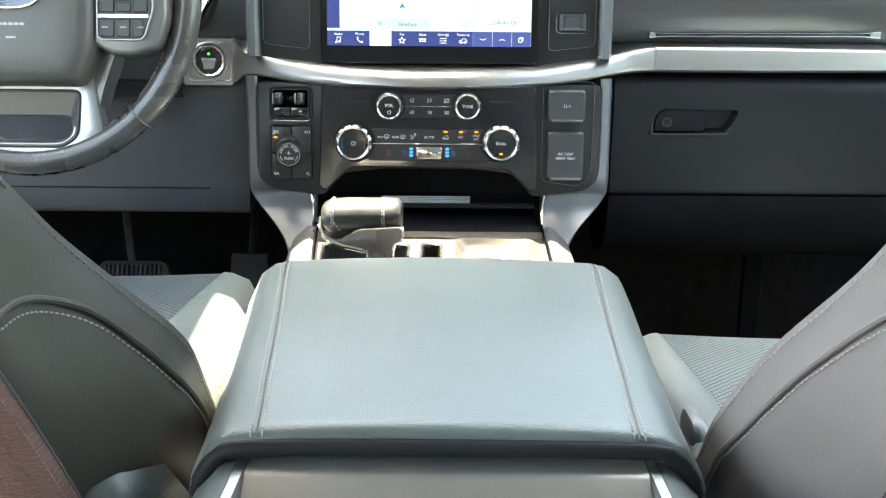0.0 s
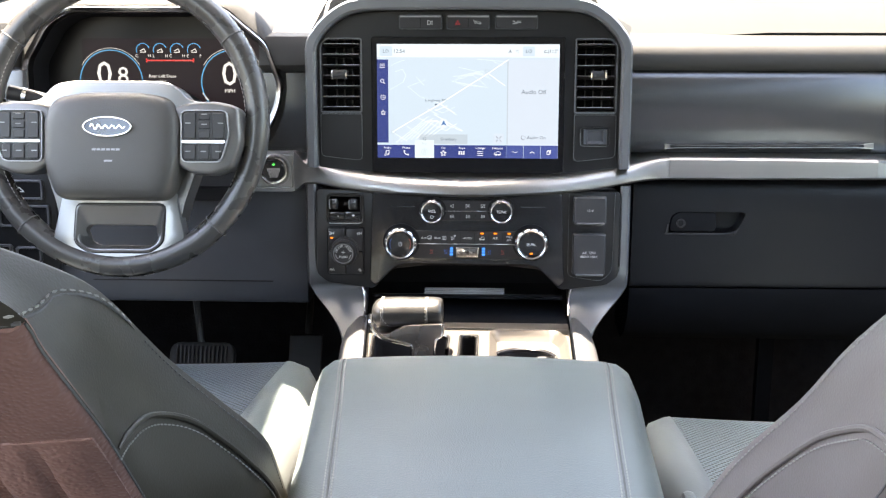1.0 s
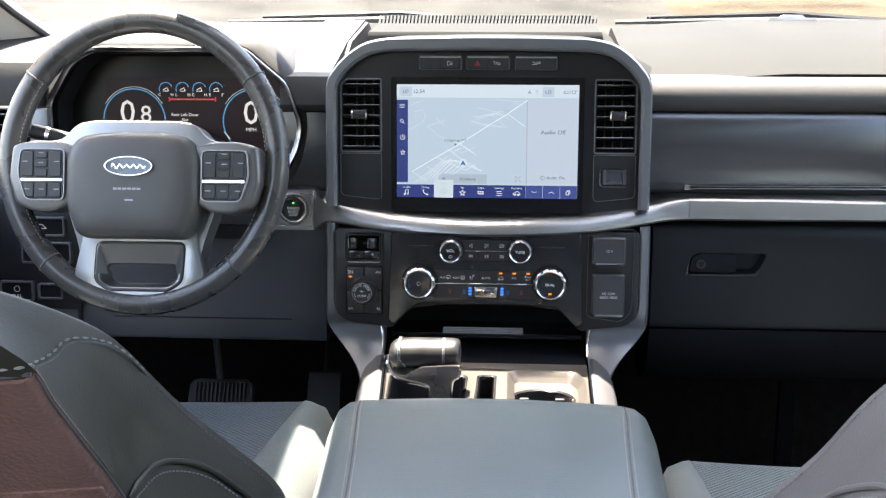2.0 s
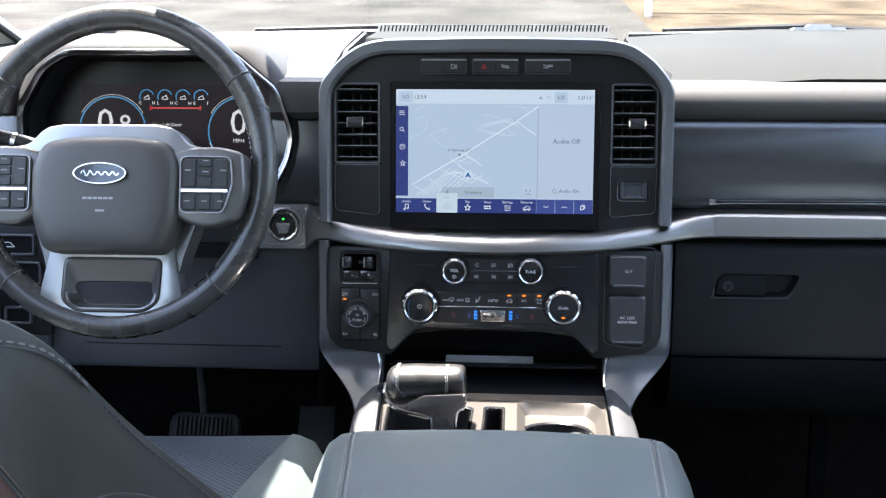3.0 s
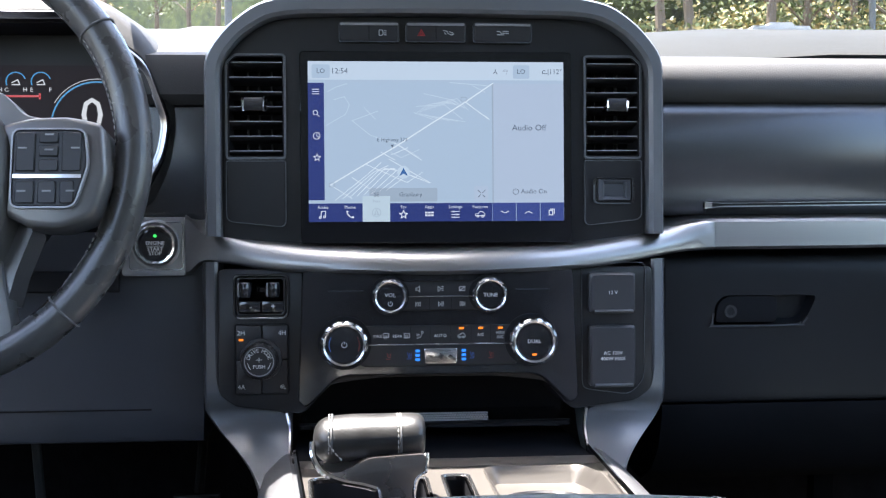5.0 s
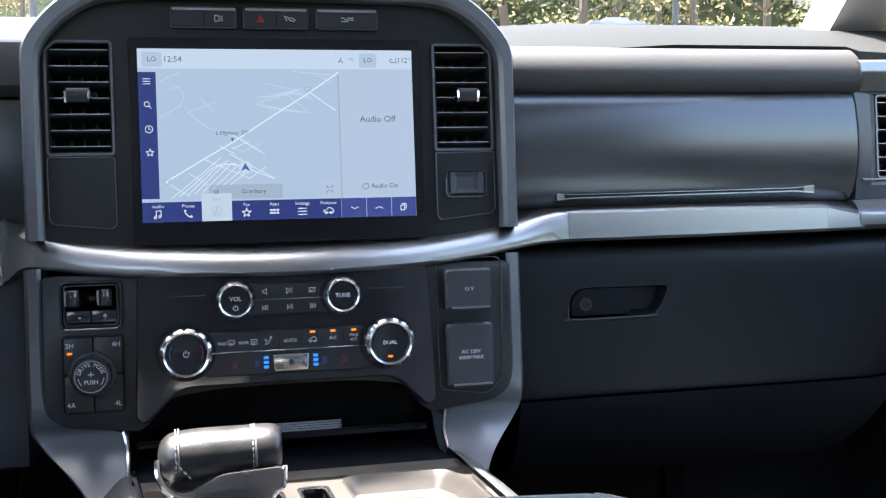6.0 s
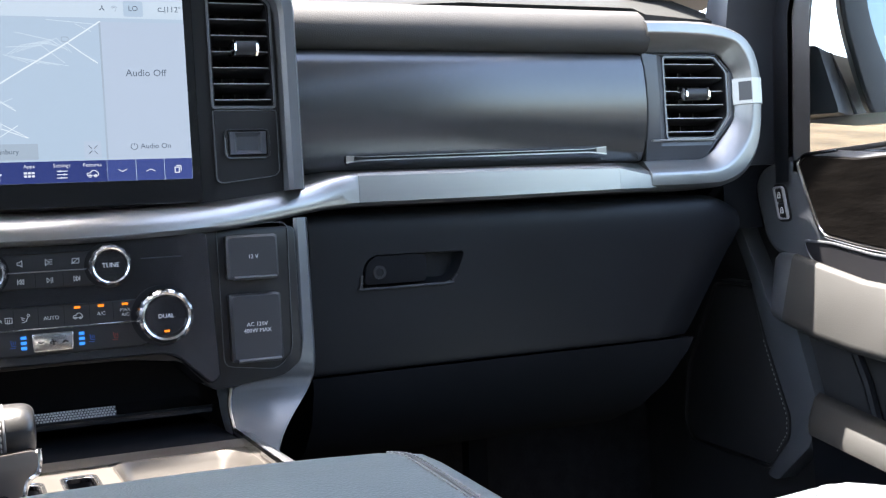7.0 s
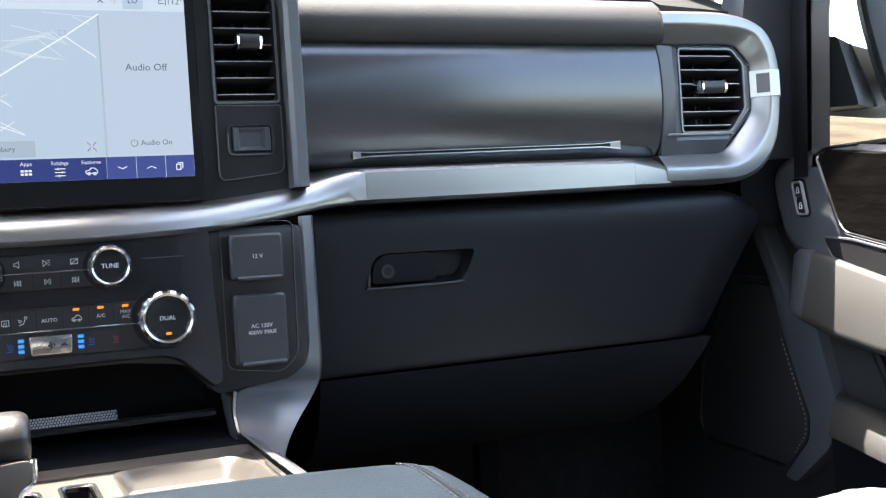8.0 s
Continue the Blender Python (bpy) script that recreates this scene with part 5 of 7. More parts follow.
# deck with openings for the shifter and cups
deck = [(rail_x(-1, 1.02) + 0.002, 1.02), (rail_x(1, 1.02) - 0.002, 1.02), (rail_x(1, 1.322) - 0.002, 1.322), (rail_x(-1, 1.322) + 0.002, 1.322)]
SHIFT_HOLE = rounded([(-0.1270, 1.07), (-0.0410, 1.07), (-0.0410, 1.270), (-0.1400, 1.270)], 0.012, 4)
SLOT = rrect(-0.0235, -0.0035, 1.06, 1.272, 0.005, 3)
CUP = rounded([(0.0145, 1.03), (0.1075, 1.03), (0.1150, 1.262), (0.1040, 1.297), (0.0235, 1.300), (0.0145, 1.288)], 0.010, 3)
bm = plate(deck, [SHIFT_HOLE, SLOT, CUP], 0.0, -0.006)
bmesh.ops.transform(bm, matrix=Matrix(((1, 0, 0, 0), (0, 0, 1, 0), (0, 1, 0, 0.388), (0, 0, 0, 1))), verts=bm.verts[:])
part("deck", bevel(bm, 0.0012, 1, 60), CONSOLE_METAL, console, "satin warm grey deck")
part("deck_lip", loft([[(x, y, z) for y, z in ((1.308, 0.3885), (1.315, 0.3915), (1.322, 0.3930), (1.328, 0.386))] for x in (rail_x(-1, 1.322) + 0.003, rail_x(1, 1.322) - 0.003)]), CONSOLE_METAL, console)
CUPS = (1.2135, 1.112)
for line, deep, mat in ((SHIFT_HOLE, 0.05, BLACK), (SLOT, 0.05, BLACK), (CUP, 0.012, CONSOLE_METAL)):
    if mat is BLACK:
        part("well", frame_prism(inset(line, -0.0004), inset(line, 0.0012), 0.3865 - deep, 0.3865, plane="xy"), mat, console)
        part("well_rim", frame_prism(inset(line, -0.0034), inset(line, -0.0006), 0.3855, 0.3888, 0.0006, plane="xy"), SATIN_CHROME, console, "satin rim")
        part("well_rim", frame_prism(inset(line, -0.0006), inset(line, 0.0014), 0.3840, 0.3872, plane="xy"), DARK_CHROME, console)
        part("well_floor", prism(line, 0.3845 - deep, 0.3865 - deep, plane="xy"), mat, console)
    else:
        low = inset(line, 0.009)
        part("well", loft([[(p[0], p[1], z) for p in ring_line] for ring_line, z in ((inset(line, -0.0018), 0.3882), (inset(line, -0.0010), 0.3895), (line, 0.3888), (inset(line, 0.003), 0.3835), (low, 0.3868 - deep))], caps=False), mat, console, "sloping sides of the cup tray", 40)
        bm = plate(low, [circle(0.0385, 36, 0, 350, (0.0590, y)) for y in CUPS], 0.0, -0.003)
        bmesh.ops.transform(bm, matrix=Matrix(((1, 0, 0, 0), (0, 0, 1, 0), (0, 1, 0, 0.3868 - deep), (0, 0, 0, 1))), verts=bm.verts[:])
        part("well_floor", bm, mat, console)
for y in CUPS:
    part("cup_holder", turned([(0.0425, -0.004), (0.0425, -0.0005), (0.0400, 0.0012), (0.0372, -0.0005), (0.0365, -0.02), (0.0355, -0.020)], (0.0590, y, 0.3755), (0, 0, 1), 40, cap=False), GLOSS, console, "round cup holder ring")
    part("cup_well", turned([(0.0365, -0.004), (0.034, -0.060), (0.01, -0.062), (0.0005, -0.062)], (0.0590, y, 0.3755), (0, 0, 1), 40, cap=False), BLACK, console)
    for a in (40, 140, 270):
        q = radians(a)
        part("cup_tab", box(0.0590 + 0.030 * math.cos(q) - 0.006, 0.0590 + 0.030 * math.cos(q) + 0.006, y + 0.030 * math.sin(q) - 0.003, y + 0.030 * math.sin(q) + 0.003, 0.360, 0.3700, 0.0008, 1), RUBBER, console)
# rear end of the console
RX0, RX1 = -0.1150, 0.1220
part("rear_body", box(-0.128, 0.134, 0.26, 0.66, 0.30, 0.372, 0.01, 2), CONSOLE, console)
for s, x in ((-1, RX0), (1, RX1)):
    part("rear_strip", loft([[(x + s * a, y, z) for a, z in ((0.0004, 0.38), (0.0006, 0.3962), (0.0066, 0.3955), (0.0074, 0.38))] for y in (0.66, 0.30)]), SILVER, console, "bright strip at the console's rear")
    part("rear_shoulder", loft([[(x + s * a, y, z) for a, z in ((0.0076, 0.36), (0.0076, 0.3945), (0.018, 0.391), (0.031, 0.378), (0.038, 0.35), (0.038, 0.25), (0.0076, 0.25))] for y in (0.66, 0.30)]), LEATHER, console, "", 60)
part("rear_panel", bevel(loft([[(x, y, z) for y, z in ((0.66, 0.37), (0.66, 0.3965), (0.602, 0.3950), (0.597, 0.3925), (0.5845, 0.3850), (0.5835, 0.37))] for x in (RX0, RX1)]), 0.0012, 2), SPOKE, console, "pale grey rear deck panel", 30)
RIM_R = rrect(RX0 + 0.003, RX1 - 0.003, 0.32, 0.5825, 0.012, 4)
WELL_R = inset(RIM_R, 0.0035)
bm = frame_prism(RIM_R, WELL_R, 0.380, 0.3865, 0.0, plane="xy")
part("rear_lip", bm, SPOKE, console, "raised lip of the rear deck")
rear = plate(inset(RIM_R, 0.003), [rrect(-0.013, 0.023, 0.40, 0.572, 0.005, 3), circle(0.036, 28, 0, 348, (-0.064, 0.532)), circle(0.036, 28, 0, 348, (0.070, 0.532))], 0.0, -0.004)
bmesh.ops.transform(rear, matrix=Matrix(((1, 0, 0, 0), (0, 0, 1, 0), (0, 1, 0, 0.3835), (0, 0, 0, 1))), verts=rear.verts[:])
part("rear_deck", rear, SPOKE, console, "grey deck with cup openings")
part("rear_slot_rim", frame_prism(rrect(-0.0155, 0.0255, 0.3975, 0.5745, 0.006, 3), rrect(-0.0125, 0.0225, 0.4005, 0.5715, 0.005, 3), 0.3830, 0.3860, 0.0006, plane="xy"), CHROME, console)
for x in (-0.064, 0.070):
    part("rear_cup_rim", ring(0.0345, 0.0385, (x, 0.532, 0.3832), 0.0022, (0, 0, 1)), GLOSS, console)
part("rear_well", box(-0.112, 0.118, 0.325, 0.581, 0.373, 0.376), BLACK, console)

# armrest lid
armrest = thing("armrest_lid", (0.0, 0.83, 0.352), "padded black leather console armrest with double stitching", "armrest")
rings = []
keys = [  # y, half-width at the stitch, top, how far the side falls, height of the foot
    (0.655, 0.1185, 0.3890, 0.033, 0.352), (0.642, 0.1190, 0.3925, 0.035, 0.352), (0.6190, 0.1193, 0.3960, 0.036, 0.352), (0.6140, 0.1140, 0.4000, 0.0425, 0.352), (0.6125, 0.1140, 0.4060, 0.0425, 0.352), (0.6130, 0.1140, 0.4112, 0.0425, 0.352), (0.6175, 0.1142, 0.4142, 0.0425, 0.352), (0.6260, 0.1147, 0.4150, 0.0425, 0.352), (0.6480, 0.1162, 0.4153, 0.0415, 0.352), (0.70, 0.1204, 0.4168, 0.039, 0.352), (0.85, 0.1314, 0.4225, 0.036, 0.352), (0.970, 0.1416, 0.4270, 0.034, 0.352),
    (1.000, 0.1435, 0.4268, 0.033, 0.354), (1.020, 0.1440, 0.4240, 0.0325, 0.356), (1.038, 0.1435, 0.4150, 0.031, 0.358), (1.052, 0.1430, 0.3980, 0.029, 0.360), (1.050, 0.1425, 0.3720, 0.027, 0.362)]
for y, h, top, side, foot in keys:
    c = -0.0035 + (1.06 - y) * 0.017
    f = max(foot, top - 0.06)
    right = [(h * a, top + 0.0030 * (1 - a * a)) for a in (0.0, 0.25, 0.5, 0.75, 0.95)] + [(h + 0.0, top - 0.0008), (h + side * 0.35, top - 0.0022), (h + side * 0.68, top - 0.0100), (h + side * 0.95, f + (top - f) * 0.50), (h + side, f + (top - f) * 0.1), (h + side * 0.9, f)]
    rings.append([(c + a, y + (0.012 * (1 - (a / 0.18) ** 2) - 0.004 if y > 0.99 else 0.0), b) for a, b in right] + [(c - a, y + (0.012 * (1 - (a / 0.18) ** 2) - 0.004 if y > 0.99 else 0.0), b) for a, b in right[:0:-1]])
part("cushion", loft(rings), LEATHER, armrest, "grained black leather pad", 70)
for s in (-1, 1):
    line = [(-0.0035 + (1.06 - y) * 0.017 + s * h, y, top) for y, h, top, side, foot in keys[5:14]]
    line = [tuple(p) for p in spline(line, 6)]
    part("seam", tube([(p[0], p[1], p[2] - 0.0004) for p in line], 0.0009, 6), DARK_THREAD, armrest)
    for o in (-0.0034, 0.0034):
        part("stitching", dashes([(p[0] + o, p[1], p[2] + (0.0003 if o * s < 0 else -0.0010)) for p in line], 0.0042, 0.0020, 0.00095), THREAD, armrest, "grey thread stitches")

gx = [(-0.146, 0.660, 0.362), (-0.148, 0.622, 0.372), (-0.143, 0.6145, 0.386), (-0.133, 0.6125, 0.3985), (-0.112, 0.6115, 0.4045), (0.0, 0.6110, 0.4060), (0.118, 0.6115, 0.4045), (0.139, 0.6125, 0.3985), (0.150, 0.6145, 0.386), (0.155, 0.622, 0.372), (0.154, 0.660, 0.362)]
part("lid_black_roll", tube([tuple(p) for p in spline(gx, 4)], 0.0052, 10), BLACK, armrest, "black roll under the rear of the lid", 60)

# gear shifter
shifter = thing("gear_shifter", (-0.09, 1.19, 0.34), "leather-topped pistol-grip gear shifter with satin metal stem", "gear shifter")
GX0, GX1, GY, GZ = -0.1345, -0.0450, 1.192, 0.4365
rings = []
for x, r, dz in spline([(GX0, 0.003, 0.0), (GX0 + 0.0015, 0.0100, 0.0), (GX0 + 0.006, 0.0155, 0.0), (GX0 + 0.013, 0.0182, 0.0), (GX0 + 0.03, 0.0188, 0.001), (-0.075, 0.0183, 0.0015), (GX1 - 0.010, 0.0180, 0.002), (GX1 - 0.003, 0.0165, 0.002), (GX1, 0.0125, 0.002), (GX1 + 0.0005, 0.003, 0.002)], 3):
    rings.append([(x, GY + r * 1.25 * math.cos(2 * math.pi * i / 24), GZ + dz + r * math.sin(2 * math.pi * i / 24)) for i in range(24)])
grip = part("grip", loft(rings), GRIP, shifter, "worn black leather grip", 60)
for x, tilt in ((-0.0665, 0.0), (-0.1215, 0.0)):
    path = [(x + tilt * math.sin(a), GY - 0.0231 * math.cos(a), GZ + 0.0014 + 0.0182 * math.sin(a)) for a in (radians(-60 + 12 * i) for i in range(18))]
    part("stitching", dashes(path, 0.0032, 0.0014, 0.0008), THREAD, grip, "pale thread stitches")
    part("seam", tube([(p[0] + 0.0022, p[1], p[2]) for p in path], 0.0009, 5), DARK_THREAD, grip)
# curved seam sweeping under the grip's left end
path = [(-0.1215 + 0.012 * max(0, k - 0.4) ** 1.2 * 1.8, GY - 0.0236, GZ + 0.010 - 0.024 * k) for k in (i / 10 for i in range(11))]
part("stitching", dashes(path, 0.0032, 0.0014, 0.0009), THREAD, grip)
STEM = rounded([(-0.0805, 0.3985), (-0.0905, 0.4045), (-0.1130, 0.4080), (-0.1290, 0.4150), (-0.1130, 0.4145), (-0.0990, 0.4215), (-0.0900, 0.4260), (-0.0460, 0.4285), (-0.0450, 0.4180), (-0.0555, 0.4050), (-0.0560, 0.335), (-0.0805, 0.335)], 0.004, 3)
part("stem", prism(STEM, GY - 0.0262, GY + 0.018, 0.003, 2), SHIFT_METAL, shifter, "satin metal stem")
part("stem_edge", tube([tuple(p) for p in spline([(-0.0820, GY - 0.0255, 0.345), (-0.0822, GY - 0.0255, 0.394), (-0.0880, GY - 0.0255, 0.4025), (-0.1110, GY - 0.0255, 0.4080), (-0.1260, GY - 0.0250, 0.4150), (-0.1335, GY - 0.020, 0.4260), (-0.1345, GY - 0.012, 0.4360)], 4)], 0.0027, 8), CHROME, shifter, "bright edge of the stem")
part("stem_edge", tube([tuple(p) for p in spline([(-0.0548, GY - 0.0250, 0.345), (-0.0545, GY - 0.0250, 0.4020), (-0.0455, GY - 0.0250, 0.4145), (-0.0442, GY - 0.0245, 0.4290)], 4)], 0.0019, 8), CHROME, shifter)

# ---- glove box ----
glove = thing("glove_box", (0.47, 1.46, 0.40), "dark plastic glove box with recessed latch", "glove box")
def glove_ring(x):
    d = max(0.0, (x - 0.66) / 0.07)
    cut = 0.155 * max(0.0, (x - 0.60) / 0.128)
    zb = 0.4235 + 0.002 * (x - 0.21)
    zt = 0.5815 - 0.016 * d * d
    return [(x, y + 0.02 * d * d, z) for y, z in [(1.47, zt + 0.002)] + [tuple(p) for p in spline(((1.430, zt), (1.4195, zt - 0.006), (1.4150, zt - 0.018), (1.4155, zt - 0.04), (1.4185, 0.515), (1.423, 0.47), (1.428, zb + 0.006), (1.434, zb)), 6)] + [(1.47, zb)]]


HOLE = rounded([(0.2670, 0.5050), (0.3600, 0.5055), (0.3700, 0.5130), (0.3800, 0.5370), (0.2800, 0.5375), (0.2705, 0.5290)], [0.006, 0.009, 0.010, 0.008, 0.008, 0.006], 4)
def taper(bm):
    """Draws the passenger-side end in towards the foot."""
    for v in bm.verts:
        k = (0.735 - 0.62 * max(0.0, 0.545 - v.co.z) - 0.2175) / (0.728 - 0.2175)
        v.co.x = 0.2175 + (v.co.x - 0.2175) * k
    return bm


def cut(ob, bm, origin):
    """Takes a body out of a part's mesh."""
    tool = finish("tool", bm, WELL, origin)
    tool.parent = ob.parent
    mod = ob.modifiers.new("cut", "BOOLEAN")
    mod.object, mod.solver = tool, "EXACT"
    bpy.context.view_layer.update()
    me = bpy.data.meshes.new_from_object(ob.evaluated_get(bpy.context.evaluated_depsgraph_get()))
    ob.modifiers.clear()
    me.set_sharp_from_angle(angle=radians(30))
    ob.data = me
    bpy.data.objects.remove(tool)


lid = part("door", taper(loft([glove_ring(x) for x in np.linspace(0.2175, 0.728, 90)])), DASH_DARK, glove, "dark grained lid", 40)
cut(lid, loft([[(p[0], 1.40, p[1]) for p in inset(HOLE, -0.001)], [(p[0], 1.4205, p[1]) for p in inset(HOLE, 0.001)], [(p[0], 1.4330, p[1] + 0.002) for p in inset(HOLE, 0.004)]]), ORIGIN[glove.name])
# Lower lip in a paler plastic, to draw its highlight.
lip = [(x, 1.4185, z) for x, z in ((0.3690, 0.5130), (0.3640, 0.5075), (0.3580, 0.5050), (0.2720, 0.5045), (0.2680, 0.5075), (0.2690, 0.5180))]
part("latch_lip_highlight", tube([tuple(p) for p in spline(lip, 3)], 0.0016, 6), BUTTON, glove, "rounded lower lip of the recess, paled for its highlight")
latch = part("latch", prism(rounded([(0.2705, 0.5085), (0.3355, 0.5085), (0.3365, 0.5355), (0.2835, 0.5360), (0.2735, 0.5290)], 0.005, 3), 1.4162, 1.4260, 0.0015, 2), WELL, glove, "flat latch paddle")
part("lock", ring(0.0042, 0.0066, (0.2865, 1.4162, 0.5200), 0.0012), BUTTON, latch)
part("lock_barrel", turned([(0.0040, 0), (0.0040, 0.0006)], (0.2865, 1.4164, 0.5200), seg=16), BLACK, latch, "key barrel")
# Same plastic as the lid above; its near-black stands in for shade.
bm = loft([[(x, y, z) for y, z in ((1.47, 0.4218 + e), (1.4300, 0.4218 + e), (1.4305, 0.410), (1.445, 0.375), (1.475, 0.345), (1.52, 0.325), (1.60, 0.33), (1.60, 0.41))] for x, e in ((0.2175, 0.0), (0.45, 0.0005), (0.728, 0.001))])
part("lower_panel", taper(bm), SHADE_BLACK, dash, "lower dash panel, its shade put into a near-black colour", 40)
part("end_cap", loft([[(x, y, z) for y, z in ((1.46, 0.600), (1.52, 0.56), (1.56, 0.50), (1.62, 0.42), (1.80, 0.38), (1.80, 0.70), (1.46, 0.735))] for x in (0.7335, 0.748)]), DASH_DARK, dash, "", 30)
part("knee_backing", taper(box(0.214, 0.71, 1.475, 1.80, 0.42, 0.72)), BLACK, dash)
for x in (0.465,):
    part("floor_mount", loft([[(x + a, y, z) for a in (-0.012, 0.012)] + [(x + a, y + 0.02, z) for a in (0.012, -0.012)] for y, z in ((1.62, 0.0), (1.60, 0.33))]), SHADE_BLACK, dash)

# ---- driver's side ----
cluster = thing("instrument_cluster", (-0.46, 1.45, 0.63), "digital instrument cluster under a dark hood, lit blue and white", "instrument cluster")
HOOD = rounded([(-0.672, 0.620), (-0.672, 0.760), (-0.640, 0.822), (-0.600, 0.848), (-0.355, 0.848), (-0.300, 0.800), (-0.270, 0.735), (-0.276, 0.665), (-0.300, 0.620)], 0.030, 6)
INNER = rounded([(-0.648, 0.640), (-0.648, 0.745), (-0.616, 0.797), (-0.585, 0.8155), (-0.368, 0.8155), (-0.309, 0.766), (-0.290, 0.714), (-0.296, 0.682), (-0.318, 0.640)], 0.012, 6)
bm = loft([[(p[0], y, p[1]) for p in line] for y, line in ((1.80, inset(HOOD, -0.02)), (1.60, inset(HOOD, -0.006)), (1.475, HOOD), (1.447, inset(HOOD, 0.0015)), (1.430, inset(HOOD, 0.005)), (1.418, inset(HOOD, 0.010)), (1.412, inset(INNER, -0.0095)), (1.420, inset(INNER, -0.007)))], caps=False)
part("hood", bm, DASH, dash, "dark soft cluster hood", 75)
bm = loft([[(p[0], y, p[1]) for p in line] for y, line in ((1.413, inset(INNER, -0.0085)), (1.4065, inset(INNER, -0.0080)), (1.4045, inset(INNER, -0.0065)), (1.4075, inset(INNER, -0.0025)), (1.4085, inset(INNER, 0.0)), (1.425, inset(INNER, 0.001)))], caps=False)
part("hood_rim", bm, DARK_CHROME, cluster, "thin bright rim", 40)
bm = loft([[(p[0], y, p[1]) for p in line] for y, line in ((1.42, INNER), (1.475, inset(INNER, 0.004)))], caps=False)
part("tunnel", bm, BLACK, cluster)
CLUSTER_GLASS = material("cluster_glass", (0.003, 0.003, 0.0035), 0.3, vary=0.1, spec=0.18)
cl = part("display", prism(inset(INNER, 0.004), 1.474, 1.478), CLUSTER_GLASS, cluster, "dark glass display")
CY = 1.4735
WHITE = glow("cluster_white", (0.85, 0.88, 0.92), 0.8)
CYAN = glow("cluster_blue", (0.05, 0.32, 0.62), 0.9)
REDL = glow("cluster_red", (0.75, 0.03, 0.03), 0.7)
part("lit_area", prism(rrect(-0.592, -0.322, 0.662, 0.780, 0.004), 1.4735, 1.474), material("cluster_backlight", (0.004, 0.0035, 0.004), 0.35, spec=0.1, emit=(0.055, 0.04, 0.05), power=0.02), cl, "faintly lit display area")
for x0, r in ((-0.550, 0.047), (-0.368, 0.047)):
    part("gauge_ring", stroke([(x0 + a, 0.716 + b) for a, b in circle(r, 36, -40, 220)], 0.0016, CY - 0.0004), CYAN, cl, "blue gauge arc")
    part("gauge_arc", stroke([(x0 + a, 0.716 + b) for a, b in circle(r + 0.003, 36, 30, 150)], 0.0006, CY - 0.0004), WHITE, cl)
    part("gauge_tick", stroke([(x0 + a * 0.78 - 0.012, 0.716 + b * 0.78) for a, b in circle(r, 2, 205, 225)], 0.002, CY - 0.0004), WHITE, cl)
part("gauge_digits", letters("0", 0.050, (-0.5600, CY - 0.0004, 0.727)), WHITE, cl)
part("gauge_digits", letters(".8", 0.036, (-0.5360, CY - 0.0004, 0.7245)), WHITE, cl)
part("gauge_digits", letters("0", 0.050, (-0.3730, CY - 0.0004, 0.727)), WHITE, cl)
part("gauge_digits", letters("MPH", 0.008, (-0.3730, CY - 0.0004, 0.7035)), WHITE, cl)
for i in range(4):
    x = -0.501 + 0.0254 * i
    part("small_gauge", stroke([(x + a, 0.763 + b) for a, b in circle(0.0098, 14, 20, 200)], 0.0012, CY - 0.0004), CYAN, cl)
    part("small_gauge_mark", stroke([(x - 0.004, 0.762), (x + 0.002, 0.765), (x + 0.004, 0.760), (x - 0.004, 0.760)], 0.0010, CY - 0.0004), WHITE, cl)
    for ch, dx in zip(("CH", "LH", "CH", "EF")[i], (-0.0095, 0.0095)):
        part("small_gauge_letter", letters(ch, 0.0062, (x + dx, CY - 0.0004, 0.7545)), WHITE, cl)
part("warning_line", merge(stroke([(-0.496, 0.748), (-0.426, 0.748)], 0.0022, CY - 0.0004), merge(stroke([(-0.496, 0.7505), (-0.496, 0.7455)], 0.002, CY - 0.0004), stroke([(-0.426, 0.7505), (-0.426, 0.7455)], 0.002, CY - 0.0004))), REDL, cl, "red warning line")
part("message", letters("Rear Left Door", 0.0066, (-0.473, CY - 0.0004, 0.7250)), WHITE, cl)
part("message", letters("Ajar", 0.0066, (-0.473, CY - 0.0004, 0.7175)), WHITE, cl)

# lower dash in front of the driver
bm = loft([[(x, y, z) for y, z in ((1.45, 0.612), (1.4235, 0.606), (1.4200, 0.55), (1.4205, 0.434), (1.4198, 0.4020), (1.4225, 0.3965), (1.430, 0.3945), (1.56, 0.40))] for x in (-0.62, -0.45, -0.2535)])
part("knee_panel", bm, KNEE_LIT, dash, "dark knee panel under the column, lightened for the light there", 30)
part("knee_groove", box(-0.573, -0.305, 1.4192, 1.424, 0.4275, 0.4290), BLACK, dash)
part("left_module", box(-0.80, -0.622, 1.41, 1.60, 0.40, 0.648, 0.01), KNEE_LIT, dash)
part("left_top", prism([(1.40, 0.738), (1.395, 0.775), (1.405, 0.80), (1.43, 0.815), (1.80, 0.886), (1.86, 0.87), (1.86, 0.738)], -0.80, -0.665, plane="yz"), DASH, dash, "", 30)
part("dash_backing", box(-0.79, -0.25, 1.485, 1.80, 0.40, 0.70), BLACK, dash)
part("left_trim", box(-0.6755, -0.650, 1.396, 1.45, 0.652, 0.7345, 0.003), GREY, dash)
air_vent(-0.745, -0.6775, 0.654, 0.734, 1.402, 5, (-0.711, 0.694, 0.0125), rrect(-0.745, -0.6775, 0.654, 0.734, 0.004, 3), "black driver-side air vent at the end of the dash")
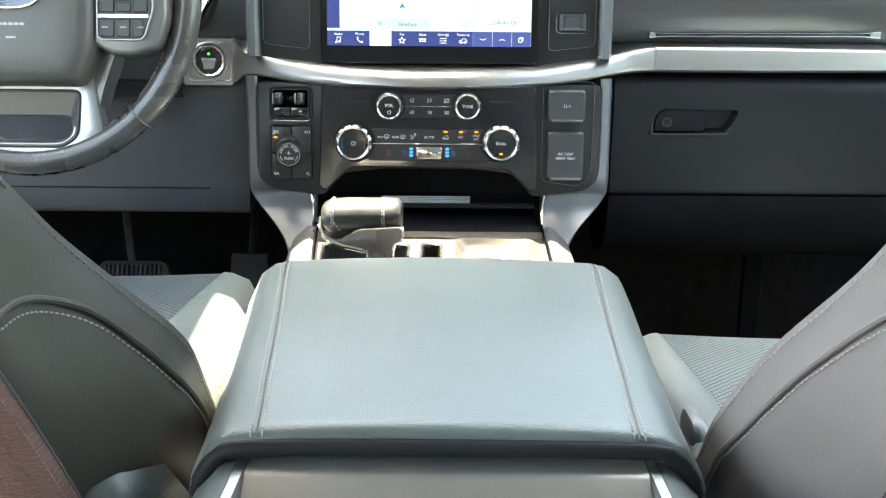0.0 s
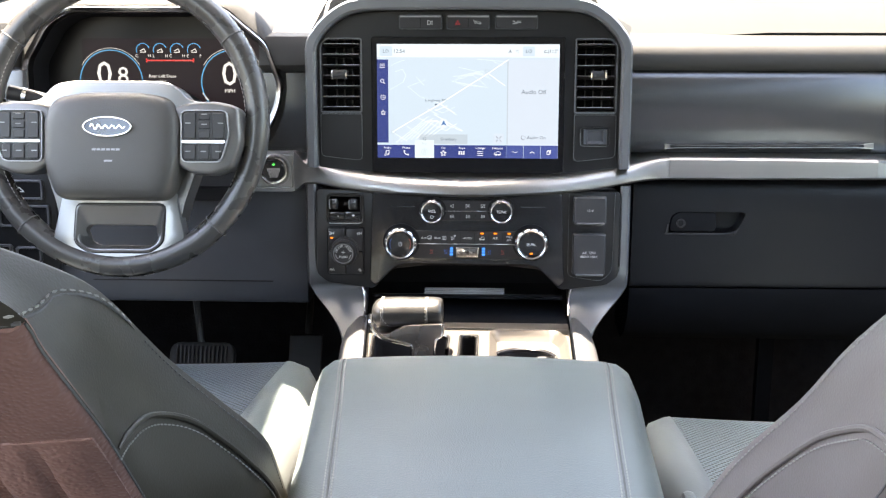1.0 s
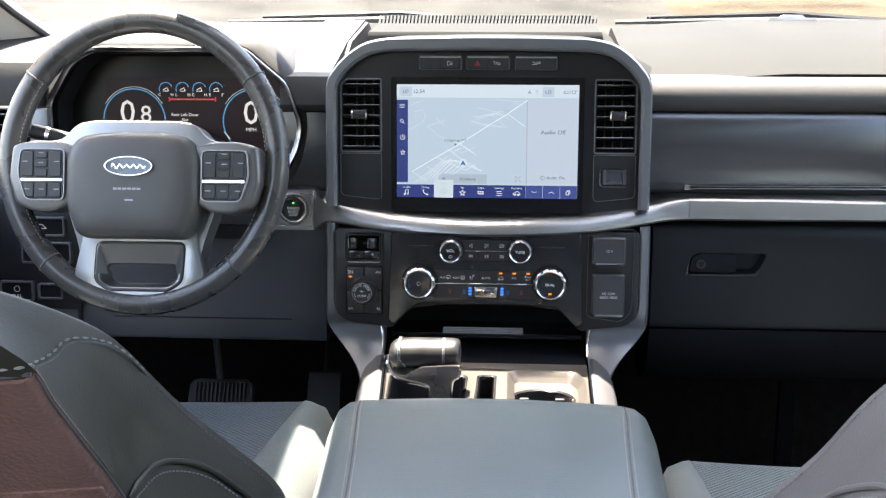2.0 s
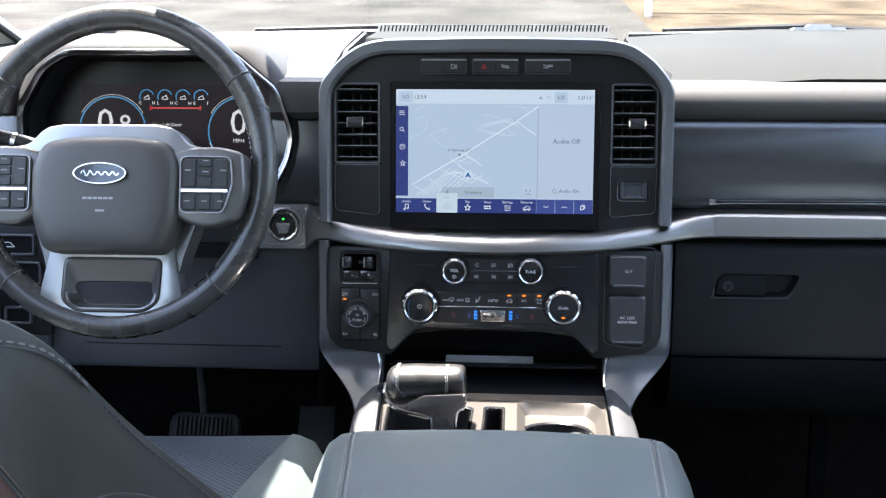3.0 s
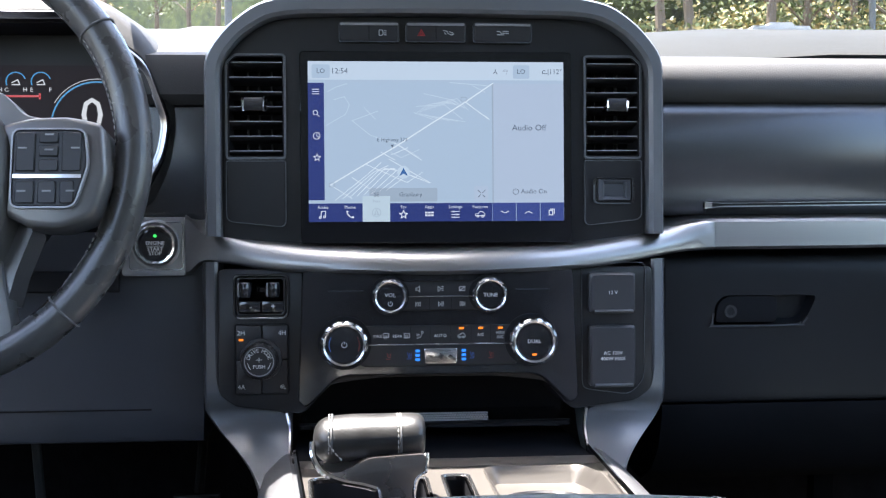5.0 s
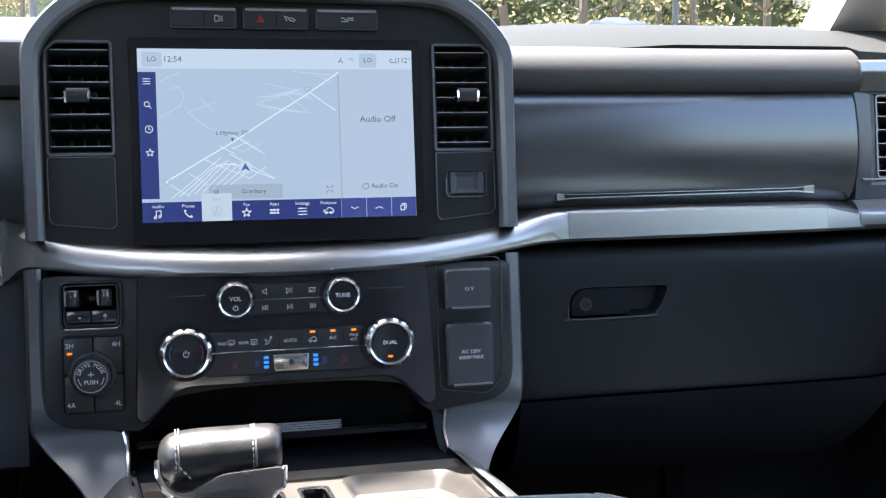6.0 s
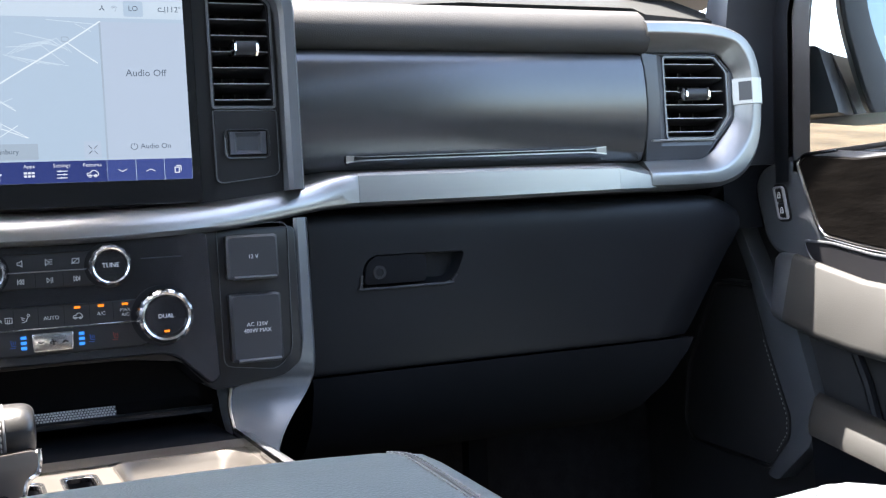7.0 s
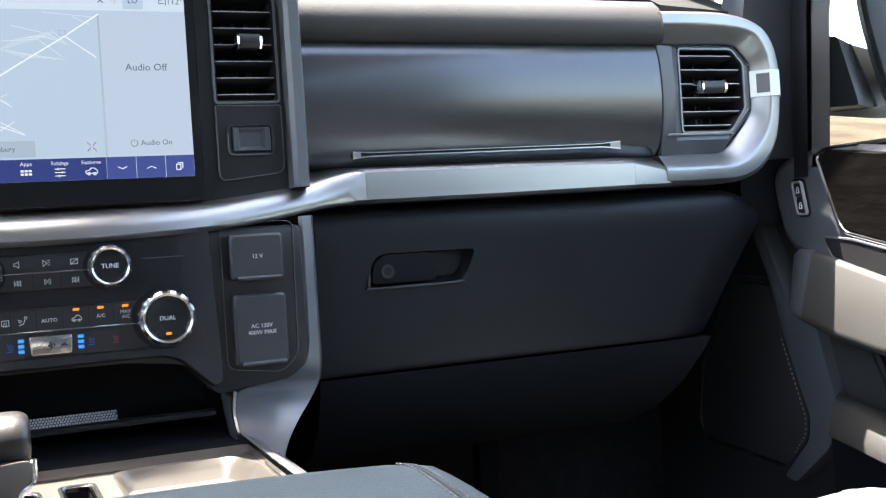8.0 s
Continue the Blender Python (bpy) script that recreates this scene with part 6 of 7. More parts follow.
part("top_fill", prism([(1.50, 0.79), (1.60, 0.838), (1.80, 0.880), (1.86, 0.868), (1.86, 0.70), (1.50, 0.70)], -0.66, -0.24, plane="yz"), DASH, dash, "", 30)
part("column_gap", loft([[(x, y, z) for y, z in ((1.425, 0.545), (1.412, 0.548), (1.412, 0.566), (1.43, 0.57))] for x in (-0.56, -0.335)]), BLACK, dash)
bins = thing("switch_bank", (-0.67, 1.41, 0.45), "black bank of driver-side dash switches", "switch panel")
part("bank_face", box(-0.755, -0.615, 1.4035, 1.415, 0.440, 0.600, 0.004), DASH_DARK, bins)
for x0, x1, z0, z1 in ((-0.708, -0.633, 0.549, 0.578), (-0.700, -0.625, 0.509, 0.541), (-0.736, -0.684, 0.452, 0.483), (-0.678, -0.640, 0.456, 0.480)):
    k = part("switch_frame", frame_prism(rrect(x0, x1, z0, z1, 0.004), rrect(x0 + 0.0032, x1 - 0.0032, z0 + 0.0032, z1 - 0.0032, 0.003), 1.3965, 1.404, 0.001), SURROUND, bins)
    part("switch_face", prism(rrect(x0 + 0.0032, x1 - 0.0032, z0 + 0.0032, z1 - 0.0032, 0.003), 1.4000, 1.404), WELL, k)
    xm, zm = (x0 + x1) / 2, (z0 + z1) / 2
    if z0 > 0.54:
        part("switch_mark", stroke([(xm - 0.009, zm - 0.003), (xm - 0.004, zm + 0.003), (xm + 0.003, zm + 0.003), (xm + 0.009, zm - 0.003), (xm - 0.009, zm - 0.003)], 0.0011, 1.3994), INK, k)
    elif z0 > 0.5:
        for a, b in ((0.010, 0.004), (0.010, -0.006), (-0.016, 0.004), (-0.016, -0.006)):
            part("switch_mark", stroke([(xm + a - 0.003, zm + b), (xm + a + 0.003, zm + b)], 0.0016, 1.3994), DIM, k)
    elif x0 < -0.7:
        part("brake_mark", merge(stroke([(xm + a, zm + 0.003 + b) for a, b in circle(0.0042, 12)], 0.0009, 1.3994), letters("PULL", 0.0066, (xm, 1.3996, zm - 0.0075))), INK, k)

# steering wheel, tilted back at the top
wheel = thing("steering_wheel", (-0.460, 1.245, 0.670), "black leather four-spoke steering wheel with silver inserts", "steering wheel")
WT = Matrix.Translation((-0.4600, 1.245, 0.6700)) @ Matrix.Rotation(radians(-9), 4, "X")  # local x right, z up in the rim's plane, -y towards the driver


def on_wheel(bm):
    bmesh.ops.transform(bm, matrix=WT, verts=bm.verts[:])
    return bm


R = 0.1755
path = [(R * math.cos(2 * math.pi * i / 72), 0.0, R * 1.0 * math.sin(2 * math.pi * i / 72)) for i in range(72)]
rings = []
for i in range(72):
    a = 2 * math.pi * i / 72
    d = Vector((math.cos(a), 0, math.sin(a)))
    c = d * R
    rings.append([c + d * (0.0158 * math.cos(q)) + Vector((0, -0.0172 * math.sin(q), 0)) + Vector((0, 0, d.z * 0.0075)) for q in (2 * math.pi * s / 14 for s in range(14))])
rings.append(rings[0])
bm = loft(rings, caps=False)
bmesh.ops.remove_doubles(bm, verts=bm.verts[:], dist=1e-6)
rim = part("rim", on_wheel(bm), RIM, wheel, "worn black leather rim", 70)
for a in (36, 144, 226, 314):
    q = radians(a)
    d = Vector((math.cos(q), 0, math.sin(q)))
    path = [d * (R + 0.0164 * math.cos(s)) + Vector((0, -0.0178 * math.sin(s), d.z * 0.0075)) for s in (2 * math.pi * k / 20 for k in range(20))]
    part("rim_seam", on_wheel(tube(path, 0.0010, 6, closed=True)), DARK_THREAD, rim)
for a0, a1 in ((-40, 36), (144, 220)):
    path = [Vector((math.cos(radians(a)) * (R - 0.0135), -0.0100, math.sin(radians(a)) * (R - 0.0060))) for a in np.linspace(a0, a1, 40)]
    part("stitching", on_wheel(dashes(path, 0.0035, 0.0022, 0.0008)), THREAD, rim, "grey lacing along the inner rim")
def on_hub(bm):
    """Places a body of the hub, which stands proud of the rim."""
    bmesh.ops.translate(bm, vec=(0, -0.017, -0.0085), verts=bm.verts[:])
    return on_wheel(bm)


HUB = rounded([(-0.086, -0.052), (-0.070, -0.092), (0.070, -0.092), (0.086, -0.052), (0.087, 0.010), (0.074, 0.036), (0.038, 0.043), (-0.038, 0.043), (-0.074, 0.036), (-0.087, 0.010)], 0.014, 4)
bm = loft([[(p[0] * k, y, -0.024 + (p[1] + 0.024) * k) for p in HUB] for y, k in ((0.03, 1.0), (-0.012, 1.0), (-0.022, 0.985), (-0.0280, 0.955), (-0.0325, 0.90), (-0.0350, 0.80), (-0.0364, 0.55), (-0.0370, 0.25))])
hub = part("airbag_cover", on_hub(bm), AIRBAG, wheel, "dark grained airbag cover", 60)
BADGE = [(0.031 * math.cos(2 * math.pi * i / 36), -0.002 + 0.0125 * math.sin(2 * math.pi * i / 36)) for i in range(36)]
NAVY = material("navy_enamel", (0.012, 0.016, 0.035), 0.2, coat=0.5)
part("badge", on_hub(prism(BADGE, -0.0385, -0.034)), NAVY, wheel, "dark blue oval badge")
part("badge_rim", on_hub(frame_prism(BADGE, [(p[0] * 0.935, -0.002 + (p[1] + 0.002) * 0.86) for p in BADGE], -0.0402, -0.035, 0.0004)), CHROME, wheel, "chrome oval rim")
bm = stroke([(-0.0215 + 0.043 * k / 30, -0.0022 + 0.0034 * math.sin(k * 1.05) * (1.0 if k < 8 else 0.6)) for k in range(31)], 0.0013, -0.0395)
part("badge_script", on_hub(bm), CHROME, wheel)
bm = None
for i in range(6):
    d = stroke([(-0.019 + 0.0060 * i, -0.0300), (-0.0158 + 0.0060 * i, -0.0300)], 0.0026, -0.0376)
    bm = d if bm is None else merge(bm, d)
merge(bm, stroke([(-0.004, -0.0440), (0.005, -0.0440)], 0.0022, -0.0376))
part("cover_mark", on_hub(bm), SLAT, hub)
CARRIER = rounded([(-0.120, 0.030), (-0.094, 0.034), (-0.078, 0.052), (-0.046, 0.064), (0.046, 0.064), (0.078, 0.052), (0.094, 0.034), (0.120, 0.030), (0.105, -0.03), (0.066, -0.070), (-0.066, -0.070), (-0.105, -0.03)], 0.008, 3)
CARRIER = [(x, min(z, 0.0575)) for x, z in CARRIER]
part("carrier", on_hub(prism(CARRIER, -0.014, 0.028, 0.006, 3)), SPOKE, wheel, "satin grey plate round the airbag cover")
for s in (-1, 1):
    SP = [(s * a, b) for a, b in ((0.074, 0.024), (0.10, 0.031), (0.130, 0.032), (0.158, 0.026), (0.162, -0.018), (0.152, -0.050), (0.125, -0.060), (0.10, -0.058), (0.074, -0.044))]
    SP = rounded(SP, 0.008, 3)
    part("spoke", on_hub(prism(SP, -0.020, 0.026, 0.005, 3)), POD, wheel, "dark satin spoke")
    PAD2 = rounded([(s * a, b) for a, b in ((0.089, 0.019), (0.144, 0.019), (0.147, -0.010), (0.137, -0.043), (0.089, -0.043))], 0.006, 3)
    pad = part("switch_pad", on_hub(prism(PAD2, -0.0245, -0.016, 0.001, 1)), BUTTON, wheel, "black switch pad")
    part("pad_edge", on_hub(frame_prism(inset(PAD2, -0.0016), inset(PAD2, -0.0002), -0.0252, -0.019)), SLAT, pad, "thin bright edge")
    part("pad_line", on_hub(loft([[(s * x, -0.0262, -0.0175), (s * x, -0.0262, -0.0205), (s * x, -0.023, -0.0205), (s * x, -0.023, -0.0175)] for x in (0.090, 0.143)])), CHROME, pad, "chrome line across the switches")
    for x0, x1, z0, z1 in ((0.091, 0.107, -0.015, 0.017), (0.109, 0.125, 0.008, 0.017), (0.109, 0.125, -0.003, 0.006), (0.109, 0.125, -0.015, -0.005), (0.127, 0.143, -0.015, 0.017), (0.091, 0.107, -0.041, -0.0225), (0.109, 0.124, -0.041, -0.0225), (0.126, 0.138, -0.041, -0.0225)):
        a, b = sorted((s * x0, s * x1))
        k = part("switch", on_hub(box(a + 0.0004, b - 0.0004, -0.0262, -0.0235, z0, z1, 0.001, 1)), BUTTON, pad)
    for x, z in ((0.097, 0.004), (0.1175, 0.015), (0.1175, 0.0025), (0.138, 0.004), (0.097, -0.031), (0.1165, -0.031), (0.135, -0.031)):
        part("switch_mark", on_hub(stroke([(s * x - 0.003, z), (s * x + 0.003, z)], 0.0013, -0.0266)), DIM, pad)
LOW = [rounded([(-0.070, -0.080), (0.072, -0.080), (0.077, -0.113), (0.086, -0.152), (0.060, -0.182), (-0.060, -0.182), (-0.086, -0.152), (-0.077, -0.113)], 0.012, 3)]
LOWI = rounded([(-0.048, -0.111), (0.054, -0.111), (0.051, -0.154), (0.038, -0.162), (-0.038, -0.162), (-0.051, -0.154)], 0.007, 3)
bm = plate(LOW[0], [LOWI], -0.012, 0.016)
bmesh.ops.recalc_face_normals(bm, faces=bm.faces[:])
for s in (-1, 1):
    arm = loft([[(s * a, y, z) for a, z in ((0.066, -0.050), (0.094, -0.058), (0.096, -0.066), (0.084, -0.100), (0.078, -0.125), (0.068, -0.125))] for y in (-0.006, 0.034)])
    part("spoke_side", on_wheel(bevel(arm, 0.004, 2, 40)), POD, wheel, "satin flank of the lower spoke")
part("lower_spoke", on_wheel(bevel(bm, 0.004, 2, 50)), SPOKE, wheel, "bright silver lower spoke")
LOWO = rounded([(-0.054, -0.105), (0.060, -0.105), (0.057, -0.154), (0.040, -0.166), (-0.040, -0.166), (-0.057, -0.154)], 0.008, 3)
LOWN = rounded([(-0.043, -0.131), (0.049, -0.131), (0.045, -0.152), (0.034, -0.159), (-0.034, -0.159), (-0.046, -0.152)], 0.008, 3)
part("spoke_inlay", on_wheel(loft([[(x, y - (0.011 if y > 0 and z > -0.145 else 0.0), z) for x, z in line] for y, line in ((-0.0105, inset(LOWO, -0.0008)), (-0.0140, LOWO), (-0.0145, inset(LOWO, 0.002)), (0.004, LOWN), (0.016, inset(LOWN, 0.001)))], caps=False)), POD, wheel, "satin bevelled inlay round the opening", 25)
part("inlay_gap", on_wheel(frame_prism(inset(LOWO, -0.0016), inset(LOWO, -0.0004), -0.0128, -0.010)), BLACK, wheel)
part("column", on_wheel(turned([(0.05, -0.02), (0.055, -0.06), (0.07, -0.17), (0.07, -0.24)], (0, 0.0, 0.0), (0, -1, 0), 24)), DASH_DARK, wheel, "steering column shroud")
stalk = thing("column_stalk", (-0.50, 1.27, 0.69), "black indicator stalk on the steering column", "stalk")
part("arm", tube([(-0.50, 1.285, 0.685), (-0.56, 1.275, 0.695), (-0.615, 1.265, 0.708)], [0.008, 0.0085, 0.010], 12), BUTTON, stalk)
part("end_ring", tube([(-0.592, 1.2685, 0.7025), (-0.597, 1.268, 0.7037)], 0.0104, 12), CHROME, stalk)

pedal = thing("brake_pedal", (-0.445, 1.56, 0.24), "ribbed black rubber brake pedal on a steel arm", "pedal")
bm = loft([[(x, y, z) for x, z in rrect(-0.500, -0.395, 0.245, 0.300, 0.016, 4)] for y in (1.535, 1.552)])
bmesh.ops.rotate(bm, cent=(-0.447, 1.543, 0.27), matrix=Matrix.Rotation(radians(-25), 3, "X"), verts=bm.verts[:])
part("pad", bevel(bm, 0.003), RUBBER, pedal)
bm = None
for i in range(13):
    x = -0.487 + 0.0066 * i
    d = box(x - 0.0016, x + 0.0016, 1.529, 1.536, 0.252, 0.293, 0.0006, 1)
    bm = d if bm is None else merge(bm, d)
bmesh.ops.rotate(bm, cent=(-0.447, 1.543, 0.27), matrix=Matrix.Rotation(radians(-25), 3, "X"), verts=bm.verts[:])
part("ribs", bm, RUBBER, pedal)
part("arm", tube([(-0.452, 1.56, 0.285), (-0.470, 1.60, 0.36), (-0.495, 1.66, 0.46), (-0.51, 1.70, 0.56)], 0.0055, 8), GREY, pedal, "steel pedal arm")
gas = thing("accelerator_pedal", (-0.285, 1.56, 0.03), "dark accelerator pedal beside the brake", "pedal")
bm = loft([[(x, y, z) for x in (-0.315, -0.262)] + [(x, y + 0.012, z) for x in (-0.262, -0.315)] for y, z in ((1.50, 0.10), (1.545, 0.20), (1.60, 0.30))])
part("pad", bevel(bm, 0.003), RUBBER, gas)
part("arm", tube([(-0.288, 1.60, 0.27), (-0.288, 1.66, 0.36), (-0.288, 1.78, 0.40)], 0.006, 8), RUBBER, gas)


# ---- seats ----
def seat(name, cx, s, zoff, edge, arch_seam, shoulder, rear_y, label, back_mat, side_mat, middle, bolster):
    """A front seat; s is the side that faces the console (+1 or -1), edge the inner outline of the back."""
    st = thing(name, (cx, 0.85, 0.0), label, "car seat", "front seats")
    z0 = zoff
    # cushion: perforated middle and two bolsters
    keys = [(0.66, 0.02), (0.80, -0.004), (0.95, -0.006), (1.10, 0.0), (1.185, 0.0), (1.228, -0.004), (1.247, -0.030), (1.248, -0.12)]
    rings = [[(cx + s * a, y, z0 + dz + b) for a, b in ((-0.19, -0.12), (-0.19, 0.0), (-0.12, -0.004), (0.0, -0.006), (0.12, -0.003), (0.195, 0.0), (0.195, -0.12))] for y, dz in (tuple(k) for k in spline(keys, 3))]
    part("cushion", loft(rings), middle, st, "perforated leather cushion", 60)
    for d in (s, -s):
        rings = []
        for y, dz, o in (tuple(k) for k in spline([(0.64, 0.0, 0.0), (0.70, 0.020, 0.0), (0.85, 0.024, 0.0), (1.00, 0.018, 0.0), (1.10, 0.010, -0.004), (1.17, 0.003, -0.008), (1.215, -0.004, -0.020), (1.240, -0.03, -0.035), (1.245, -0.12, -0.04)], 3)):
            rings.append([(cx + d * a, y, z0 + b) for a, b in ((0.188, -0.14), (0.190, -0.012 + dz * 0.3), (0.198, 0.004 + dz * 0.7), (0.214 + o * 0.4, 0.004 + dz), (0.238 + o * 0.7, -0.004 + dz), (0.256 + o, -0.030 + dz), (0.262 + o, -0.07), (0.258 + o, -0.14))])
        part("bolster", loft(rings), bolster, st, "smooth leather side bolster", 70)
    part("base", box(cx - 0.23, cx + 0.23, 0.62, 1.20, 0.02, z0 - 0.11, 0.02), DASH_DARK, st, "plastic seat base")
    # back, reclined; sections stand square to its lean
    up, fwd = Vector((0, -0.655, 0.756)), Vector((0, 0.756, 0.655))
    rings, seam, arch = [], [], []
    for z, e, rs, th in (tuple(k) for k in spline(edge, 4)):
        # rear line of the back at this height
        c = Vector((cx, rear_y - 0.86 * (z - 0.503) + 9.0 * max(0.0, z - 0.602) ** 2, z))
        h, hs = abs(e - cx), abs(rs - cx)
        half = [(0.0, -0.012), (hs * 0.5, -0.011), (hs - 0.004, -0.001), (hs + 0.002, 0.004), (hs + (h - hs) * 0.45, 0.030), (hs + (h - hs) * 0.85, 0.07), (h, th * 0.75), (h - 0.006, th * 0.785), (h - 0.030, th * 0.79), (h - 0.075, th * 0.70), (0.0, th * 0.55)]
        pts = [c + Vector((s * a, 0, 0)) + fwd * b for a, b in half] + [c + Vector((-s * a, 0, 0)) + fwd * b for a, b in half[-2:0:-1]]
        rings.append(pts)
        seam.append(c + Vector((s * hs, 0, 0)) + fwd * 0.001)
        arch.append((c, h, hs, th))
    part("back", loft(rings), side_mat, st, "padded leather seat back", 70)
    # rear panel, flush with the sides, and a gathered pocket on its lower half
    low = [k for k in arch if k[0].z < 0.612]
    prings = [[c + Vector((s * a, 0, 0)) + fwd * b for a, b in ((hs + 0.0012, 0.006), (hs + 0.0010, 0.0015), (hs - 0.004, -0.0038), (hs * 0.55, -0.0130), (0, -0.0140), (-hs * 0.55, -0.0130), (-hs + 0.004, -0.0038), (-hs - 0.0010, 0.0015), (-hs - 0.0012, 0.006))] for c, h, hs, th in low[2:]]
    pan = part("back_panel", loft(prings), back_mat, st, "grained leather rear panel", 60)
    part("panel_seam", tube([p + Vector((s * 0.0018, 0, 0)) + fwd * 0.0012 for p in seam[2:len(low)]], 0.0008, 6), DARK_THREAD, pan)
    c, h, hs, th = low[-1]
    top_line = [c + Vector((s * w * hs, 0, 0.002)) - fwd * (0.0145 * (1 - abs(w) ** 2.2)) for w in np.linspace(-1, 1, 25)]
    part("panel_seam", tube(top_line, 0.0014, 6), DARK_THREAD, pan)
    part("stitching", dashes([p + Vector((0, -0.004, 0.005)) for p in top_line], 0.0056, 0.0030, 0.0012), THREAD, st)
    n = len(arch)
    prings = []
    for k, (c, h, hs, th) in enumerate([q for q in arch if 0.30 < q[0].z < 0.524][::-1]):
        out = []
        for i in range(81):
            w = -1 + 2 * i / 80
            fold = 0.5 + 0.5 * math.cos(w * 38.0 + 0.9)
            gather = 0.0075 * fold ** 8 * min(1.0, k / 2.5)
            puff = 0.006 * (1 - w ** 6) * min(1.0, k / 4)
            skin = 0.0030 + 0.0100 * (1 - abs(w) ** 2.2)
            out.append(c + Vector((s * w * (hs - 0.003), 0, 0)) - fwd * (skin + 0.0012 + puff - gather))
        prings.append(out + [p + fwd * 0.008 for p in out[::-1]])
    part("map_pocket", loft(prings), back_mat, pan, "gathered map pocket", 60)
    part("pocket_seam", tube([p + Vector((0, -0.0006, 0.0006)) for p in prings[0][:81]], 0.0011, 6), back_mat, pan)
    # piped arch seam on the side, and the edge stitching
    heights = [a[0].z for a in arch]

    def on_side(z, t):
        """A point of the side between the rear seam (t = 0) and the front edge (t = 1)."""
        i = max(0, min(n - 2, sum(1 for q in heights if q <= z) - 1))
        f = (z - heights[i]) / (heights[i + 1] - heights[i])
        c, h, hs, th = [arch[i][j] * (1 - f) + arch[i + 1][j] * f for j in range(4)]
        line = [(hs + 0.002, 0.004), (hs + (h - hs) * 0.45, 0.030), (hs + (h - hs) * 0.85, 0.07), (h, th * 0.75)]
        q = min(2.999, t * 3)
        j = int(q)
        a = line[j][0] * (1 - q + j) + line[j + 1][0] * (q - j)
        b = line[j][1] * (1 - q + j) + line[j + 1][1] * (q - j)
        return c + Vector((s * (a + 0.0015), 0, 0)) + fwd * b
    piping = [on_side(*k) for k in spline(arch_seam, 6)]
    part("piping", tube(piping, [0.0024 * min(1.0, 0.25 + 0.15 * min(i, len(piping) - 1 - i)) for i in range(len(piping))], 8), side_mat, st, "piped seam")
    part("stitching", dashes([p + Vector((0, 0, -0.0075)) + Vector((s * 0.001, 0, 0)) for p in piping], 0.0034, 0.0016, 0.0008), THREAD, st, "pale thread stitches")
    if shoulder:
        line = [on_side(*k) + Vector((s * -0.0004, 0, 0.0004)) for k in spline(shoulder, 5)]
        part("shoulder_seam", tube([p + Vector((0, 0.003, -0.003)) for p in line], [0.0012 * min(1.0, 0.2 + 0.15 * min(i, len(line) - 1 - i)) for i in range(len(line))], 6), DARK_THREAD, st)
        part("stitching", dashes([p + Vector((s * 0.0004, -0.001, 0.0008)) for p in line], 0.0056, 0.0030, 0.0010), THREAD, st)
    edge_line = [on_side(c.z, 0.955) for c, h, hs, th in arch[3:] if c.z < (0.49 if s > 0 else 0.9)]
    part("stitching", dashes([Vector(p) for p in edge_line], 0.0034, 0.0022, 0.0008), DARK_THREAD if s > 0 else THREAD, st)
    return st


DRIVER_EDGE = [(0.24, -0.168, -0.226, 0.15), (0.33, -0.169, -0.226, 0.15), (0.37, -0.174, -0.226, 0.15), (0.41, -0.199, -0.226, 0.15), (0.45, -0.225, -0.227, 0.15), (0.485, -0.238, -0.229, 0.145), (0.52, -0.250, -0.232, 0.14), (0.55, -0.264, -0.237, 0.126), (0.585, -0.302, -0.243, 0.11), (0.615, -0.345, -0.249, 0.09), (0.65, -0.385, -0.30, 0.07), (0.69, -0.41, -0.38, 0.05)]
PASS_EDGE = [(0.21, 0.187, 0.238, 0.15), (0.27, 0.187, 0.238, 0.15), (0.32, 0.188, 0.238, 0.15), (0.38, 0.203, 0.240, 0.15), (0.445, 0.230, 0.242, 0.145), (0.51, 0.245, 0.246, 0.135), (0.57, 0.268, 0.256, 0.12), (0.62, 0.295, 0.275, 0.1), (0.67, 0.330, 0.305, 0.09), (0.74, 0.36, 0.35, 0.08)]
DRIVER_SEAM = [(0.500, 0.0), (0.483, 0.32), (0.467, 0.53), (0.446, 0.68), (0.424, 0.76), (0.398, 0.78), (0.368, 0.785), (0.324, 0.86), (0.292, 0.87), (0.26, 0.88)]
PASS_SEAM = [(0.25, 0.84), (0.284, 0.82), (0.308, 0.82), (0.333, 0.79), (0.372, 0.77), (0.404, 0.76), (0.434, 0.73), (0.458, 0.67), (0.482, 0.56), (0.504, 0.43), (0.516, 0.28), (0.522, 0.12), (0.524, 0.02)]
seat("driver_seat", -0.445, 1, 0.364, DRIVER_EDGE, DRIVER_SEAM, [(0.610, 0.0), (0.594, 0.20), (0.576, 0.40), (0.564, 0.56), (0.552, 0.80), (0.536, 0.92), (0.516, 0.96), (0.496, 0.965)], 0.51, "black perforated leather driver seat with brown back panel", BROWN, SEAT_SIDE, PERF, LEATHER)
seat("passenger_seat", 0.445, -1, 0.297, PASS_EDGE, PASS_SEAM, None, 0.465, "perforated leather passenger seat with stitched back, dark leather paled for the light on it", LIT_BACK, LIT_BACK, LIT_PERF, LIT_LEATHER)
belt = thing("belt_buckle", (0.21, 0.866, 0.20), "pale leather-sleeved seat belt buckle beside the passenger seat", "seat belt buckle")
bm = prism(rrect(0.838, 0.892, 0.20, 0.333, 0.014, 4), 0.204, 0.217, 0.005, 2, plane="yz")
part("sleeve", bm, LIT_LEATHER, belt)
part("stitching", dashes([(0.2036, 0.845, z) for z in (0.22, 0.25, 0.28, 0.318)], 0.0034, 0.0018, 0.0008), THREAD, belt)

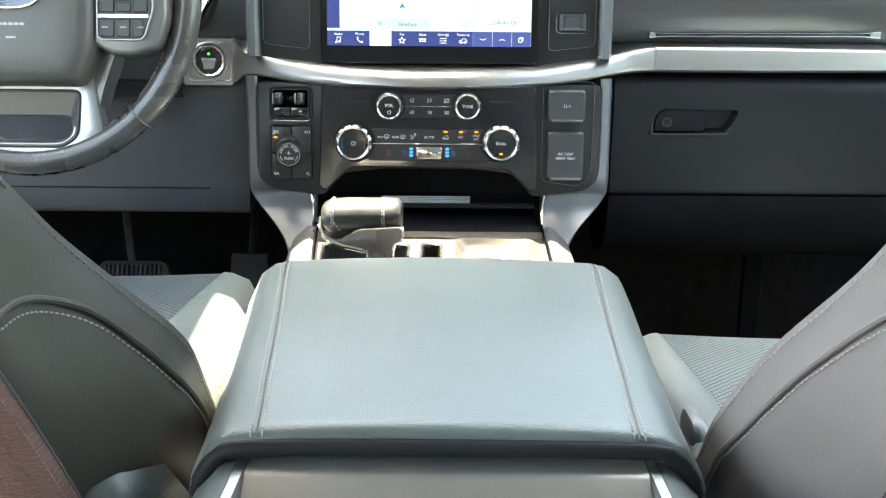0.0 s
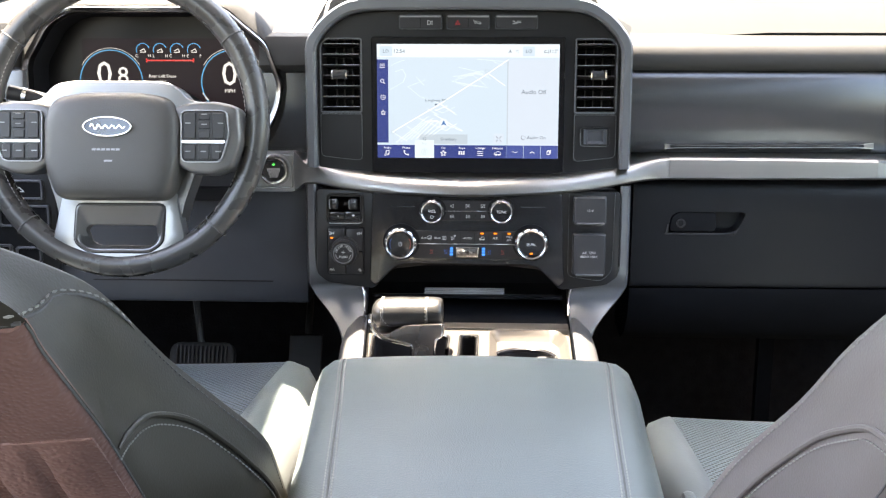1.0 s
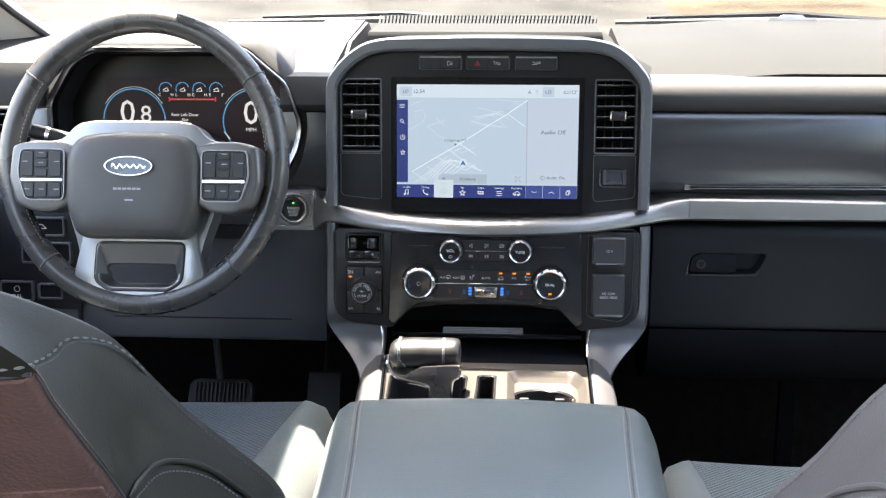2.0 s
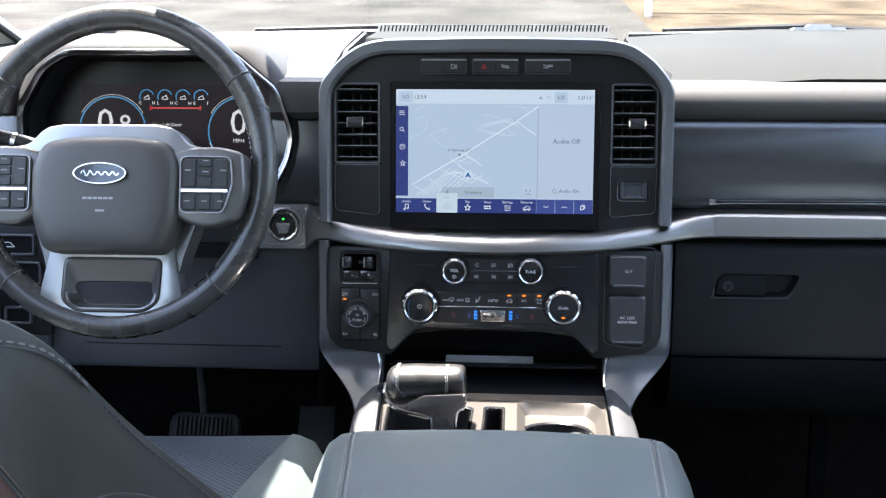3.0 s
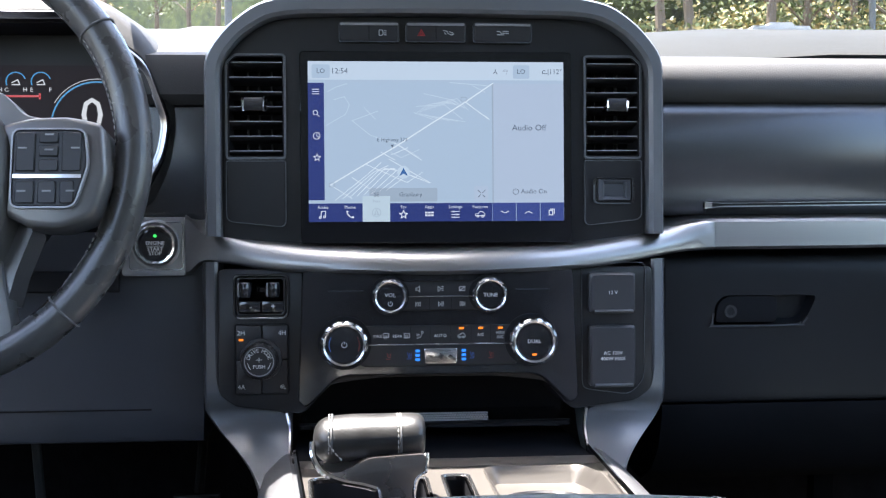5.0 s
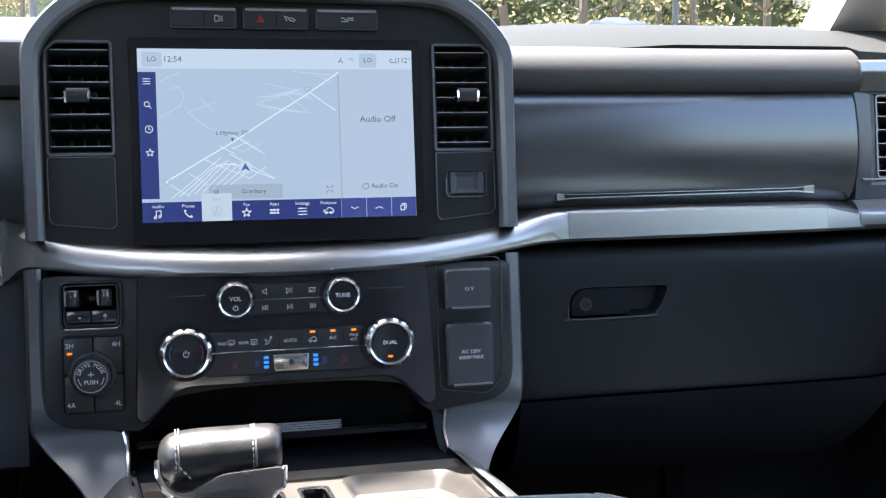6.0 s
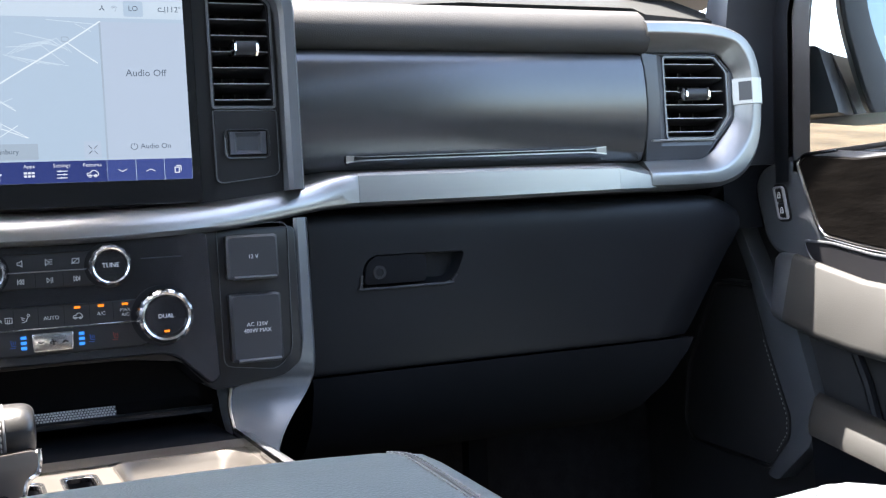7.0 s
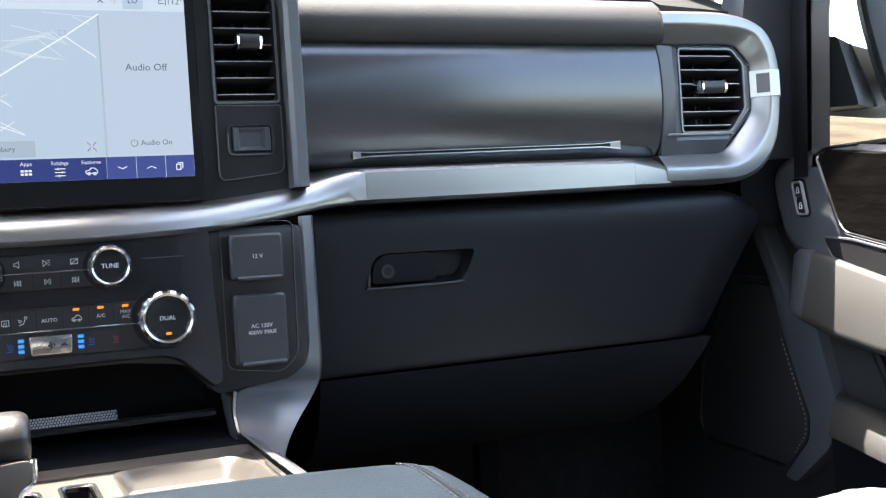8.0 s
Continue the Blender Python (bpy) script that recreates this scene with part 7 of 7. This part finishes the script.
# ---- passenger door ----
door = thing("door_1", (0.83, 1.0, 0.0), "grey passenger door panel with chrome-edged dark insert", "car door", kind="structure")
part("panel", box(0.822, 0.86, 0.40, 1.80, 0.10, 0.618, 0.006), DOOR_LOW, door, "dark moulded door panel")
FRONT = rounded([(1.34, 0.6190), (1.400, 0.6210), (1.458, 0.6090), (1.4725, 0.592), (1.4695, 0.570), (1.459, 0.527), (1.440, 0.508), (1.38, 0.495), (1.20, 0.45), (0.60, 0.44), (0.60, 0.596), (1.20, 0.600)], [0.004, 0.02, 0.01, 0.012, 0.01, 0.012, 0.012, 0.01, 0.01, 0.01, 0.01, 0.01], 4)
bm = loft([[(x, y, z) for y, z in line] for x, line in ((0.823, inset(FRONT, -0.001)), (0.800, inset(FRONT, -0.001)), (0.7935, FRONT), (0.790, inset(FRONT, 0.006)))])
part("upper_trim", bm, DOOR, door, "grey upper door trim", 25)
INS = rounded([(1.378, 0.6175), (1.390, 0.610), (1.366, 0.543), (1.356, 0.5285), (1.298, 0.515), (1.10, 0.482), (0.60, 0.48), (0.60, 0.60), (1.30, 0.607)], [0.006, 0.005, 0.006, 0.01, 0.02, 0.01, 0.01, 0.01, 0.01], 4)
WOOD = material("dark_wood_veneer", (0.0035, 0.003, 0.0027), 0.6, grain=0.2, grain_size=0.004, vary=0.4, vary_size=0.012, stretch=(1, 0.25, 1), spec=0.02)
part("insert", prism(INS, 0.786, 0.795, 0.002, 1, plane="yz"), WOOD, door, "dark veneer insert")
part("insert_edge", tube([(0.7865, *p) for p in rounded([(1.33, 0.6185), (1.380, 0.6185), (1.3925, 0.611), (1.368, 0.543), (1.357, 0.5262), (1.298, 0.5125), (1.10, 0.4795)], [0, 0.006, 0.006, 0.006, 0.012, 0.01, 0], 5)], 0.0020, 8), CHROME, door, "chrome edge line")
LOCK = rrect(1.4150, 1.4315, 0.5475, 0.5860, 0.004, 3)
LOCK = [(y + (z - 0.567) * 0.20, z) for y, z in LOCK]
part("switch_well", prism(inset(LOCK, -0.0028), 0.7885, 0.7945, plane="yz"), BLACK, door)
sw = part("switch_bezel", frame_prism(LOCK, inset(LOCK, 0.0019), 0.7850, 0.793, 0.0005, plane="yz"), SLAT, door, "bright-framed lock switches")
for a, b in ((0.5498, 0.5662), (0.5674, 0.5838)):
    part("lock_switch", prism([(y + (z - 0.567) * 0.20, z) for y, z in ((1.4174, a), (1.4292, a), (1.4292, b), (1.4174, b))], 0.7862, 0.793, 0.0008, 1, plane="yz"), BUTTON, sw)
    z = (a + b) / 2
    y = 1.4232 + (z - 0.567) * 0.20
    part("lock_mark", frame_prism(rrect(y - 0.0024, y + 0.0024, z - 0.0034, z + 0.0010, 0.0005, 2), rrect(y - 0.0015, y + 0.0015, z - 0.0025, z + 0.0002, 0.0003, 2), 0.7854, 0.7864, plane="yz"), INK, sw)
    part("lock_mark", tube([(0.7858, y + 0.0017 * math.cos(q), z + 0.0012 + 0.0024 * math.sin(q)) for q in (math.pi * i / 6 for i in range(7))], 0.0004, 4), INK, sw)
# armrest with a sloping padded face, and the pull cup behind it
ARM = [(0.798, 0.80), (0.7850, 0.82), (0.7815, 0.985), (0.7780, 1.0), (0.7735, 0.985), (0.7705, 0.93), (0.7525, 0.15), (0.7520, 0.08), (0.7555, 0.015), (0.768, 0.0), (0.80, 0.0)]
rings = []
for y, k, zb, zt in ((1.446, 0.12, 0.456, 0.498), (1.437, 0.50, 0.447, 0.505), (1.418, 0.88, 0.437, 0.510), (1.392, 1.0, 0.430, 0.508), (1.344, 1.0, 0.414, 0.494), (1.29, 1.0, 0.403, 0.479), (1.10, 1.0, 0.375, 0.450), (0.60, 1.0, 0.37, 0.44)):
    rings.append([(0.80 - (0.80 - x) * k, y, zb + (zt - zb) * f) for x, f in ARM])
part("armrest_end", loft(rings[:4]), DOOR, door, "grey front end of the armrest", 50)
part("armrest", loft(rings[3:]), DOOR_PAD, door, "padded grey door armrest", 50)
CUPO = rounded([(1.388, 0.5225), (1.345, 0.5185), (1.284, 0.5045), (1.0, 0.468), (1.0, 0.44), (1.29, 0.470), (1.344, 0.488), (1.376, 0.500)], 0.008, 3)
# Flat black shape: the shade inside the cup is its colour.
part("pull_cup", prism(CUPO, 0.7845, 0.795, plane="yz"), BLACK, door, "flat black patch for the shaded hollow of the pull cup")
part("pull_cup_rim", tube([(0.7850, *p) for p in CUPO], 0.0016, 6, closed=True), DOOR, door)
# lower door: speaker, edge rib and map pocket
SPK = rounded([(1.500, 0.470), (1.482, 0.403), (1.462, 0.351), (1.447, 0.314), (1.449, 0.291), (1.480, 0.256), (1.491, 0.247), (1.553, 0.252), (1.644, 0.259), (1.657, 0.287), (1.642, 0.364), (1.575, 0.475)], 0.010, 3)
part("speaker_grille", prism(inset(SPK, 0.004), 0.803, 0.823, 0.003, 2, plane="yz"), BUTTON, door, "black speaker grille")
part("speaker_rim", frame_prism(inset(SPK, -0.002), inset(SPK, 0.002), 0.800, 0.823, 0.001, plane="yz"), FACE, door)
part("stitching", dashes([(0.8022, y, z) for y, z in ((1.487, 0.403), (1.4675, 0.351), (1.4535, 0.314), (1.455, 0.293), (1.478, 0.265))], 0.0030, 0.0030, 0.0007), THREAD, door, "pale stitches round the speaker")
RIB = [(1.520, 0.56), (1.484, 0.49), (1.464, 0.441), (1.423, 0.426), (1.395, 0.336), (1.410, 0.285), (1.470, 0.235), (1.490, 0.240), (1.443, 0.290), (1.440, 0.315), (1.455, 0.352), (1.476, 0.405), (1.500, 0.480), (1.535, 0.56)]
part("rib", prism(rounded(RIB, 0.008, 3), 0.797, 0.823, 0.004, 2, plane="yz"), DOOR, door, "raised grey rib")
part("pocket_back", box(0.812, 0.823, 0.60, 1.42, 0.16, 0.44), RUBBER, door)
part("pocket_brace", tube([(0.808, 1.352, 0.42), (0.806, 1.325, 0.365), (0.806, 1.310, 0.31)], 0.006, 8), DASH_DARK, door)
PK = [(0.80, 0.344), (0.786, 0.345), (0.779, 0.341), (0.764, 0.318), (0.763, 0.308), (0.772, 0.303), (0.788, 0.300), (0.80, 0.298)]
part("pocket_lip", loft([[(0.80 - (0.80 - x) * k, y, z + (y - 1.371) * 0.22) for x, z in PK] for y, k in ((1.391, 0.1), (1.386, 0.7), (1.372, 1.0), (1.30, 1.0), (1.20, 1.0), (0.60, 1.0))]), DOOR_PAD, door, "padded lip of the map pocket", 50)
part("pocket", loft([[(x, y, z) for x, z in ((0.80, 0.312 + (y - 1.371) * 0.22), (0.790, 0.312 + (y - 1.371) * 0.22), (0.795, 0.16), (0.815, 0.14))] for y in (1.40, 1.30, 0.90)]), DASH_DARK, door, "dark door map pocket", 50)
part("window_seal", box(0.795, 0.81, 0.40, 1.375, 0.6165, 0.6215, 0.002), RUBBER, door)
part("window_frame", loft([[(x, y, z) for x, y in ((0.79, yf), (0.79, yf + 0.028), (0.86, yf + 0.112), (0.86, yf + 0.080))] for yf, z in ((1.376, 0.60), (1.371, 0.66), (1.362, 0.78), (1.28, 1.00), (1.10, 1.22))]), RUBBER, door, "black window channel", 30)
part("frame_trim", loft([[(x, y, z) for x, y in ((0.785, yf + 0.030), (0.790, yf + 0.058), (0.86, yf + 0.145), (0.86, yf + 0.114))] for yf, z in ((1.376, 0.59), (1.371, 0.66), (1.362, 0.78), (1.28, 1.00), (1.10, 1.22))]), DASH_DARK, door, "dark door frame trim", 30)
part("pane", box(0.845, 0.849, 0.42, 1.44, 0.61, 1.22), GLASS, door, "clear side glass").visible_shadow = False
bm = loft([[(x, y, z) for x, y in ((0.745, yf + 0.055), (0.752, yf + 0.105), (0.80, yf + 0.17), (0.87, yf + 0.17), (0.87, yf + 0.055))] for yf, z in ((1.415, 0.615), (1.41, 0.66), (1.40, 0.75), (1.39, 0.80), (1.32, 0.98), (1.10, 1.24))])
structure("trim_kick_right", loft([[(x, y, z) for x, y in ((0.745, 1.472), (0.752, 1.522), (0.80, 1.587), (0.822, 1.587), (0.822, 1.472))] for z in (0.54, 0.6146)]), DASH_DARK, "dark kick trim below the pillar", "trim")
structure("pillar_front_right", bm, SURROUND, "dark trimmed windscreen pillar", "pillar", 40)
bm = loft([[(x, y, z) for x, y in ((0.705, yf + 0.02), (0.71, yf + 0.10), (0.75, yf + 0.20), (0.86, yf + 0.20), (0.86, yf + 0.02))] for yf, z in ((1.60, 0.84), (1.46, 0.95), (1.24, 1.10), (1.02, 1.24))])
structure("pillar_cover_right", bm, LINING, "pale cloth pillar cover", "pillar", 40)
EDGE = [(-0.706, 1.68, 0.808), (-0.728, 1.60, 0.843), (-0.750, 1.52, 0.878), (-0.79, 1.30, 0.975), (-0.82, 1.02, 1.10)]
bm = loft([[(x, y, z), (x - 0.05, y - 0.035, z - 0.015), (x - 0.12, y - 0.06, z - 0.03), (x - 0.16, y + 0.05, z), (x - 0.01, y + 0.05, z + 0.01)] for x, y, z in EDGE])
structure("pillar_front_left", bm, LINING, "pale cloth pillar cover", "pillar", 40)
structure("trim", tube(EDGE, 0.006, 8), RUBBER, "black rubber windscreen seal", "seal")
bm = loft([[(-0.80, 1.90, 0.83), (0.78, 1.90, 0.83)], [(-0.70, 0.98, 1.25), (0.67, 0.98, 1.25)]], caps=False, closed=False)
bmesh.ops.solidify(bm, geom=bm.faces[:], thickness=0.005)
w = structure("window_1", bm, GLASS, "clear raked windscreen", "windscreen")
w.visible_shadow = False

# ---- outside ----
ASPHALT = material("pale_worn_asphalt", (0.029, 0.0275, 0.025), 0.9, spec=0.03, grain=0.8, grain_size=0.02, vary=0.5, vary_size=1.5)
GRASS = material("leaf_littered_ground", (0.042, 0.032, 0.022), 0.95, spec=0.03, grain=1.0, grain_size=0.08, vary=0.45, vary_size=0.9)
CONCRETE = material("concrete_kerb", (0.24, 0.23, 0.21), 0.85, grain=0.5, grain_size=0.03, vary=0.15, vary_size=0.5)
LEAF = material("sunlit_foliage", (0.088, 0.098, 0.020), 0.55, vary=0.5, vary_size=0.5)
LEAF_DRY = material("yellowing_foliage", (0.26, 0.19, 0.055), 0.6, vary=0.4, vary_size=0.5)
BARK = material("bark", (0.13, 0.09, 0.06), 0.9, grain=1.0, grain_size=0.04, vary=0.3, vary_size=0.3, stretch=(1, 1, 0.2))
PIPE = material("white_painted_pipe", (0.60, 0.66, 0.72), 0.4, vary=0.08, vary_size=0.4)
BODY = material("pale_truck_paint", (0.40, 0.37, 0.32), 0.3, coat=0.3)
HOUSING = material("mirror_housing_plastic", (0.020, 0.021, 0.023), 0.55, grain=0.4, grain_size=0.003, spec=0.3)
MIRROR_GLASS = material("mirror_glass", (0.13, 0.16, 0.19), 0.03, metal=1.0, vary=0.02)


def land(y):
    """Height of the ground, which climbs ahead of the truck."""
    return -0.75 + 0.21 * max(0.0, min(y, 60.0) - 2.5)


def sheet(x0, x1, ys, lift, wob=0.0):
    bm = bmesh.new()
    xs = np.linspace(x0, x1, 40)
    rows = [[bm.verts.new((x, y, land(y) + lift + wob * noise.noise(Vector((x * 0.35, y * 0.35, 2.0))))) for x in xs] for y in ys]
    for a, b in zip(rows, rows[1:]):
        for i in range(len(xs) - 1):
            bm.faces.new((a[i], a[i + 1], b[i + 1], b[i]))
    return bm


structure("ground", sheet(-250, 250, [-250, -60, -20, 2.5, 10, 20, 30, 40, 60, 120, 400], 0.0), GRASS, "leaf-littered ground climbing to the horizon", "ground", 80)
structure("road", sheet(-40, 2.0, [-40, -10, 2.5, 10, 16, 20, 24], 0.02), ASPHALT, "pale sunlit asphalt drive", "road", 80)
bm = loft([[(x, 24.0 + dy, land(24.0 + dy) + dz) for dy, dz in ((-0.2, -0.1), (-0.2, 0.16), (-0.12, 0.20), (0.25, 0.20), (0.3, -0.1))] for x in (-40, 2.0)])
structure("kerb", bm, CONCRETE, "pale concrete kerb beside the drive", "kerb")
rail = thing("pipe_rail", (6.0, 19.0, land(19.0)), "white painted steel pipe rail with posts", "rail")
part("pipe", tube([(2.2, 19.6, land(19.6) + 0.62), (9.0, 19.0, land(19.0) + 0.60), (16.0, 18.4, land(18.4) + 0.58)], 0.085, 10), PIPE, rail)
for x in (2.2, 9.0, 15.8):
    part("post", tube([(x, 19.0, land(19.0) - 0.1), (x, 19.0, land(19.0) + 0.62)], 0.06, 10), PIPE, rail)
POLE = material("weathered_steel", (0.075, 0.075, 0.072), 0.6, metal=0.3, vary=0.2)
for x, y in ((-3.1, 26.0), (2.05, 26.5), (13.2, 28.0)):
    pole = thing("lot_post", (x, y, land(y)), "slender weathered steel post beside the drive", "post", "lot posts")
    part("shaft", tube([(x, y, land(y) - 0.1), (x, y, land(y) + 4.5)], 0.085, 10), POLE, pole)
    part("foot", box(x - 0.16, x + 0.16, y - 0.16, y + 0.16, land(y) - 0.1, land(y) + 0.05, 0.01), CONCRETE, pole)


def leaves(count, place, size, rnd):
    """Many small folded leaf blades."""
    verts, faces = [], []
    for _ in range(count):
        c = place(rnd)
        s = size * rnd.uniform(0.6, 1.4)
        m = Euler((rnd.uniform(0, 6.3), rnd.uniform(0, 6.3), rnd.uniform(0, 6.3))).to_matrix()
        k = len(verts)
        for p in ((0, -1, 0), (0.5, 0, 0.15), (0, 1, 0), (-0.5, 0, 0.15)):
            verts.append(c + m @ Vector(p) * s)
        faces += [(k, k + 1, k + 2), (k, k + 2, k + 3)]
    me = bpy.data.meshes.new("tmp")
    me.from_pydata(verts, [], faces)
    bm = bmesh.new()
    bm.from_mesh(me)
    bpy.data.meshes.remove(me)
    return bm


rnd = random.Random(7)


def tree(x, y, height, crown, mat):
    t = thing("tree", (x, y, land(y)), "slender woodland tree with sunlit leaves", "tree", "trees ahead")
    g = land(y)
    lean = rnd.uniform(-0.4, 0.4)
    trunk = [Vector((x + lean * k + 0.08 * math.sin(k * 5 + x), y, g - 0.1 + height * k)) for k in (i / 7 for i in range(8))]
    part("trunk", tube(trunk, [0.16 * (1 - 0.75 * i / 7) for i in range(8)], 8), BARK, t)
    tips = []
    for i in range(9):
        b = trunk[2 + i % 5]
        a = rnd.uniform(0, 6.28)
        e = b + Vector((math.cos(a), math.sin(a), rnd.uniform(0.2, 0.9))) * crown * rnd.uniform(0.5, 0.95)
        part("limb", tube([b, b.lerp(e, 0.5) + Vector((0, 0, 0.12)), e], [0.05, 0.03, 0.012], 5), BARK, t)
        tips += [e, b.lerp(e, 0.6)]

    def place(r):
        p = r.choice(tips)
        return p + Vector((r.gauss(0, 1), r.gauss(0, 1), r.gauss(0, 0.8))) * crown * 0.3
    part("crown", leaves(1100, place, 0.085, rnd), mat, t, "loose crown of small leaves")


for i in range(27):
    x = -17 + 1.45 * i + rnd.uniform(-0.7, 0.7)
    y = rnd.uniform(28, 36) if x > 4.0 else rnd.uniform(58, 66)
    tree(x if x > 4.0 else x * 1.7, y, rnd.uniform(5.0, 8.0), rnd.uniform(1.3, 2.2), LEAF if i % 3 else LEAF_DRY)


def brush_place(r):
    y = r.uniform(26.0, 32.0)
    x = 0.13 * y + 16 * r.random() ** 1.2
    top = 0.4 + 1.5 * (0.5 + 0.5 * noise.noise(Vector((x * 0.5, y * 0.3, 0)))) + 0.10 * (y - 26)
    return Vector((x, y, land(y) + r.uniform(0, 1) ** 1.3 * top))


tagged(finish("undergrowth", leaves(16000, brush_place, 0.10, rnd), LEAF), "dense sunlit undergrowth at the edge of the wood", "undergrowth", kind="stuff")
tagged(finish("dry_undergrowth", leaves(9000, brush_place, 0.09, rnd), LEAF_DRY), "yellowing brush and dead leaves at the edge of the wood", "undergrowth", kind="stuff")
bm = loft([[(x, 76 + 2 * math.sin(x * 0.3), land(76) - 1), (x, 76 + 2 * math.sin(x * 0.3), land(76) + 9 + 2.0 * noise.noise(Vector((x * 0.2, 0, 0))))] for x in np.linspace(-110, 48, 80)], caps=False, closed=False)
structure("backdrop", bm, LEAF, "distant dark wood", "wood", 80)

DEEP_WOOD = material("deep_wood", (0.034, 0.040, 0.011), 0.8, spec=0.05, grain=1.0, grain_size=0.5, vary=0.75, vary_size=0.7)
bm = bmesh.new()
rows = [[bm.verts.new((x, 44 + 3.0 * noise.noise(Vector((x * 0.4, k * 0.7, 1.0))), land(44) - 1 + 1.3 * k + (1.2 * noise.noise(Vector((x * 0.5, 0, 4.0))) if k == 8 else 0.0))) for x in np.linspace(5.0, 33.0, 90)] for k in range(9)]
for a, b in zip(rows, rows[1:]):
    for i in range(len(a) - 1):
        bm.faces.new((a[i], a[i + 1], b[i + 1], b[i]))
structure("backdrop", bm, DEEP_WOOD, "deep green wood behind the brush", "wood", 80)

# door mirror outside the passenger window
mirror = thing("door_mirror", (0.93, 1.52, 0.62), "dark door mirror with large glass on the passenger door", "door mirror")
bm = loft([[(x, y, z) for y, z in rounded([(1.545 + d, 0.676), (1.540 + d, 0.762), (1.478 + d, 0.752), (1.450 + d, 0.668)], 0.006, 2)] for x, d in ((0.865, -0.045), (0.93, 0.0), (0.99, 0.03))])
part("arm", bm, HOUSING, mirror, "dark mirror arm", 30)
part("arm_seam", tube([(0.918, 1.470, 0.7500), (0.925, 1.452, 0.700), (0.926, 1.441, 0.668)], 0.0022, 6), BLACK, mirror)
SHELL = [(0.898, 0.98), (0.896, 0.800), (0.903, 0.762), (0.920, 0.705), (0.936, 0.664), (0.965, 0.650), (1.14, 0.655), (1.185, 0.69), (1.20, 0.98)]
FACE_LINE = [(0.934, 0.97), (0.936, 0.800), (0.944, 0.768), (0.960, 0.730), (0.978, 0.704), (1.000, 0.692), (1.13, 0.694), (1.160, 0.72), (1.17, 0.97)]
SHELL, FACE_LINE = rounded(SHELL, 0.015, 3), rounded(FACE_LINE, 0.015, 3)
bm = loft([[(1.10 + (p[0] - 1.10) * k, y, 0.80 + (p[1] - 0.80) * k) for p in SHELL] for y, k in ((1.54, 0.42), (1.50, 0.64), (1.465, 0.83), (1.445, 0.945), (1.430, 0.985))])
part("shell", bm, HOUSING, mirror, "textured dark shell", 40)
part("shell_rim", frame_prism([(1.10 + (p[0] - 1.10) * 0.985, 0.80 + (p[1] - 0.80) * 0.985) for p in SHELL], FACE_LINE, 1.422, 1.4298, 0.002), HOUSING, mirror)
part("glass", prism(FACE_LINE, 1.427, 1.4296), MIRROR_GLASS, mirror, "silvered mirror glass")
part("foot", loft([[(x, y, z) for y, z in ((1.522, 0.672), (1.43, 0.669), (1.25, 0.657), (1.25, 0.646), (1.43, 0.655), (1.512, 0.669))] for x in (0.915, 0.945)]), BODY, mirror, "pale painted mirror foot")
# wipers at the foot of the windscreen
for x0, x1 in ((0.20, 0.80), (-0.52, 0.06)):
    wiper = thing("wiper", (x0, 1.93, 0.86), "black windscreen wiper lying at the foot of the glass", "wiper", "windscreen wipers")
    part("blade", tube([(x0, 1.925, 0.888), (x0 + 0.3, 1.935, 0.893), (x1, 1.93, 0.886)], [0.004, 0.006, 0.004], 6), RUBBER, wiper)
    part("arm", tube([(x0 + 0.06, 1.945, 0.898), (x0 + 0.32, 1.95, 0.905), (x1 - 0.1, 1.96, 0.890)], [0.004, 0.006, 0.009], 6), BLACK, wiper)
pod = thing("dash_sensor", (0.487, 1.80, 0.882), "pale translucent sensor pod on top of the dashboard", "sensor")
part("base", loft([[(x, y, z) for x, z in ((0.443, 0.882), (0.448, 0.888), (0.526, 0.888), (0.531, 0.882))] for y in (1.785, 1.815)]), SLAT, pod)
part("cap", loft([[(x, y, z) for x, z in ((0.466, 0.887), (0.473, 0.8935), (0.503, 0.8935), (0.510, 0.887))] for y in (1.79, 1.812)]), SLAT, pod)
